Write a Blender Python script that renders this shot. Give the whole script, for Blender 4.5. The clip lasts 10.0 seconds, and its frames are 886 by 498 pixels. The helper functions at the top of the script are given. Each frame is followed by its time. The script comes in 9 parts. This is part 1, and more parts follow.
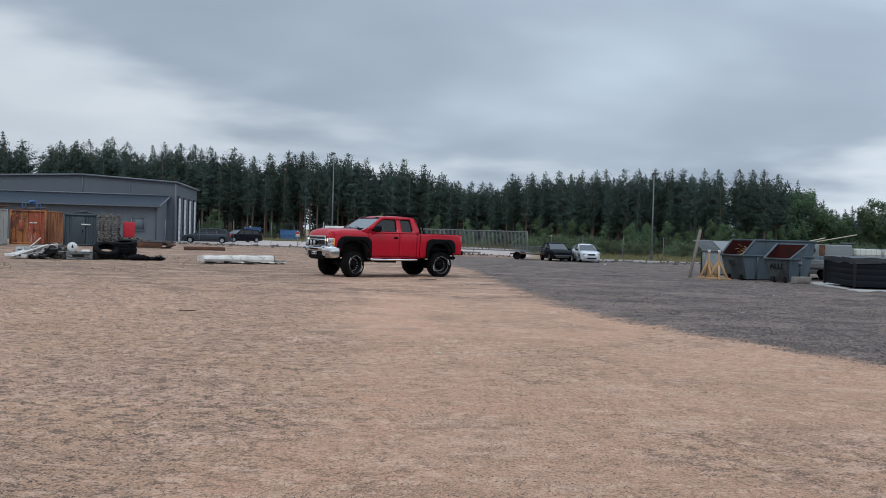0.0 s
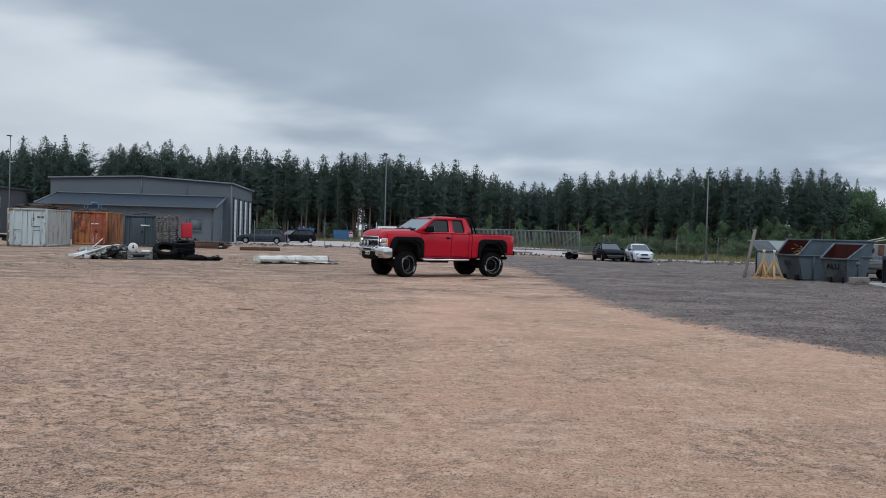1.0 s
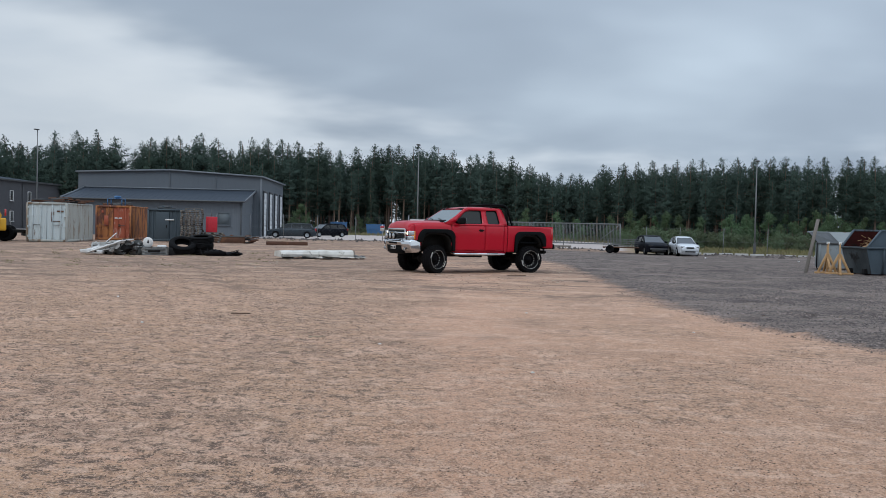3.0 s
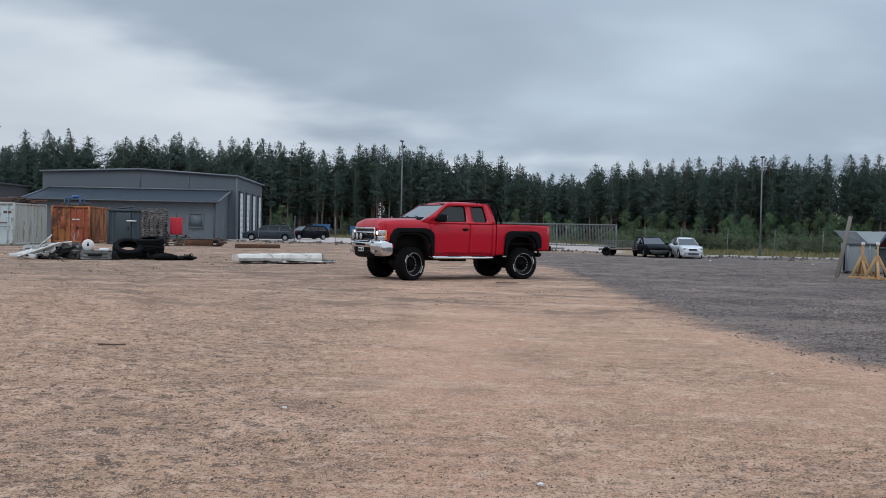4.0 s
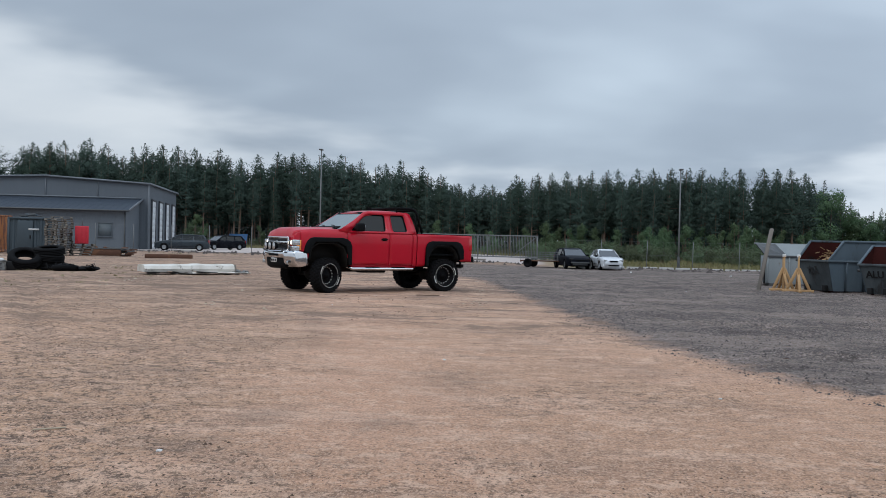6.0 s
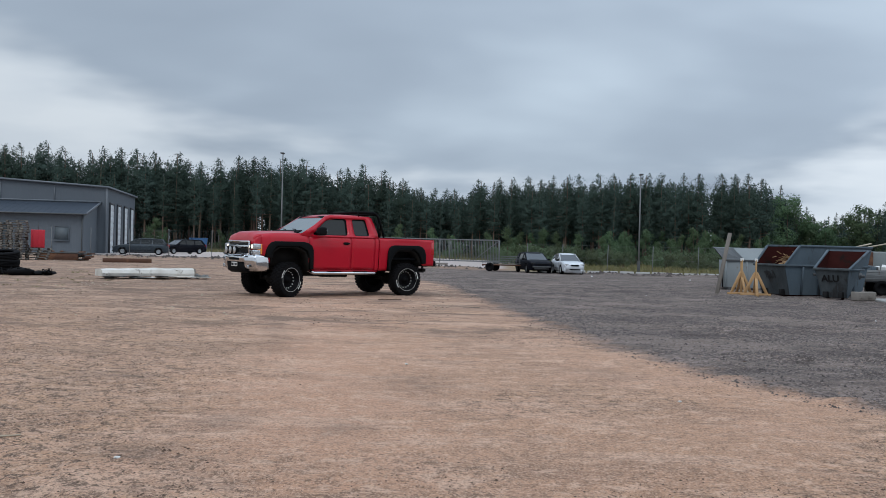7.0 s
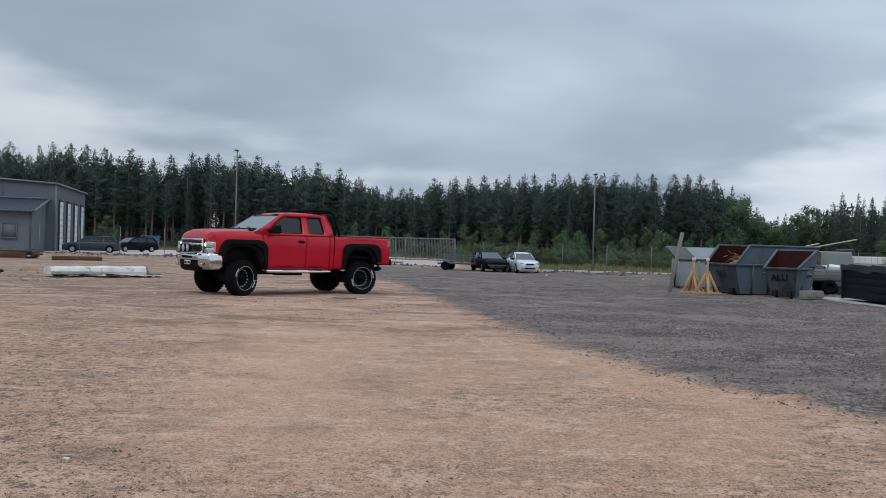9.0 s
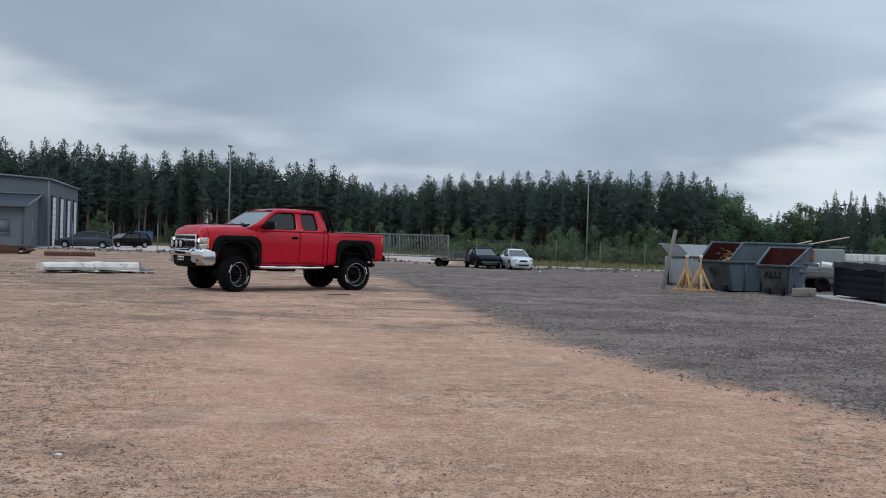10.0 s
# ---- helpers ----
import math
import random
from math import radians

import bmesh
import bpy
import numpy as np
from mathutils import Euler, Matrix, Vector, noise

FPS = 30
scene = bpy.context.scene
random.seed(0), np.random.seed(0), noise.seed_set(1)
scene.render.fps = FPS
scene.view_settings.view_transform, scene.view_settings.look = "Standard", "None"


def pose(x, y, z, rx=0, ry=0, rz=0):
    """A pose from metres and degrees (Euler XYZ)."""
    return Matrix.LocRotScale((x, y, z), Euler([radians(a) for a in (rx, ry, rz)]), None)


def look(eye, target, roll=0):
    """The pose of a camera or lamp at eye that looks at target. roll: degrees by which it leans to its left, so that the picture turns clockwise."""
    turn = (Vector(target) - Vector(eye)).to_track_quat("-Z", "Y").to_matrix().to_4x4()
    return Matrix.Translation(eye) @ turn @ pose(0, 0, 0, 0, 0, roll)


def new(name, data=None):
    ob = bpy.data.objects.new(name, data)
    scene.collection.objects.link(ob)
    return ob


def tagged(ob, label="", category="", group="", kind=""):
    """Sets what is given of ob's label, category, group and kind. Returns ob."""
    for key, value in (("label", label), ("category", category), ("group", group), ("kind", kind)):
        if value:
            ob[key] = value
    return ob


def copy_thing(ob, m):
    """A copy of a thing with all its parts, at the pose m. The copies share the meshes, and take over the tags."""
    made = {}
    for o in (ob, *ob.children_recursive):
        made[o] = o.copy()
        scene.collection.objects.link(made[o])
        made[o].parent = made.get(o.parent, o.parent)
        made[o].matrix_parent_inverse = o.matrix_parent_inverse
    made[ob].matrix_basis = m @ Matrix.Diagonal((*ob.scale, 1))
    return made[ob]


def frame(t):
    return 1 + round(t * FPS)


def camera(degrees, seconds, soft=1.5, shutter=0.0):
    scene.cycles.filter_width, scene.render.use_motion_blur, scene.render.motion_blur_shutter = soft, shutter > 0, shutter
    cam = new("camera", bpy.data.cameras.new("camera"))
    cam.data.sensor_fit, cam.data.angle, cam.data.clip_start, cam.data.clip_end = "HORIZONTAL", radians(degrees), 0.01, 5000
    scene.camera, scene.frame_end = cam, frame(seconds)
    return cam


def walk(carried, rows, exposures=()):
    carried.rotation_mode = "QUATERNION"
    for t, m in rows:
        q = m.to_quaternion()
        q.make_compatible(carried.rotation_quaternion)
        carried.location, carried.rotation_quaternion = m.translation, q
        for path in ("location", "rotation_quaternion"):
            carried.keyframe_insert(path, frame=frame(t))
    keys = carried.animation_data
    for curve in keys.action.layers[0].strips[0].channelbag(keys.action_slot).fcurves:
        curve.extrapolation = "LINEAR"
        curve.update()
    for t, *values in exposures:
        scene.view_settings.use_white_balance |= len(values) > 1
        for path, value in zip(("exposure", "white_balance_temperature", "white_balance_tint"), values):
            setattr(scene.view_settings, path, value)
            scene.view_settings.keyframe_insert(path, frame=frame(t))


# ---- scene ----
# ---------------------------------------------------------------- camera and walk
EYE, BACK = 1.43, 9.0
cam = camera(50.0, 10.0, soft=0.8)
# seconds, yaw, pitch, lean (degrees), share of the step back
ROWS = [
    (0.0, 4.69, -0.98, 1.61, 0.97),
    (0.5, 6.38, -0.98, 1.54, 0.99),
    (1.0, 7.82, -1.06, 1.51, 1.00),
    (1.5, 8.94, -1.22, 1.51, 1.00),
    (2.0, 9.67, -1.36, 1.44, 1.00),
    (2.5, 10.03, -1.48, 1.26, 0.90),
    (4.0, 9.36, -1.28, 1.08, 0.13),
    (4.5, 8.47, -1.10, 1.15, 0.0),
    (5.0, 7.28, -0.90, 1.29, 0.0),
    (5.5, 5.92, -0.70, 1.32, 0.0),
    (6.0, 4.59, -0.51, 1.36, 0.0),
    (7.5, 1.36, -0.13, 1.42, 0.0),
    (8.0, 0.57, -0.11, 1.46, 0.0),
    (8.5, 0.0, -0.14, 1.45, 0.0),
    (9.0, -0.37, -0.22, 1.56, 0.0),
    (9.5, -0.60, -0.32, 1.57, 0.0),
    (10.0, -0.75, -0.42, 1.70, 0.0),
]
walk(cam, [(t, pose(0.10 * BACK * s, -0.99 * BACK * s, EYE + 0.23 * s, 90 + pitch, -lean, yaw)) for t, yaw, pitch, lean, s in ROWS],
     exposures=[(0.0, 0.10), (2.5, 0.12), (4.0, 0.14), (5.5, 0.14), (6.5, 0.12), (8.0, 0.08), (10.0, 0.05)])

# ---------------------------------------------------------------- world, sun, exposure


def node(tree, kind, **inputs):
    n = tree.nodes.new(kind)
    for key, value in inputs.items():
        if key in ("operation", "blend_type", "data_type", "sky_type", "sun_disc", "sun_elevation", "sun_rotation", "attribute_name", "noise_dimensions", "interpolation_type", "feature", "distance", "clamp", "air_density", "dust_density", "vector_type", "use_clamp"):
            if key == "operation":
                n.operation = value
            elif key == "blend_type":
                n.blend_type = value
            elif key == "data_type":
                n.data_type = value
            elif key == "sky_type":
                n.sky_type = value
            elif key == "sun_disc":
                n.sun_disc = value
            elif key == "sun_elevation":
                n.sun_elevation = value
            elif key == "sun_rotation":
                n.sun_rotation = value
            elif key == "attribute_name":
                n.attribute_name = value
            elif key == "interpolation_type":
                n.interpolation_type = value
            elif key == "feature":
                n.feature = value
            elif key == "clamp":
                n.clamp = value
            elif key == "dust_density":
                n.dust_density = value
            elif key == "use_clamp":
                n.use_clamp = value
            continue
        slot = n.inputs[int(key[1:])] if key[0] == "i" and key[1:].isdigit() else n.inputs[key.replace("_", " ")]
        if isinstance(value, bpy.types.NodeSocket):
            tree.links.new(value, slot)
        else:
            slot.default_value = value
    return n


def math_node(tree, op, a, b=0.0, c=0.0, clamp=False):
    return node(tree, "ShaderNodeMath", operation=op, i0=a, i1=b, i2=c, use_clamp=clamp).outputs[0]


def ramp_node(tree, fac, stops):
    n = tree.nodes.new("ShaderNodeValToRGB")
    tree.links.new(fac, n.inputs[0])
    while len(n.color_ramp.elements) < len(stops):
        n.color_ramp.elements.new(0.5)
    for e, (p, c) in zip(n.color_ramp.elements, stops):
        e.position, e.color = p, (*c, 1) if len(c) == 3 else c
    return n.outputs[0]


def mix_color(tree, fac, a, b, blend="MIX"):
    n = tree.nodes.new("ShaderNodeMix")
    n.data_type, n.blend_type = "RGBA", blend
    for slot, value in ((0, fac), (6, a), (7, b)):
        if isinstance(value, bpy.types.NodeSocket):
            tree.links.new(value, n.inputs[slot])
        else:
            n.inputs[slot].default_value = value if slot == 0 else (*value, 1)
    return n.outputs[2]


SUN_ELEVATION, SUN_BEARING = radians(48), radians(200)
world = bpy.data.worlds.new("overcast_sky")
scene.world = world
world.use_nodes = True
wt = world.node_tree
wt.nodes.clear()
sky = node(wt, "ShaderNodeTexSky", sky_type="NISHITA", sun_disc=False, sun_elevation=SUN_ELEVATION, sun_rotation=SUN_BEARING, dust_density=3.0)
way = node(wt, "ShaderNodeTexCoord").outputs["Generated"]
axes = node(wt, "ShaderNodeSeparateXYZ", Vector=way).outputs
up = math_node(wt, "MAXIMUM", axes[2], 0.0)
lift = math_node(wt, "ADD", up, 0.16)
flat = node(wt, "ShaderNodeCombineXYZ", X=math_node(wt, "DIVIDE", axes[0], lift), Y=math_node(wt, "DIVIDE", axes[1], lift), Z=0.0).outputs[0]
big = node(wt, "ShaderNodeTexNoise", Vector=flat, Scale=0.42, Detail=4.0, Roughness=0.5, Distortion=0.3).outputs[0]
fine = node(wt, "ShaderNodeTexNoise", Vector=flat, Scale=1.1, Detail=4.0, Roughness=0.48, Distortion=0.1).outputs[0]
cover = math_node(wt, "ADD", math_node(wt, "MULTIPLY", big, 0.84), math_node(wt, "MULTIPLY", fine, 0.16))
cloud = ramp_node(wt, cover, [(0.36, (0.265, 0.325, 0.408)), (0.50, (0.345, 0.42, 0.515)), (0.62, (0.48, 0.575, 0.678))])
# the low cloud ends over the woods; paler, thinner sky shows under its edge
side = math_node(wt, "DIVIDE", axes[0], math_node(wt, "MAXIMUM", math_node(wt, "ABSOLUTE", axes[1]), 0.2))
slant_a = math_node(wt, "MULTIPLY", math_node(wt, "MAXIMUM", math_node(wt, "SUBTRACT", -0.05, side), 0.0), 0.25)
slant_b = math_node(wt, "MULTIPLY", math_node(wt, "MAXIMUM", math_node(wt, "SUBTRACT", side, 0.22), 0.0), 0.30)
brim = math_node(wt, "ADD", 0.055, math_node(wt, "ADD", slant_a, slant_b))
wobble = math_node(wt, "ADD", math_node(wt, "MULTIPLY", math_node(wt, "SUBTRACT", fine, 0.5), 0.16), math_node(wt, "MULTIPLY", math_node(wt, "SUBTRACT", big, 0.5), 0.16))
gap = math_node(wt, "SUBTRACT", math_node(wt, "ADD", brim, wobble), up)
open_sky = node(wt, "ShaderNodeMapRange", interpolation_type="SMOOTHSTEP", i0=gap, i1=-0.028, i2=0.034).outputs[0]
pale = ramp_node(wt, fine, [(0.34, (0.54, 0.62, 0.71)), (0.66, (0.70, 0.765, 0.83))])
cloud = mix_color(wt, math_node(wt, "MULTIPLY", open_sky, 0.9), cloud, pale)
tilt = math_node(wt, "MULTIPLY", math_node(wt, "MAXIMUM", math_node(wt, "MINIMUM", side, 0.6), -0.6), 0.22)
dome = math_node(wt, "ADD", math_node(wt, "ADD", 1.01, tilt), math_node(wt, "MULTIPLY", math_node(wt, "MULTIPLY", up, up), 2.1))
cloud = mix_color(wt, 1.0, cloud, node(wt, "ShaderNodeCombineXYZ", X=dome, Y=dome, Z=dome).outputs[0], "MULTIPLY")
thin = node(wt, "ShaderNodeBackground", Color=sky.outputs[0], Strength=0.05)
thick = node(wt, "ShaderNodeBackground", Color=cloud, Strength=1.0)
both = node(wt, "ShaderNodeMixShader", i0=0.94, i1=thin.outputs[0], i2=thick.outputs[0])
node(wt, "ShaderNodeOutputWorld", Surface=both.outputs[0])

sun = new("sun", bpy.data.lights.new("sun", "SUN"))
sun.data.energy, sun.data.angle, sun.data.color = 0.7, radians(25), (1.0, 0.96, 0.9)
sun.matrix_world = look((30 * math.sin(SUN_BEARING), 30 * math.cos(SUN_BEARING), 34), (0, 0, 0))
# ---------------------------------------------------------------- materials


def material(name, base, second=None, rough=0.6, metal=0.0, scale=3.0, amount=0.5, fine=40.0, fine_amount=0.25, bump=0.15, bump_scale=None, third=None, third_cover=0.35, third_scale=1.2, streak=1.0, coat=0.0, transmission=0.0, rough_spread=0.12, spread=0.0, seed=0.0, spec=0.5):
    """A surface with a broad stain, a fine grain, an optional third colour in patches (rust, dirt), uneven gloss and fine relief."""
    m = bpy.data.materials.new(name)
    m.use_nodes = True
    t = m.node_tree
    bsdf = t.nodes["Principled BSDF"]
    tc = node(t, "ShaderNodeTexCoord").outputs["Object"]
    rnd = node(t, "ShaderNodeObjectInfo").outputs["Random"]
    shift = node(t, "ShaderNodeCombineXYZ", X=math_node(t, "MULTIPLY", rnd, 37.0), Y=seed, Z=math_node(t, "MULTIPLY", rnd, 11.0)).outputs[0]
    at = node(t, "ShaderNodeVectorMath", operation="ADD", i0=tc, i1=shift).outputs[0]
    stretch = node(t, "ShaderNodeVectorMath", operation="MULTIPLY", i0=at, i1=(1.0, 1.0, 1.0 / streak)).outputs[0]
    broad = node(t, "ShaderNodeTexNoise", Vector=stretch, Scale=scale, Detail=5.0, Roughness=0.6).outputs[0]
    grain = node(t, "ShaderNodeTexNoise", Vector=at, Scale=fine, Detail=3.0, Roughness=0.65).outputs[0]
    second = second or tuple(c * 0.72 for c in base)
    col = mix_color(t, math_node(t, "MULTIPLY", ramp_node(t, broad, [(0.35, (0, 0, 0)), (0.68, (1, 1, 1))]), amount), base, second)
    dark = tuple(c * 0.6 for c in base)
    col = mix_color(t, math_node(t, "MULTIPLY", ramp_node(t, grain, [(0.42, (0, 0, 0)), (0.7, (1, 1, 1))]), fine_amount), col, dark)
    if third:
        patch = node(t, "ShaderNodeTexNoise", Vector=stretch, Scale=third_scale, Detail=8.0, Roughness=0.68, Distortion=0.3).outputs[0]
        edge = 0.66 - 0.32 * third_cover
        mask = ramp_node(t, patch, [(edge, (0, 0, 0)), (edge + 0.06, (1, 1, 1))])
        col = mix_color(t, mask, col, third)
    if spread:
        hsv = node(t, "ShaderNodeHueSaturation", Color=col, Value=math_node(t, "ADD", 1.0 - spread / 2, math_node(t, "MULTIPLY", rnd, spread)), Hue=math_node(t, "ADD", 0.5 - spread * 0.05, math_node(t, "MULTIPLY", rnd, spread * 0.1)))
        col = hsv.outputs[0]
    t.links.new(col, bsdf.inputs["Base Color"])
    t.links.new(math_node(t, "ADD", rough - rough_spread / 2, math_node(t, "MULTIPLY", broad, rough_spread)), bsdf.inputs["Roughness"])
    bsdf.inputs["Metallic"].default_value = metal
    bsdf.inputs["Specular IOR Level"].default_value = spec
    bsdf.inputs["Coat Weight"].default_value = coat
    bsdf.inputs["Coat Roughness"].default_value = 0.06
    bsdf.inputs["Transmission Weight"].default_value = transmission
    if bump:
        relief = node(t, "ShaderNodeTexNoise", Vector=at, Scale=bump_scale or fine, Detail=4.0, Roughness=0.6).outputs[0]
        t.links.new(node(t, "ShaderNodeBump", Strength=bump, Distance=0.02, Height=relief).outputs[0], bsdf.inputs["Normal"])
    return m


def leafy(m, share):
    """Thin leaves and needles pass part of the light on."""
    t = m.node_tree
    bsdf, out = t.nodes["Principled BSDF"], t.nodes["Material Output"]
    thin = t.nodes.new("ShaderNodeBsdfTranslucent")
    mix = t.nodes.new("ShaderNodeMixShader")
    mix.inputs[0].default_value = share
    t.links.new(bsdf.inputs["Base Color"].links[0].from_socket, thin.inputs["Color"])
    t.links.new(bsdf.outputs[0], mix.inputs[1])
    t.links.new(thin.outputs[0], mix.inputs[2])
    t.links.new(mix.outputs[0], out.inputs["Surface"])


def glow(name, color, strength):
    m = bpy.data.materials.new(name)
    m.use_nodes = True
    b = m.node_tree.nodes["Principled BSDF"]
    b.inputs["Base Color"].default_value = (*color, 1)
    b.inputs["Emission Color"].default_value = (*color, 1)
    b.inputs["Emission Strength"].default_value = strength
    return m


M_RED = material("red_car_paint", (0.43, 0.004, 0.019), (0.39, 0.004, 0.017), rough=0.30, spec=0.22, coat=0.3, scale=1.2, amount=0.5, fine=160, fine_amount=0.08, bump=0.0)
M_TRIM = material("black_textured_plastic", (0.005, 0.006, 0.007), (0.008, 0.008, 0.009), rough=0.75, fine=180, bump=0.12, spec=0.08)
M_UNDER = material("dirty_black_chassis", (0.008, 0.008, 0.008), (0.018, 0.016, 0.014), rough=0.8, scale=4, bump=0.2, spec=0.22)
M_TYRE = material("tyre_rubber", (0.005, 0.005, 0.006), (0.009, 0.009, 0.009), rough=0.85, scale=5, fine=90, bump=0.25, spec=0.10)
M_LETTER = material("white_tyre_lettering", (0.72, 0.72, 0.70), rough=0.7, scale=9, amount=0.4, bump=0.0)
M_RIM = material("black_steel_wheel", (0.004, 0.004, 0.005), rough=0.55, bump=0.0, spec=0.08)
M_CHROME = material("chrome", (0.66, 0.67, 0.69), (0.56, 0.57, 0.59), rough=0.06, metal=1.0, fine=60, fine_amount=0.1, bump=0.02, rough_spread=0.04)
M_CHROME_DULL = material("dull_chrome", (0.5, 0.51, 0.53), rough=0.3, metal=1.0, bump=0.05)
# base paler than the other panes: part of the sky's reflection painted in
M_SCREEN = material("sky_toned_windscreen", (0.075, 0.105, 0.100), (0.06, 0.088, 0.085), rough=0.04, coat=1.0, scale=0.8, rough_spread=0.0, fine_amount=0.0, bump=0.0)
M_SCREEN.node_tree.nodes["Principled BSDF"].inputs["Coat IOR"].default_value = 2.1
M_LENS = material("clear_lamp_lens", (0.62, 0.64, 0.66), (0.22, 0.23, 0.25), rough=0.12, metal=0.7, coat=1.0, scale=16, amount=1.0, fine=30, fine_amount=0.5, bump=0.6, bump_scale=26)
M_AMBER = material("amber_lens", (0.75, 0.25, 0.04), rough=0.15, coat=1.0, bump=0.15, bump_scale=60)
M_TAIL = material("red_lens", (0.45, 0.01, 0.012), rough=0.15, coat=1.0, bump=0.1, bump_scale=60)
M_BULB = glow("lit_bulb", (1.0, 0.86, 0.68), 1.4)
M_PLATE = material("plate_white", (0.7, 0.7, 0.7), rough=0.4, bump=0.0)
M_INK = material("black_ink", (0.012, 0.012, 0.013), rough=0.6, bump=0.0, spec=0.22)
M_GREENINK = material("dark_green_ink", (0.02, 0.05, 0.035), rough=0.6, bump=0.0)
M_STEEL = material("galvanised_steel", (0.36, 0.38, 0.40), (0.28, 0.3, 0.32), rough=0.5, metal=0.7, scale=6, bump=0.1)
M_GALV_DULL = material("dull_weathered_zinc", (0.17, 0.18, 0.185), (0.12, 0.125, 0.13), rough=0.7, metal=0.2, scale=3, third=(0.09, 0.05, 0.035), third_cover=0.15, bump=0.15)
M_STEEL_DARK = material("weathered_dark_steel", (0.10, 0.105, 0.11), rough=0.6, metal=0.5, scale=4, bump=0.15)
M_RUST = material("rusty_steel", (0.10, 0.045, 0.027), (0.055, 0.028, 0.020), rough=0.88, scale=3, third=(0.14, 0.066, 0.036), third_cover=0.35, bump=0.35)
M_RUST_RED = material("red_rusty_lining", (0.034, 0.0085, 0.0075), (0.018, 0.006, 0.0055), rough=0.9, scale=2, third=(0.014, 0.009, 0.008), third_cover=0.32, bump=0.3, spec=0.05)
M_SKIP = material("blue_grey_skip_paint", (0.082, 0.112, 0.138), (0.052, 0.072, 0.090), rough=0.62, scale=1.4, amount=0.8, third=(0.045, 0.048, 0.050), third_cover=0.26, third_scale=2.0, streak=3.5, bump=0.15, spec=0.3)
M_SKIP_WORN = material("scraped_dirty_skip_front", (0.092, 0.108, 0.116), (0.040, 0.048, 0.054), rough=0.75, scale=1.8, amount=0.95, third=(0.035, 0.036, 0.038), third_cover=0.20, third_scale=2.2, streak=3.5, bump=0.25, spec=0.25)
M_TANK_GREY = material("faded_grey_tank_paint", (0.20, 0.225, 0.23), (0.14, 0.155, 0.155), rough=0.65, scale=1.6, third=(0.16, 0.10, 0.06), third_cover=0.22, streak=3.0, bump=0.15)
M_BLIND = material("grey_window_blind", (0.095, 0.118, 0.135), (0.085, 0.105, 0.12), rough=0.6, scale=2, bump=0.02)
M_SKIP_PALE = material("pale_grey_skip_paint", (0.235, 0.265, 0.28), (0.17, 0.195, 0.21), rough=0.6, scale=1.4, third=(0.13, 0.075, 0.05), third_cover=0.14, streak=2.5, bump=0.12)
M_SKIP_BLUE = material("blue_skip_paint", (0.03, 0.115, 0.26), (0.025, 0.085, 0.2), rough=0.55, scale=1.6, third=(0.08, 0.06, 0.05), third_cover=0.12, streak=2, bump=0.12)
M_SKIP_BLACK = material("black_skip_paint", (0.02, 0.023, 0.026), rough=0.6, scale=2, bump=0.12)
M_CONT_WHITE = material("worn_white_container_paint", (0.47, 0.535, 0.555), (0.40, 0.455, 0.47), rough=0.62, scale=0.9, third=(0.17, 0.13, 0.10), third_cover=0.16, third_scale=2.2, streak=2.5, bump=0.12)
M_CONT_WHITE_OLD = material("rust_streaked_white_side", (0.37, 0.385, 0.365), (0.28, 0.27, 0.24), rough=0.68, scale=1.1, third=(0.20, 0.145, 0.105), third_cover=0.36, third_scale=1.6, streak=7.0, bump=0.15)
M_CONT_ORANGE = material("worn_orange_container_paint", (0.38, 0.145, 0.042), (0.24, 0.078, 0.032), rough=0.7, scale=1.8, amount=1.0, third=(0.13, 0.048, 0.030), third_cover=0.55, third_scale=1.8, streak=3.0, bump=0.2)
M_CONT_RED = material("faded_red_orange_door", (0.33, 0.075, 0.035), (0.25, 0.06, 0.03), rough=0.65, scale=1.4, third=(0.42, 0.25, 0.20), third_cover=0.38, third_scale=1.6, streak=2.5, bump=0.15)
M_CONT_SLATE = material("slate_blue_container_paint", (0.045, 0.066, 0.082), (0.035, 0.05, 0.062), rough=0.6, scale=1.2, streak=3, bump=0.1)
M_WALL = material("grey_sheet_cladding", (0.100, 0.118, 0.140), (0.088, 0.104, 0.124), rough=0.55, scale=0.25, amount=0.7, fine=8, fine_amount=0.08, bump=0.05, streak=2.0)
M_WALL_DARK = material("dark_grey_cladding", (0.066, 0.068, 0.077), (0.056, 0.058, 0.066), rough=0.6, scale=0.3, amount=0.7, fine=8, fine_amount=0.08, bump=0.05, streak=2.0)
M_ROOF = material("dark_sheet_roof", (0.040, 0.051, 0.068), (0.034, 0.043, 0.058), rough=0.55, scale=0.4, fine=10, bump=0.06, spec=0.12)
M_ROOF_LIGHT = material("grey_roof_trim", (0.155, 0.175, 0.20), rough=0.55, scale=0.7, bump=0.05)
M_DOOR_WHITE = material("white_sectional_door", (0.62, 0.65, 0.68), (0.52, 0.55, 0.58), rough=0.5, scale=0.6, bump=0.04)
M_FRAME_WHITE = material("white_window_frame", (0.66, 0.66, 0.65), rough=0.5, bump=0.03)
M_PANE = material("window_pane", (0.010, 0.013, 0.015), rough=0.05, coat=0.0, rough_spread=0.0, fine_amount=0.0, bump=0.0, spec=0.3)
M_WOOD_NEW = material("new_pine_wood", (0.42, 0.255, 0.12), (0.34, 0.20, 0.09), rough=0.75, scale=3, fine=30, bump=0.2)
M_WOOD_GREY = material("grey_weathered_wood", (0.19, 0.17, 0.15), (0.13, 0.115, 0.1), rough=0.85, scale=4, fine=30, fine_amount=0.4, bump=0.35, streak=6)
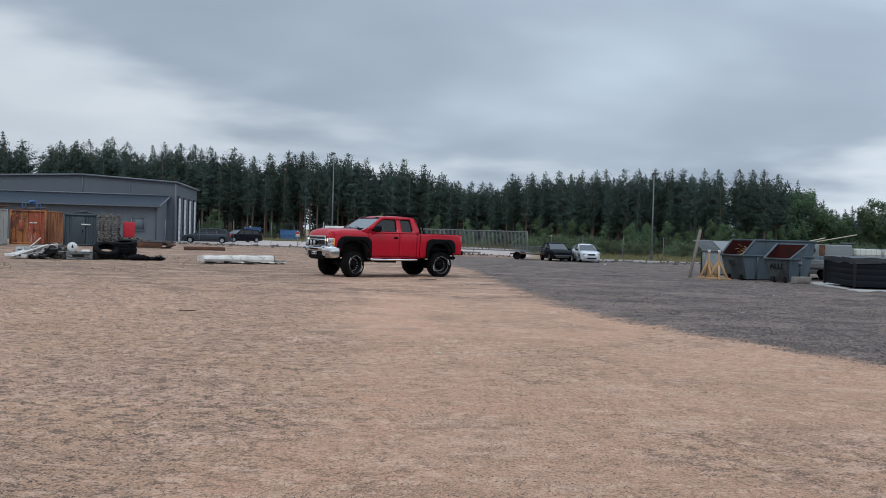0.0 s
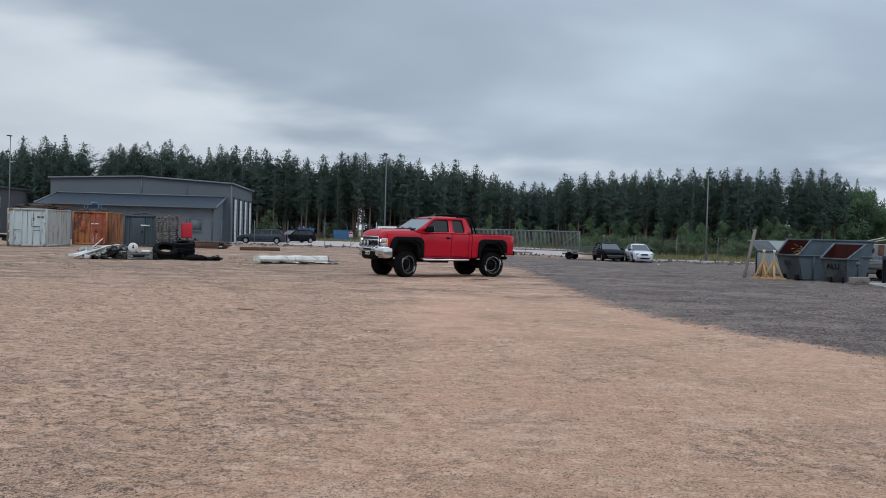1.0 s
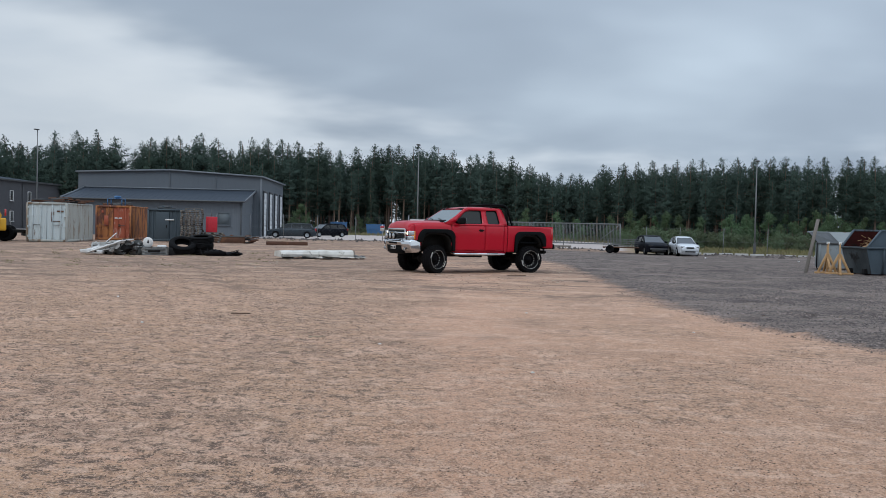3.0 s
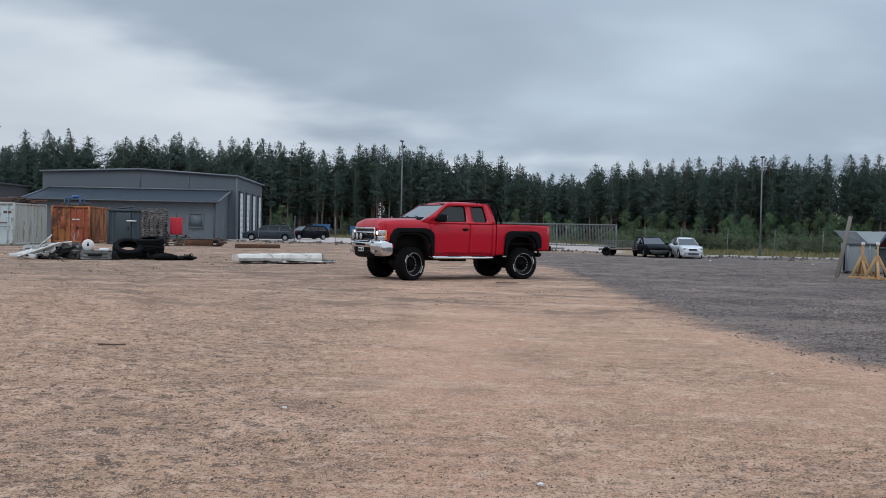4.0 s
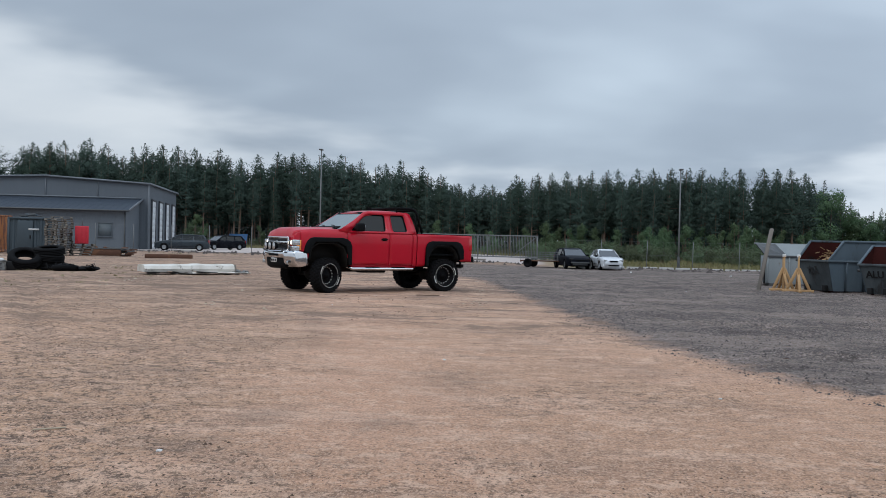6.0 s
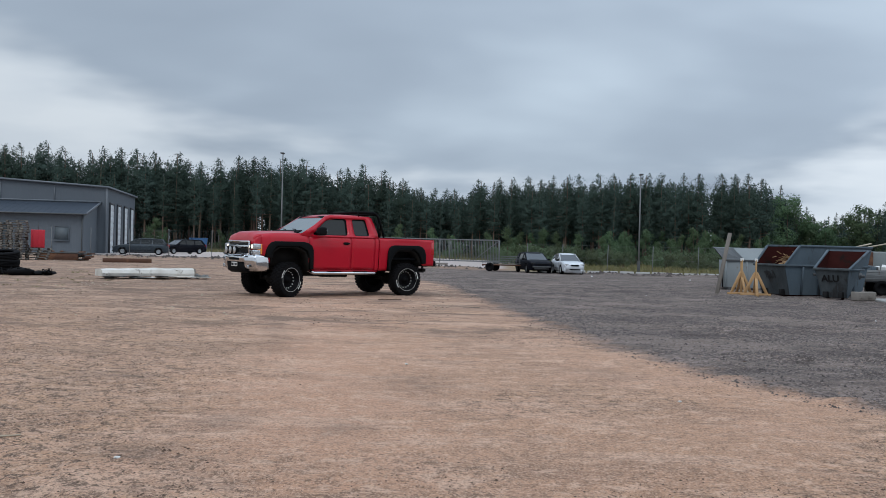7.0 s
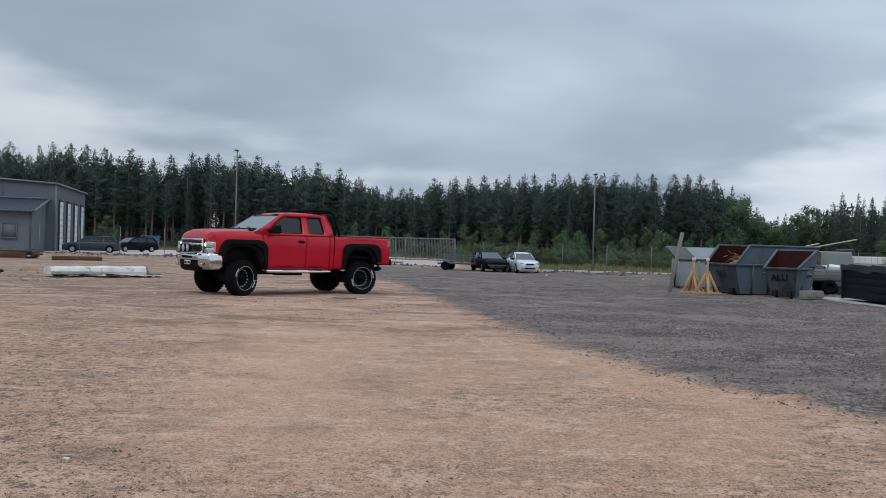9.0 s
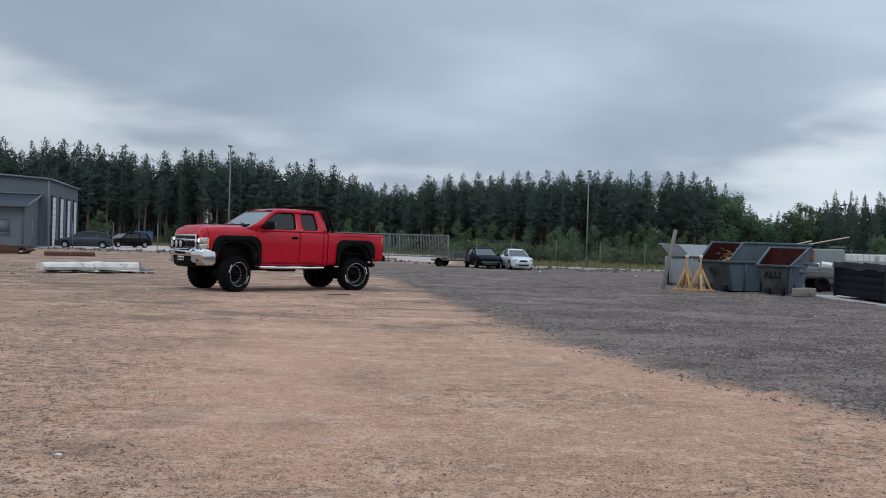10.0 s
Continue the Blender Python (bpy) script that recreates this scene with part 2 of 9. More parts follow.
M_PALLET = material("weathered_pallet_wood", (0.165, 0.148, 0.132), (0.095, 0.084, 0.074), rough=0.85, scale=4, fine=30, fine_amount=0.4, bump=0.3, streak=4, spread=0.5)
M_WOOD_PALE = material("pale_sawn_board", (0.42, 0.36, 0.27), rough=0.8, scale=3, bump=0.2)
M_CHIPS = material("wood_chips", (0.19, 0.10, 0.055), (0.25, 0.145, 0.085), rough=0.95, scale=8, spread=0.5, bump=0.3)
M_CONCRETE = material("concrete", (0.235, 0.215, 0.195), (0.16, 0.145, 0.13), rough=0.9, scale=1.5, bump=0.3)
M_CONCRETE_PALE = material("pale_concrete", (0.40, 0.395, 0.38), (0.30, 0.295, 0.28), rough=0.9, scale=1.5, bump=0.25)
M_TARP_WHITE = material("dirty_white_tarpaulin", (0.66, 0.64, 0.60), (0.46, 0.43, 0.38), rough=0.55, scale=2.2, amount=0.8, third=(0.20, 0.18, 0.15), third_cover=0.24, third_scale=2.8, bump=0.4, bump_scale=9)
M_TANK = material("white_plastic_tank", (0.66, 0.66, 0.60), (0.58, 0.58, 0.5), rough=0.45, scale=1.5, bump=0.05)
M_BLACKBOX = material("black_panel", (0.008, 0.010, 0.014), (0.012, 0.014, 0.018), rough=0.65, scale=1.2, fine=60, bump=0.08, spec=0.10)
M_BLACKCOVER = material("black_vinyl_cover", (0.022, 0.025, 0.03), (0.032, 0.035, 0.04), rough=0.45, scale=2, bump=0.3, bump_scale=6)
M_YELLOW = material("yellow_machine_paint", (0.62, 0.33, 0.015), (0.5, 0.26, 0.015), rough=0.45, scale=1.2, bump=0.05)
M_PLASTIC_RED = material("red_plastic", (0.48, 0.012, 0.03), rough=0.5, scale=3, bump=0.05)
M_CARDARK = material("dark_blue_grey_car_paint", (0.018, 0.028, 0.038), rough=0.35, coat=0.25, bump=0.0, fine=150, fine_amount=0.1, spec=0.3)
M_CARBLACK = material("black_blue_car_paint", (0.004, 0.005, 0.009), rough=0.5, coat=0.0, bump=0.0, spec=0.06)
# lighter than window_pane, to paint in some reflected sky beside the coat
M_SCREEN_CAR = material("sky_toned_car_windscreen", (0.03, 0.036, 0.045), rough=0.05, coat=0.4, rough_spread=0.0, fine_amount=0.0, bump=0.0)
M_CARWHITE = material("silver_white_car_paint", (0.55, 0.58, 0.62), (0.5, 0.53, 0.57), rough=0.35, coat=0.7, bump=0.0, fine=150, fine_amount=0.06)
M_WHITEMETAL = material("white_enamel_scrap", (0.62, 0.62, 0.61), (0.45, 0.45, 0.44), rough=0.5, scale=4, third=(0.14, 0.1, 0.08), third_cover=0.16, bump=0.1)
M_GREYSHEET = material("grey_crumpled_sheet", (0.19, 0.193, 0.188), (0.10, 0.10, 0.097), rough=0.7, scale=4, amount=0.9, metal=0.1, third=(0.10, 0.075, 0.055), third_cover=0.25, third_scale=3.0, bump=0.3, bump_scale=8)
M_BARK = material("pine_bark", (0.14, 0.095, 0.07), (0.09, 0.066, 0.053), rough=0.95, scale=2, fine=14, bump=0.5, spread=0.3)
M_PINE = material("pine_needles", (0.064, 0.094, 0.076), (0.052, 0.077, 0.064), rough=0.9, scale=0.6, fine=5, fine_amount=0.2, bump=0.0, spread=0.35, spec=0.08)
# darker copy of the pine needles: the deep wood's shade put into its colour
M_PINE_SHADED = material("shaded_pine_needles", (0.054, 0.079, 0.068), (0.046, 0.069, 0.060), rough=0.95, scale=0.3, fine=4, fine_amount=0.25, bump=0.0, spec=0.08)
M_LEAF = material("birch_leaves", (0.112, 0.166, 0.088), (0.078, 0.122, 0.068), rough=0.8, scale=0.9, fine=6, fine_amount=0.3, bump=0.0, spread=0.5, spec=0.12)
M_BUSH = material("shrub_leaves", (0.120, 0.155, 0.088), (0.082, 0.115, 0.068), rough=0.85, scale=0.9, fine=6, fine_amount=0.3, bump=0.0, spread=0.6, spec=0.12)
M_BRUSH = material("brushwood", (0.115, 0.105, 0.070), (0.085, 0.100, 0.060), rough=0.95, scale=0.25, amount=1.0, fine=4, fine_amount=0.35, bump=0.0, spec=0.10)
for m_, share_ in ((M_PINE, 0.3), (M_PINE_SHADED, 0.3), (M_LEAF, 0.4), (M_BUSH, 0.4), (M_BRUSH, 0.3)):
    leafy(m_, share_)
M_GRASS = material("dry_grass", (0.15, 0.15, 0.07), (0.26, 0.21, 0.12), rough=0.95, scale=0.15, fine=3, fine_amount=0.4, bump=0.0, spec=0.15)
M_WEED = material("green_weed", (0.20, 0.185, 0.10), (0.27, 0.21, 0.13), rough=0.95, scale=0.8, bump=0.0, spec=0.15)
M_STONE = material("grey_brown_pebble", (0.34, 0.25, 0.195), (0.2, 0.15, 0.125), rough=0.9, scale=3, amount=1.0, bump=0.2, spec=0.15)
M_STONE_DARK = material("dark_gravel_stone", (0.110, 0.094, 0.089), (0.062, 0.054, 0.052), rough=0.9, scale=2, amount=1.0, bump=0.2, spec=0.15)
M_CLOD = material("dark_soil_clod", (0.115, 0.076, 0.058), (0.070, 0.048, 0.038), rough=0.95, scale=3, bump=0.3, spec=0.1)
M_PEBBLE = material("pale_sandy_pebble", (0.58, 0.42, 0.325), (0.36, 0.255, 0.195), rough=0.9, scale=3, amount=1.0, bump=0.2, spec=0.15)
# ---------------------------------------------------------------- mesh tools


def finish(name, bm, mat, parent=None, label="", smooth=0.0, at=None):
    """Link a bmesh as one mesh object. smooth: the angle in degrees below which edges are shaded round."""
    me = bpy.data.meshes.new(name)
    if smooth:
        for f in bm.faces:
            f.smooth = True
        for e in bm.edges:
            if len(e.link_faces) == 2 and e.calc_face_angle(0) > radians(smooth):
                e.smooth = False
    bm.to_mesh(me)
    bm.free()
    for m in mat if isinstance(mat, (list, tuple)) else [mat]:
        me.materials.append(m)
    ob = new(name, me)
    if parent:
        ob.parent = parent
    if at is not None:
        ob.matrix_basis = at
    if label:
        ob["label"] = label
    return ob


def part(name, bm, mat, parent, label="", smooth=35.0, at=None):
    return finish(name, bm, mat, parent, label, smooth, at)


def shared(name, ob, parent, at):
    """Another part on the same mesh."""
    twin = new(name, ob.data)
    twin.parent = parent
    twin.matrix_basis = at
    return twin


def thing(name, m, label, category, group="", kind=""):
    ob = new(name)
    ob.empty_display_size = 0.2
    ob.matrix_basis = m
    return tagged(ob, label, category, group, kind)


def B():
    return bmesh.new()


def join(bm, other, m=None):
    """Add the geometry of other to bm."""
    table = {}
    for v in other.verts:
        table[v] = bm.verts.new(m @ v.co if m is not None else v.co)
    for f in other.faces:
        try:
            g = bm.faces.new([table[v] for v in f.verts])
            g.material_index, g.smooth = f.material_index, f.smooth
        except ValueError:
            pass
    other.free()
    return bm


def box(bm, c, s, rot=None, bevel=0.0, seg=2, taper=None):
    """A box with its centre and size; taper: the share of x and y size left at the top."""
    t = B()
    bmesh.ops.create_cube(t, size=1.0)
    for v in t.verts:
        k = taper if taper and v.co.z > 0 else (1, 1)
        v.co = Vector((v.co.x * s[0] * k[0], v.co.y * s[1] * k[1], v.co.z * s[2]))
    if bevel:
        bmesh.ops.bevel(t, geom=list(t.edges), offset=bevel, segments=seg, profile=0.6, affect="EDGES")
    m = Matrix.Translation(c)
    if rot:
        m = m @ Euler([radians(a) for a in rot]).to_matrix().to_4x4()
    return join(bm, t, m)


def cyl(bm, c, r, h, axis="z", seg=16, r2=None, bevel=0.0):
    t = B()
    bmesh.ops.create_cone(t, cap_ends=True, segments=seg, radius1=r, radius2=r if r2 is None else r2, depth=h)
    if bevel:
        rims = [e for e in t.edges if any(len(f.verts) > 4 for f in e.link_faces)]
        bmesh.ops.bevel(t, geom=rims, offset=bevel, segments=2, profile=0.6, affect="EDGES")
    turn = {"z": Matrix(), "x": Matrix.Rotation(radians(90), 4, "Y"), "y": Matrix.Rotation(radians(-90), 4, "X")}[axis]
    return join(bm, t, Matrix.Translation(c) @ turn)


def rod(bm, a, b, r, seg=8, r2=None):
    """A round bar from a to b."""
    a, b = Vector(a), Vector(b)
    t = B()
    bmesh.ops.create_cone(t, cap_ends=True, segments=seg, radius1=r, radius2=r if r2 is None else r2, depth=(b - a).length)
    q = (b - a).to_track_quat("Z", "Y").to_matrix().to_4x4()
    return join(bm, t, Matrix.Translation((a + b) / 2) @ q)


def tube(bm, points, r, seg=8):
    """One bent pipe through the points."""
    pts = [Vector(p) for p in points]
    rings = []
    for k, p in enumerate(pts):
        way = (pts[min(k + 1, len(pts) - 1)] - pts[max(k - 1, 0)]).normalized()
        side = way.orthogonal().normalized() if not rings else (aside - way * aside.dot(way)).normalized()
        aside, other = side, way.cross(side)
        rings.append([bm.verts.new(p + (side * math.cos(math.tau * n / seg) + other * math.sin(math.tau * n / seg)) * r) for n in range(seg)])
    for a, b in zip(rings, rings[1:]):
        for n in range(seg):
            bm.faces.new((a[n], a[(n + 1) % seg], b[(n + 1) % seg], b[n]))
    bm.faces.new(rings[0][::-1])
    bm.faces.new(rings[-1])


def beam(bm, a, b, w, h, bevel=0.0):
    """A squared timber or bar from a to b."""
    a, b = Vector(a), Vector(b)
    t = B()
    box(t, (0, 0, 0), (w, h, (b - a).length), bevel=bevel, seg=1)
    q = (b - a).to_track_quat("Z", "Y").to_matrix().to_4x4()
    return join(bm, t, Matrix.Translation((a + b) / 2) @ q)


def prism(bm, outline, y0, y1, bevel=0.0, seg=2, inset=None):
    """An outline of (x, z) pushed from y0 to y1."""
    t = B()
    lo = [t.verts.new((x, y0, z)) for x, z in outline]
    hi = [t.verts.new((x, y1, z)) for x, z in outline]
    n = len(outline)
    caps = [t.faces.new(lo), t.faces.new(hi[::-1])]
    for i in range(n):
        t.faces.new((lo[i], hi[i], hi[(i + 1) % n], lo[(i + 1) % n]))
    bmesh.ops.recalc_face_normals(t, faces=list(t.faces))
    if bevel:
        rim = [e for c in caps for e in c.edges]
        bmesh.ops.bevel(t, geom=list(set(rim)), offset=bevel, segments=seg, profile=0.55, affect="EDGES")
    bmesh.ops.triangulate(t, faces=[f for f in t.faces if len(f.verts) > 4])
    return join(bm, t)


def plate(bm, corners, thick):
    """A flat sheet of a given thickness on the corners, thickened away from its normal."""
    pts = [Vector(p) for p in corners]
    nrm = (pts[1] - pts[0]).cross(pts[2] - pts[0]).normalized() * thick
    t = B()
    top = [t.verts.new(p) for p in pts]
    low = [t.verts.new(p - nrm) for p in pts]
    n = len(pts)
    t.faces.new(top)
    t.faces.new(low[::-1])
    for i in range(n):
        t.faces.new((top[i], low[i], low[(i + 1) % n], top[(i + 1) % n]))
    bmesh.ops.recalc_face_normals(t, faces=list(t.faces))
    return join(bm, t)


def lathe(bm, profile, seg=32, axis="y", c=(0, 0, 0), arc=1.0):
    """A profile of (radius, along) turned round an axis."""
    t = B()
    rings = []
    for r, a in profile:
        ring = []
        for i in range(seg):
            w = math.tau * i / seg
            p = {"y": (r * math.cos(w), a, r * math.sin(w)), "z": (r * math.cos(w), r * math.sin(w), a), "x": (a, r * math.cos(w), r * math.sin(w))}[axis]
            ring.append(t.verts.new(p))
        rings.append(ring)
    for a, b in zip(rings, rings[1:]):
        for i in range(seg):
            t.faces.new((a[i], a[(i + 1) % seg], b[(i + 1) % seg], b[i]))
    bmesh.ops.recalc_face_normals(t, faces=list(t.faces))
    return join(bm, t, Matrix.Translation(c))


def lump(bm, c, r, squash=0.7, sub=1, rough=0.25, rng=random):
    t = B()
    bmesh.ops.create_icosphere(t, subdivisions=sub, radius=1.0)
    for v in t.verts:
        v.co *= 1 + rng.uniform(-rough, rough)
    k = Matrix.Diagonal((r * rng.uniform(0.8, 1.25), r * rng.uniform(0.8, 1.25), r * squash, 1))
    return join(bm, t, Matrix.Translation(c) @ Matrix.Rotation(rng.uniform(0, 6.3), 4, "Z") @ k)


def letters(name, body, size, mat, parent, at, depth=0.003):
    """Writing as a flat mesh, standing on the local x axis and facing -y."""
    cu = bpy.data.curves.new(name, "FONT")
    cu.body, cu.size, cu.extrude, cu.align_x, cu.align_y = body, size, depth, "CENTER", "CENTER"
    cu.offset = size * 0.03
    tmp = bpy.data.objects.new(name, cu)
    me = bpy.data.meshes.new_from_object(tmp)
    bpy.data.objects.remove(tmp)
    me.materials.clear()
    me.materials.append(mat)
    ob = new(name, me)
    ob.parent = parent
    ob.matrix_basis = at @ Matrix.Rotation(radians(90), 4, "X")
    return ob


def smoothstep(a, b, v):
    v = min(1.0, max(0.0, (v - a) / (b - a)))
    return v * v * (3 - 2 * v)


def ground_height(x, y):
    """The yard falls a little towards its far right side."""
    return -0.26 * smoothstep(30, 62, y) * smoothstep(-14, 2, x)


def spot(x, y, turn=0.0, up=0.0):
    return pose(x, y, ground_height(x, y) + up, 0, 0, turn)


def polar(bearing, distance):
    a = radians(bearing)
    return distance * math.sin(a), distance * math.cos(a)
# ---------------------------------------------------------------- ground


def sand_edge(y):
    """Where the sand ends and the dark gravel begins, going away from the road."""
    return float(np.interp(y, [-30, 0, 5, 8.4, 9.8, 11.6, 13.8, 17, 22.4, 27.7, 35.6, 41.5, 50, 66], [22, 10.5, 5.9, 4.1, 3.22, 2.62, 1.98, 1.36, 0.55, -0.22, -1.4, -2.8, -3.6, -5.5]))


def steps_to(a, b, first, growth):
    out, step = [a], first
    while out[-1] < b:
        out.append(out[-1] + step)
        step *= growth
    return out


# wheel tracks: from, to, half width, depth
TRACKS = [((-13.7, 25.5), (-5.5, 10.6), 0.16, 0.03), ((-15.3, 24.8), (-7.0, 9.6), 0.15, 0.03), ((-8.6, 22.0), (-5.6, 14.0), 0.12, 0.02), ((-7.4, 20.3), (-4.0, 9.4), 0.10, 0.015), ((-4.2, 6.2), (-1.6, 4.4), 0.12, 0.015), ((-6.5, 9.5), (-1.2, 5.4), 0.10, 0.012)]
# dark patches: place, size, strength
STAINS = [(-3.35, 15.4, 0.26, 2.6, 0.7), (-1.08, 7.15, 0.30, 0.28, 0.75), (-0.6, 9.7, 0.45, 0.9, 0.6), (-0.4, 15.2, 0.7, 0.5, 0.55), (0.25, 16.3, 0.55, 0.35, 0.8), (-5.7, 14.5, 0.6, 0.35, 0.9), (-3.7, 9.7, 0.35, 0.25, 0.9), (-6.2, 19.8, 1.3, 1.2, 0.5), (-2.0, 7.4, 0.22, 0.30, 0.7), (-3.2, 5.55, 0.35, 0.14, 0.8), (-5.2, 11.8, 0.8, 0.3, 0.6), (-2.2, 6.2, 0.35, 0.25, 0.6), (-12.0, 26.0, 4.0, 1.6, 0.6), (-8.0, 28.5, 3.0, 1.0, 0.6), (-16.0, 33.0, 5.0, 2.0, 0.6), (1.4, 11.2, 0.4, 0.5, 0.45)]


def lane_middle(y):
    """The driven lane runs from the truck towards the eye."""
    return float(np.interp(y, [3, 8.2, 12.6, 23, 40], [-0.5, -1.45, -2.3, -4.3, -7.4]))


def relief(x, y):
    """Height of the uneven surface, and how far a wheel track has pressed it."""
    e = sand_edge(y)
    far = smoothstep(45, 75, abs(y)) if y > 0 else smoothstep(12, 30, -y)
    rough = (1 - far) * (1 - smoothstep(40, 60, abs(x)))
    p = Vector((x, y, 0))
    z = ground_height(x, y)
    z += rough * (0.035 * noise.noise(p * 0.22) + 0.022 * noise.noise(p * 0.9 + Vector((9, 3, 0))) + 0.012 * noise.noise(p * 2.6))
    soft = 0.35 + 0.65 * smoothstep(1.0, -5.0, x) if x < e else 1.0
    z += rough * soft * (0.018 * noise.noise(p * 4.3) + 0.022 * max(0.0, noise.noise(Vector((x * 6.0 + 5, y * 3.5, 1)))) * smoothstep(-0.15, 0.35, noise.noise(p * 0.7)))
    # wheel tracks cross the sand, a low bank of earth lies along the fence
    pressed = 0.0
    if x < e:
        for (ax, ay), (bx, by), width, depth in TRACKS:
            ux, uy = bx - ax, by - ay
            d = math.hypot(ux, uy)
            along, off = ((x - ax) * ux + (y - ay) * uy) / d, ((x - ax) * uy - (y - ay) * ux) / d
            off += 0.10 * noise.noise(Vector((ax, along * 0.3, 2)))
            if -1.0 < along < d + 1.0 and abs(off) < 1.0:
                g = math.exp(-(off / width) ** 4) * smoothstep(-1.0, 0.5, along) * smoothstep(d + 1.0, d - 0.5, along)
                z -= rough * depth * g
                z += rough * depth * 0.6 * math.exp(-((abs(off) - 1.5 * width) / (0.5 * width)) ** 2)
                pressed = max(pressed, g * smoothstep(-0.35, 0.15, noise.noise(Vector((ax * 3, along * 0.35, 4)))))
    else:
        z += rough * (0.04 * noise.noise(p * 1.1) + 0.045 * noise.noise(p * 2.4))
    z += 0.16 * math.exp(-((y - 71.5) / 1.3) ** 2) * smoothstep(-60, -40, x) * (1 - smoothstep(1, 6, x)) * (0.6 + 0.8 * noise.noise(p * 0.5))
    z += 0.15 * math.exp(-((y - 64.5 - 0.05 * x) / 1.0) ** 2) * smoothstep(5, 9, x) * (1 - smoothstep(40, 50, x)) * (0.7 + 0.7 * noise.noise(p * 0.6))
    return z, pressed


def build_ground():
    near_x = list(np.arange(-26, -13, 0.25)) + list(np.arange(-13, 8, 0.11)) + list(np.arange(8, 26.01, 0.25))
    xs = sorted([-v for v in steps_to(26.5, 2600, 0.6, 1.22)] + near_x + steps_to(26.5, 2600, 0.6, 1.22))
    ys = sorted([-v for v in steps_to(12, 2600, 1.0, 1.35)] + list(np.arange(-11.5, -5, 0.22)) + list(np.arange(-5, 20, 0.10)) + list(np.arange(20, 36, 0.2)) + steps_to(36, 3200, 0.3, 1.06))
    verts, edge, wear, track, crumb, stain = [], [], [], [], [], []
    for y in ys:
        e = sand_edge(y)
        for x in xs:
            p = Vector((x, y, 0))
            z, pressed = relief(x, y)
            verts.append((x, y, z))
            edge.append(x - e)
            track.append(pressed)
            middle = lane_middle(y)
            near = 1 - smoothstep(26, 40, y)
            sway = x - middle + 0.55 * noise.noise(p * 0.55) + 0.25 * noise.noise(p * 1.7)
            wear.append(min(1.0, math.exp(-(sway / (0.75 + 0.02 * y)) ** 2) + 0.35 * smoothstep(0.0, 1.0, x - middle)) * near)
            c = smoothstep(0.5, -2.4, sway) * (0.75 + 0.5 * noise.noise(p * 0.35))
            c = max(c, smoothstep(7.0, 5.6, y) * (1 - smoothstep(-0.6, 0.8, x)))
            c = max(c, 0.6 * smoothstep(0.05, 0.35, noise.noise(p * 0.42 + Vector((4, 1, 0)))))
            crumb.append(min(1.0, max(0.0, c)))
            dirt = 0.0
            for px, py, rx, ry, k in STAINS:
                if abs(x - px) < 3 * rx and abs(y - py) < 3 * ry:
                    dirt = max(dirt, k * math.exp(-((x - px + 0.24 * (y - py) * (ry > 2.5)) / rx) ** 2 - ((y - py) / ry) ** 2) * (0.8 + 0.5 * noise.noise(p * 2.2)))
            stain.append(min(1.0, dirt))
    w = len(xs)
    faces = [(j * w + i, j * w + i + 1, (j + 1) * w + i + 1, (j + 1) * w + i) for j in range(len(ys) - 1) for i in range(w - 1)]
    me = bpy.data.meshes.new("ground")
    me.from_pydata(verts, [], faces)
    for name, values in (("edge", edge), ("wear", wear), ("track", track), ("crumb", crumb), ("stain", stain)):
        me.attributes.new(name, "FLOAT", "POINT").data.foreach_set("value", values)
    me.polygons.foreach_set("use_smooth", [True] * len(me.polygons))

    m = bpy.data.materials.new("sand_gravel_and_meadow")
    m.use_nodes = True
    t = m.node_tree
    bsdf = t.nodes["Principled BSDF"]
    at = node(t, "ShaderNodeNewGeometry").outputs["Position"]
    axis = node(t, "ShaderNodeSeparateXYZ", Vector=at).outputs

    def tex(scale, detail=6.0, rough=0.6, stretch=(1, 1, 1), distortion=0.0):
        v = node(t, "ShaderNodeVectorMath", operation="MULTIPLY", i0=at, i1=stretch).outputs[0]
        return node(t, "ShaderNodeTexNoise", Vector=v, Scale=scale, Detail=detail, Roughness=rough, Distortion=distortion).outputs[0]

    bw = [(0, 0, 0), (1, 1, 1)]
    def spots(value, lo, hi, k):
        return math_node(t, "MULTIPLY", ramp_node(t, value, [(lo, bw[0]), (hi, bw[1])]), k)

    worn = node(t, "ShaderNodeAttribute", attribute_name="wear").outputs["Fac"]
    zone = math_node(t, "ADD", node(t, "ShaderNodeAttribute", attribute_name="crumb").outputs["Fac"], math_node(t, "MULTIPLY", math_node(t, "SUBTRACT", tex(1.1, 6, 0.65), 0.5), 1.1))
    crumbs = math_node(t, "MULTIPLY", ramp_node(t, zone, [(0.18, (0.42, 0.42, 0.42)), (0.66, bw[1])]), math_node(t, "SUBTRACT", 1.0, math_node(t, "MULTIPLY", worn, 0.55)))
    sand = mix_color(t, spots(tex(0.3, 5), 0.38, 0.62, 1.0), (0.515, 0.298, 0.190), (0.475, 0.280, 0.182))
    sand = mix_color(t, math_node(t, "MULTIPLY", worn, 0.9), sand, (0.555, 0.312, 0.205))
    sand = mix_color(t, math_node(t, "MULTIPLY", crumbs, 0.45), sand, (0.48, 0.300, 0.188))
    # broad pale and dull patches, then scraped bands across the way
    sand = mix_color(t, spots(tex(0.55, 7, 0.68, (0.7, 1, 1), 0.6), 0.50, 0.60, 0.45), sand, (0.62, 0.375, 0.265))
